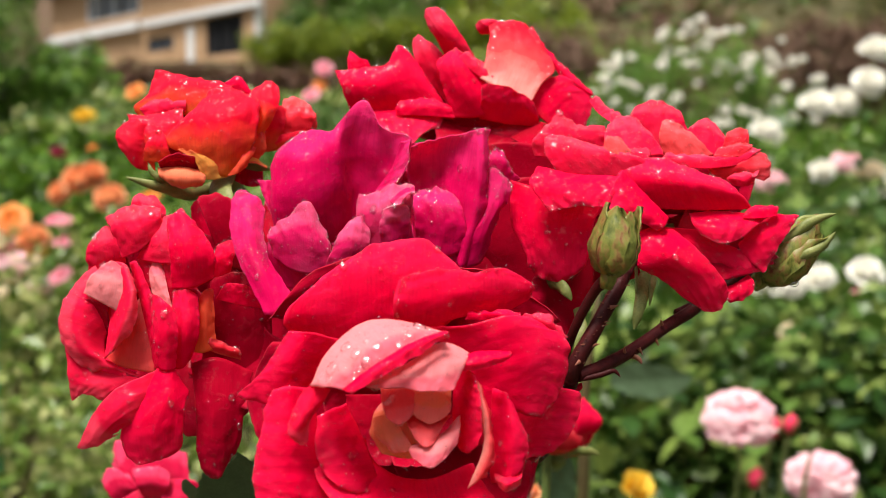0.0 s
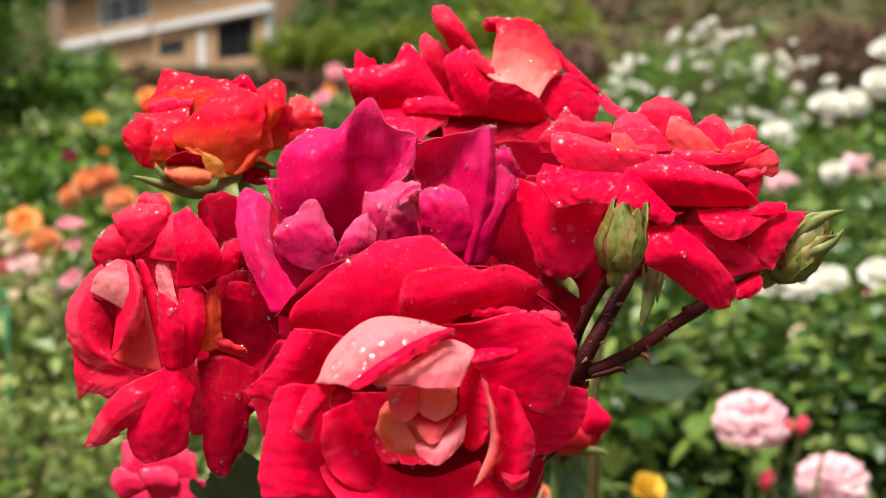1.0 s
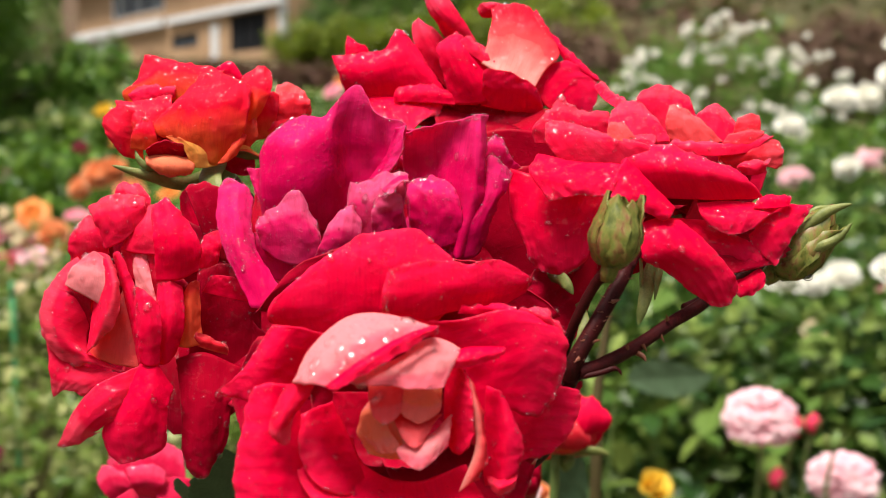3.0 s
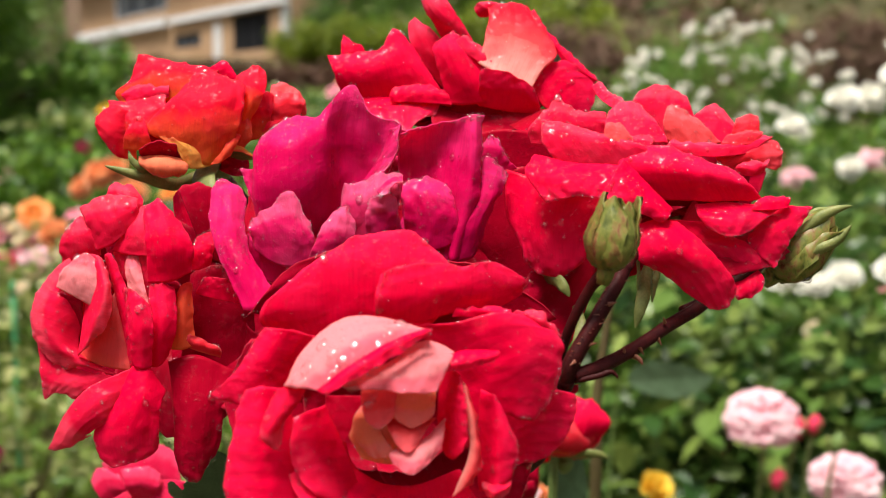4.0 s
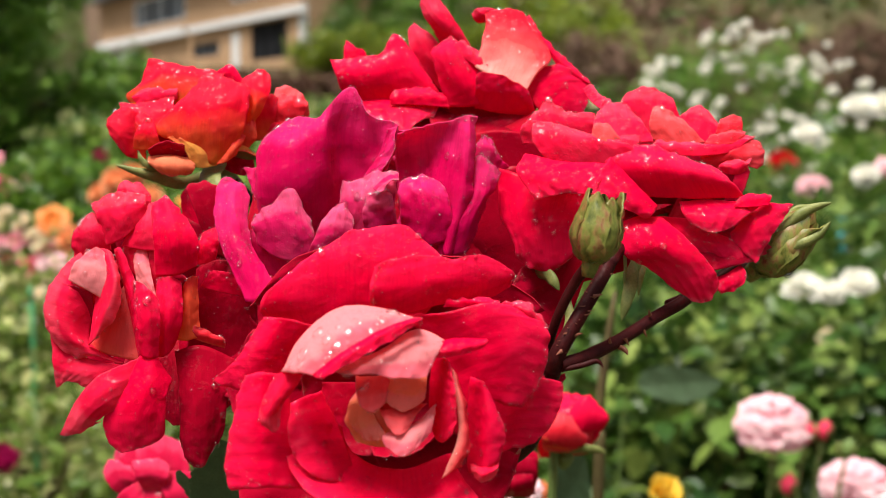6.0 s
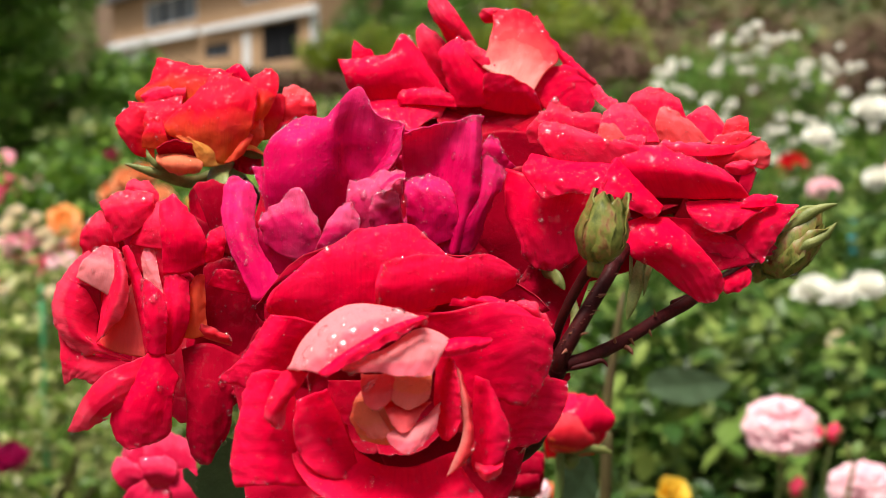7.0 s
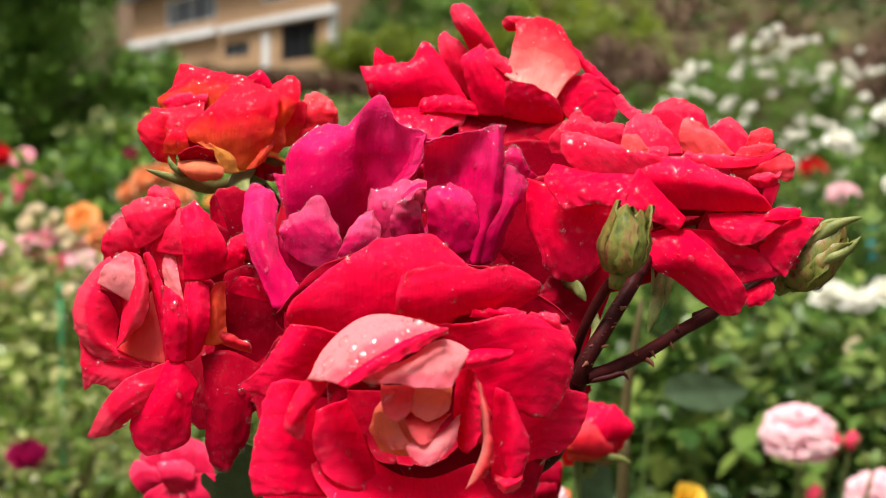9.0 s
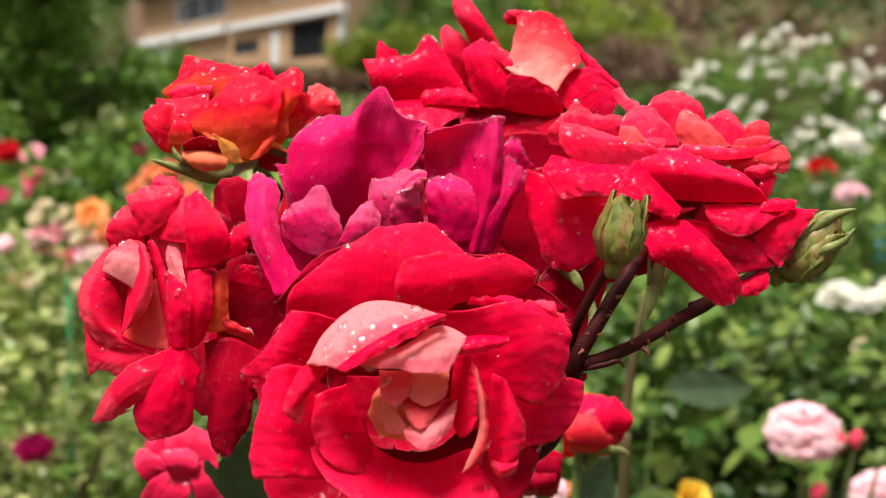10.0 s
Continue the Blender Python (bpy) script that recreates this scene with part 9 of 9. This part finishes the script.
sepal(cane, [(0.0709, 0.3979, 1.2271), (0.0730, 0.3957, 1.2270), (0.0744, 0.3946, 1.2263), (0.0752, 0.3943, 1.2250)], 0.0022, thorn_skin, "bract", 0.6)


def thorn(at, way, long=0.0028, thick=0.0008):
    bm = bmesh.new()
    bmesh.ops.create_cone(bm, cap_ends=True, segments=8, radius1=thick, radius2=0.0001, depth=long, matrix=Matrix.Translation((0, 0, long / 2)))
    for v in bm.verts:
        v.co.x += 0.0012 * (v.co.z / long) ** 2
    ob = part("thorn", bm, thorn_skin, cane)
    ob.location = Vector(at) - Vector(cane.location)
    ob.rotation_euler = Vector(way).to_track_quat("Z", "Y").to_euler()


for at, way in (((0.0557, 0.3817, 1.2340), (1, -0.3, 0.2)), ((0.0544, 0.3818, 1.2343), (-1, -0.2, 0.1)), ((0.0745, 0.3980, 1.2301), (0.3, -0.3, -1)), ((0.0689, 0.3942, 1.2291), (-0.4, -0.3, 1)), ((0.0817, 0.4057, 1.2320), (0.2, -0.3, -1)), ((0.0622, 0.3840, 1.2467), (1, -0.3, 0.3)), ((0.0845, 0.4079, 1.2368), (-0.5, -0.3, 0.8)), ((0.0514, 0.3792, 1.2290), (-0.8, -0.4, -0.3))):
    thorn(at, way)
for k in range(20):
    t = k / 20
    p = Vector((0.0500, 0.3801, 1.2278)).lerp(Vector((0.0582, 0.3826, 1.2420)), t * 2) if t < 0.5 else Vector((0.0582, 0.3826, 1.2420)).lerp(Vector((0.0677, 0.3911, 1.2565)), t * 2 - 1)
    thorn(p + Vector((random.uniform(-0.002, 0.002), 0, 0)), (random.choice((-1, 1)), random.uniform(-0.8, 0.2), random.uniform(-0.5, 0.5)), random.uniform(0.001, 0.0022), 0.0002)

# lower blooms, canes and leaves of the same bush
low = thing("rose_bloom", (0.0761, 0.6475, 1.1291), "small red rose half hidden behind the cluster", "rose", "roses of the bush")
petal(low, red, (0.0716, 0.6515, 1.1195), (0.0611, 0.6280, 1.1361), (0.0735, 0.6240, 1.1356), (0.0899, 0.6281, 1.1361), (0.0645, 0.6312, 1.1467), (0.0755, 0.6299, 1.1536), (0.0886, 0.6312, 1.1468), curl=-0.2)
petal(low, red, (0.0716, 0.6515, 1.1195), (0.0703, 0.6242, 1.1371), (0.0794, 0.6203, 1.1382), (0.0926, 0.6245, 1.1404), (0.0736, 0.6268, 1.1527), (0.0829, 0.6255, 1.1595), (0.0933, 0.6263, 1.1480), curl=-0.15)
petal(low, coral, (0.0712, 0.6465, 1.1193), (0.0576, 0.6235, 1.1308), (0.0682, 0.6176, 1.1325), (0.0831, 0.6234, 1.1293), (0.0562, 0.6269, 1.1445), (0.0683, 0.6214, 1.1492), (0.0830, 0.6247, 1.1419), curl=-0.15)
petal(low, red, (0.0722, 0.6560, 1.1148), (0.0555, 0.6378, 1.1334), (0.0701, 0.6385, 1.1399), (0.0880, 0.6382, 1.1367), (0.0556, 0.6414, 1.1491), (0.0705, 0.6441, 1.1551), (0.0882, 0.6417, 1.1508), curl=-0.1)
sheet(low, red, (((0.0629, 0.6325, 1.1297), (0.0717, 0.6300, 1.1288), (0.0821, 0.6340, 1.1307)), ((0.0610, 0.6277, 1.1438), (0.0708, 0.6236, 1.1465), (0.0818, 0.6283, 1.1452)), ((0.0655, 0.6350, 1.1533), (0.0724, 0.6358, 1.1566), (0.0796, 0.6358, 1.1517))), roll=0.6, ruffle=0.18)
sheet(low, coral, (((0.0747, 0.6272, 1.1290), (0.0815, 0.6257, 1.1290), (0.0874, 0.6306, 1.1335)), ((0.0760, 0.6246, 1.1420), (0.0832, 0.6223, 1.1448), (0.0901, 0.6285, 1.1416)), ((0.0788, 0.6338, 1.1521), (0.0837, 0.6335, 1.1553), (0.0925, 0.6360, 1.1437))), roll=0.6, ruffle=0.18)
sheet(low, orange, (((0.0582, 0.6241, 1.1292), (0.0663, 0.6225, 1.1280), (0.0772, 0.6252, 1.1271)), ((0.0585, 0.6206, 1.1346), (0.0665, 0.6182, 1.1350), (0.0780, 0.6218, 1.1326)), ((0.0585, 0.6241, 1.1395), (0.0680, 0.6235, 1.1368), (0.0832, 0.6266, 1.1366))), roll=0.6, ruffle=0.18)
sepal(low, [(0.0702, 0.6367, 1.1221), (0.0798, 0.6222, 1.1280), (0.0875, 0.6203, 1.1285), (0.0928, 0.6201, 1.1267)], 0.006, sepal_skin)
lathe_part("hip", low, (0.0720, 0.6534, 1.1087), (0.0717, 0.6513, 1.1179), HIP, green_stem)
stem_part("stalk", low, [(0.0720, 0.6534, 1.1087), (0.0647, 0.6432, 1.0881), (0.06, 0.6, 0.6), (0.05, 0.52, 0.1)], [0.0022, 0.0028, 0.004, 0.005], green_stem)
maroon_bud = thing("rose_bloom", (0.0424, 0.6061, 1.1182), "dark maroon half open rose", "rose", "roses of the bush")
petal(maroon_bud, crimson_shade, (0.0431, 0.6147, 1.1042), (0.0310, 0.5913, 1.1212), (0.0413, 0.5863, 1.1213), (0.0537, 0.5913, 1.1213), (0.0341, 0.5955, 1.1324), (0.0431, 0.5937, 1.1345), (0.0529, 0.5953, 1.1309), curl=-0.1)
petal(maroon_bud, crimson_shade, (0.0428, 0.6097, 1.1042), (0.0339, 0.5878, 1.1161), (0.0410, 0.5818, 1.1166), (0.0518, 0.5858, 1.1168), (0.0353, 0.5867, 1.1257), (0.0426, 0.5846, 1.1248), (0.0511, 0.5867, 1.1252), curl=-0.1)
petal(maroon_bud, crimson_shade, (0.0437, 0.6244, 1.1010), (0.0316, 0.6062, 1.1197), (0.0424, 0.6064, 1.1213), (0.0548, 0.6063, 1.1198), (0.0346, 0.6075, 1.1320), (0.0439, 0.6077, 1.1336), (0.0548, 0.6074, 1.1306), curl=-0.1)
stem_part("stalk", maroon_bud, [(0.0431, 0.6145, 1.1026), (0.0457, 0.6025, 1.0827), (0.03, 0.56, 0.7), (0.02, 0.5, 0.1)], [0.0022, 0.0026, 0.004, 0.005], green_stem)
rose_low = thing("rose_bloom", (-0.1507, 0.5854, 1.1162), "deep pink-red rose below the cluster", "rose", "roses of the bush")
deep_pink = petal_material("deep_pink_petal", (0.7, 0.06, 0.10), (0.70, 0.012, 0.07), (0.80, 0.06, 0.15), 0.4)
broad_petal(rose_low, deep_pink, ((-0.1506, 0.5845, 1.1073), (-0.1628, 0.5756, 1.1193)), ((-0.1711, 0.5820, 1.1325), (-0.1688, 0.5831, 1.1429), (-0.1569, 0.5836, 1.1474)), ((-0.1431, 0.5845, 1.1073), (-0.1452, 0.5769, 1.1311)))
broad_petal(rose_low, deep_pink, ((-0.1508, 0.5796, 1.1089), (-0.1529, 0.5724, 1.1264)), ((-0.1570, 0.5778, 1.1399), (-0.1452, 0.5784, 1.1458), (-0.1290, 0.5778, 1.1400)), ((-0.1389, 0.5797, 1.1089), (-0.1265, 0.5724, 1.1265)))
broad_petal(rose_low, deep_pink, ((-0.1494, 0.5701, 1.1236), (-0.1591, 0.5626, 1.1191)), ((-0.1677, 0.5640, 1.1037), (-0.1555, 0.5631, 1.0951), (-0.1434, 0.5635, 1.0989)), ((-0.1392, 0.5702, 1.1242), (-0.1380, 0.5620, 1.1135)))
broad_petal(rose_low, deep_pink, ((-0.1448, 0.5693, 1.1256), (-0.1366, 0.5614, 1.1175)), ((-0.1352, 0.5638, 1.1009), (-0.1208, 0.5641, 1.1039), (-0.1109, 0.5657, 1.1197)), ((-0.1384, 0.5695, 1.1280), (-0.1223, 0.5627, 1.1296)))
broad_petal(rose_low, deep_pink, ((-0.1483, 0.5656, 1.1191), (-0.1511, 0.5604, 1.1273)), ((-0.1537, 0.5631, 1.1344), (-0.1445, 0.5634, 1.1370), (-0.1338, 0.5631, 1.1341)), ((-0.1396, 0.5656, 1.1191), (-0.1344, 0.5604, 1.1273)))
broad_petal(rose_low, deep_pink, ((-0.1568, 0.5796, 1.1089), (-0.1681, 0.5734, 1.1170)), ((-0.1737, 0.5762, 1.1252), (-0.1702, 0.5769, 1.1316), (-0.1599, 0.5767, 1.1296)), ((-0.1479, 0.5799, 1.1119), (-0.1534, 0.5739, 1.1214)))
stem_part("stalk", rose_low, [(-0.1517, 0.5940, 1.1024), (-0.1387, 0.6008, 1.0699), (-0.06, 0.58, 0.7), (0.0, 0.5, 0.1)], [0.0024, 0.003, 0.004, 0.005], green_stem)
back_cane = thing("rose_cane", (0.101, 0.867, 0.0), "brown upright rose cane behind the cluster", "rose cane")
stem_part("stem", back_cane, [(0.101, 0.867, 0.0), (0.105, 0.862, 0.6), (0.1108, 0.8372, 1.0288), (0.1107, 0.8426, 1.0815), (0.1124, 0.8457, 1.1117), (0.1199, 0.8514, 1.1678), (0.1234, 0.8601, 1.1841)], [0.0065, 0.006, 0.0046, 0.0042, 0.0038, 0.0026, 0.0014], cane_skin)


def leaflet(parent, base, side_a, side_b, tip, mat):
    """A broad toothed rose leaf from its stalk to its point, folded along the rib."""
    heart = Vector(parent.location)
    b, l, r, t = (Vector(p) - heart for p in (base, side_a, side_b, tip))
    nu, nv = 12, 26
    verts, faces = [], []
    mid = (l + r) / 2 * 0.5 + (b + t) / 2 * 0.5
    out = (r - l).cross(t - b).normalized()
    if out.y > 0:
        out = -out
    for layer in (0, 0.0004):
        for j in range(nv + 1):
            s = j / nv
            rib = (1 - s) ** 2 * b + 2 * s * (1 - s) * mid + s * s * t
            half = (r - l) * 0.5 * math.sin(math.pi * s ** 0.85) ** 0.75 * (1 + 0.08 * ((j * 1.0) % 2))
            for i in range(nu + 1):
                q = 2 * i / nu - 1
                verts.append(rib + half * q - out * (layer + 0.12 * half.length * (1 - abs(q)) - 0.05 * half.length * math.sin(s * 22) * abs(q) * 0.6))
    w_ = nu + 1
    for k in (0, (nv + 1) * w_):
        for j in range(nv):
            for i in range(nu):
                a = k + j * w_ + i
                faces.append((a, a + 1, a + w_ + 1, a + w_))
    part("leaflet", mesh_of("leaflet", verts, faces), mat, parent)


spray = thing("rose_leaf", (-0.0947, 0.5069, 1.1338), "dark green wet rose leaf under the blooms", "leaf", "leaves of the bush")
leaflet(spray, (-0.0869, 0.5053, 1.1183), (-0.1059, 0.4885, 1.1503), (-0.0734, 0.4888, 1.1529), (-0.0868, 0.4755, 1.1707), big_leaf_skin)
leaflet(spray, (-0.0913, 0.5150, 1.1147), (-0.1155, 0.5074, 1.1389), (-0.0927, 0.4964, 1.1295), (-0.1107, 0.4984, 1.1498), big_leaf_skin)
stem_part("stalk", spray, [(-0.0882, 0.5052, 1.1170), (-0.0753, 0.5126, 1.0911), (0.0, 0.5, 0.85), (0.035, 0.465, 0.7)], [0.0012, 0.0014, 0.0018, 0.002], green_stem)
# the first leaf has the light on its face painted in
for pts, word in ((((0.225, 1.475, 0.975), (0.252, 1.450, 1.010), (0.283, 1.434, 0.968), (0.320, 1.409, 1.000)), "brightened"), (((0.0795, 0.8279, 1.0254), (0.0860, 0.8114, 1.0609), (0.1068, 0.8085, 1.0321), (0.0973, 0.8025, 1.0721)), "dark")):
    one = thing("rose_leaf", pts[0], f"broad {word} green rose leaf behind the cluster", "leaf", "leaves of the bush")
    leaflet(one, *pts, big_leaf_skin if word == "dark" else brightened_leaf_skin)
    root = Vector(pts[0])
    stem_part("stalk", one, [root, root + Vector((-0.02, 0.02, -0.12)), (root.x - 0.03, root.y + 0.03, 0.02)], [0.0012, 0.0018, 0.003], green_stem)

# buds and stalks by the pale pink roses
for at, r, m in (((0.519, 1.726, 0.852), 0.013, deep_pink), ((0.548, 1.736, 0.855), 0.012, deep_pink), ((0.491, 1.718, 0.774), 0.013, deep_pink), ((0.587, 1.743, 0.824), 0.012, green_stem)):
    b = thing("rose_bud", at, "small deep pink rose bud on a thin stalk" if m is deep_pink else "small green rose bud on a thin stalk", "rose bud", "buds by the pink roses")
    foot = Vector(at) - Vector((0.003, 0, r * 1.2))
    lathe_part("core", b, foot, foot + Vector((0.004, -0.004, r * 2.6)), ((0, r * 0.4), (0.15, r * 0.8), (0.4, r), (0.65, r * 0.85), (0.85, r * 0.5), (1, r * 0.12)), m, 0.08)
    for k in range(4):
        a = k * 1.57 + 0.4
        c = Vector((math.cos(a), math.sin(a), 0))
        sepal(b, [foot, foot + c * r * 1.05 + Vector((0, 0, r * 0.6)), foot + c * r * 1.3 + Vector((0, 0, r * 1.2)), foot + c * r * 2.0 + Vector((0, 0, r * 1.7))], r * 0.8, sepal_skin)
    stem_part("stalk", b, [foot, foot + Vector((-0.004, 0.02, -0.09)), foot + Vector((0.01, 0.05, -0.3)), (foot.x + 0.03, foot.y + 0.1, 0.02)], [0.0028, 0.0032, 0.004, 0.005], pale_stem)

# ---- rain on the petals ----
drop_bm = bmesh.new()
bmesh.ops.create_icosphere(drop_bm, subdivisions=2, radius=1.0)
for f in drop_bm.faces:
    f.smooth = True
drop_mesh = bpy.data.meshes.new("raindrop")
drop_bm.to_mesh(drop_mesh)
drop_bm.free()
drop_mesh.materials.append(water)
ring = np.array([(math.cos(k * 1.0472), math.sin(k * 1.0472), 0.0) for k in range(6)])
bead_v = np.concatenate([ring * (1.0, 1.0, 1) - (0, 0, 0.25), ring * (0.72, 0.72, 1) + (0, 0, 0.42), [(0, 0, 0.66)]])
bead_f = [(k, (k + 1) % 6, 6 + (k + 1) % 6, 6 + k) for k in range(6)] + [(6 + k, 6 + (k + 1) % 6, 12) for k in range(6)]


def beads(spots, pick, rng):
    """Fine drops as small domes on the petals, in one mesh."""
    p, n = np.array([spots[k][0] for k in pick]), np.array([spots[k][1] for k in pick])
    side = np.cross(n, (0.3, 0.2, 0.9))
    side /= np.linalg.norm(side, axis=1)[:, None] + 1e-9
    up = np.cross(n, side)
    r = (0.00014 + 0.00042 * rng.uniform(0, 1, len(p)) ** 2.2)[:, None, None]
    p = p + side * rng.normal(0, 0.0004, (len(p), 1)) + up * rng.normal(0, 0.0004, (len(p), 1))
    v = p[:, None] + r * (bead_v[None, :, :1] * side[:, None] + bead_v[None, :, 1:2] * up[:, None] + bead_v[None, :, 2:] * n[:, None])
    return mesh_of("fine_rain", v.reshape(-1, 3), [tuple(i * 13 + k for k in f) for i in range(len(p)) for f in bead_f])


for rose, wet, fine in ((rose_front, 190, 3600), (rose_plum, 130, 7000), (rose_open, 190, 3400), (rose_flame, 50, 1000), (rose_crown, 150, 3200), (rose_full, 230, 4600)):
    spots = drop_spots[rose.name]
    rng = np.random.default_rng(len(spots))
    weight = np.array([(0.2 + max(0, n[2]) * 1.2 + 3.0 * (s > 0.93) + 1.2 * (w_ > 0.9)) * (n[1] < 0.35) * min(c, 6.0) for p, n, s, w_, c in spots])
    if rose is rose_front:
        core = np.array((-0.0072, 0.3543, 1.2129)) - np.array(rose.location)
        weight = weight * np.array([0.12 if np.linalg.norm(np.array(p) - core) < 0.017 else 1.0 for p, n, s, w_, c in spots])
    pick = rng.choice(len(spots), wet, p=weight / weight.sum())
    for k in pick:
        p, n, s, w_, c = spots[k]
        r = 0.0004 + 0.0011 * rng.uniform() ** 2.8
        ob = part("raindrop", drop_mesh, None, rose)
        ob.matrix_basis = Matrix.Translation(Vector(p) + Vector(n) * r * 0.2) @ Vector(n).to_track_quat("Z", "Y").to_matrix().to_4x4() @ Matrix.Diagonal((r, r * rng.uniform(0.85, 1.2), r * 0.48, 1))
    rims = np.array([(s > 0.99 or w_ > 0.93 and s > 0.55) * (n[1] < 0.5) * (0.3 + max(0, noise.noise(Vector(p) * 260) + 0.2)) for p, n, s, w_, c in spots])
    chosen = np.concatenate([rng.choice(len(spots), fine, p=weight / weight.sum()), rng.choice(len(spots), fine // 4, p=rims / rims.sum())])
    part("fine_rain", beads(spots, chosen, rng), water, rose)["kind"] = "stuff"
hood = np.array((-0.0188, 0.3549, 1.2388)) - np.array(rose_front.location)
near_hood = [(p, n) for p, n, s, w_, c in drop_spots[rose_front.name] if np.linalg.norm(np.array(p) - hood) < 0.02 and n[2] > 0.1]
for k in np.random.default_rng(8).choice(len(near_hood), 26, replace=False):
    p, n = near_hood[k]
    r = random.uniform(0.0007, 0.0021)
    ob = part("raindrop", drop_mesh, None, rose_front)
    ob.matrix_basis = Matrix.Translation(Vector(p) + Vector(n) * r * 0.1) @ Vector(n).to_track_quat("Z", "Y").to_matrix().to_4x4() @ Matrix.Diagonal((r, r * 1.2, r * 0.38, 1))
hanging = part("raindrop", drop_mesh, None, bud_far)
hanging.matrix_basis = Matrix.Translation(Vector((0.1360, 0.4207, 1.2504)) - Vector(bud_far.location)) @ Matrix.Diagonal((0.0018, 0.0016, 0.0014, 1))
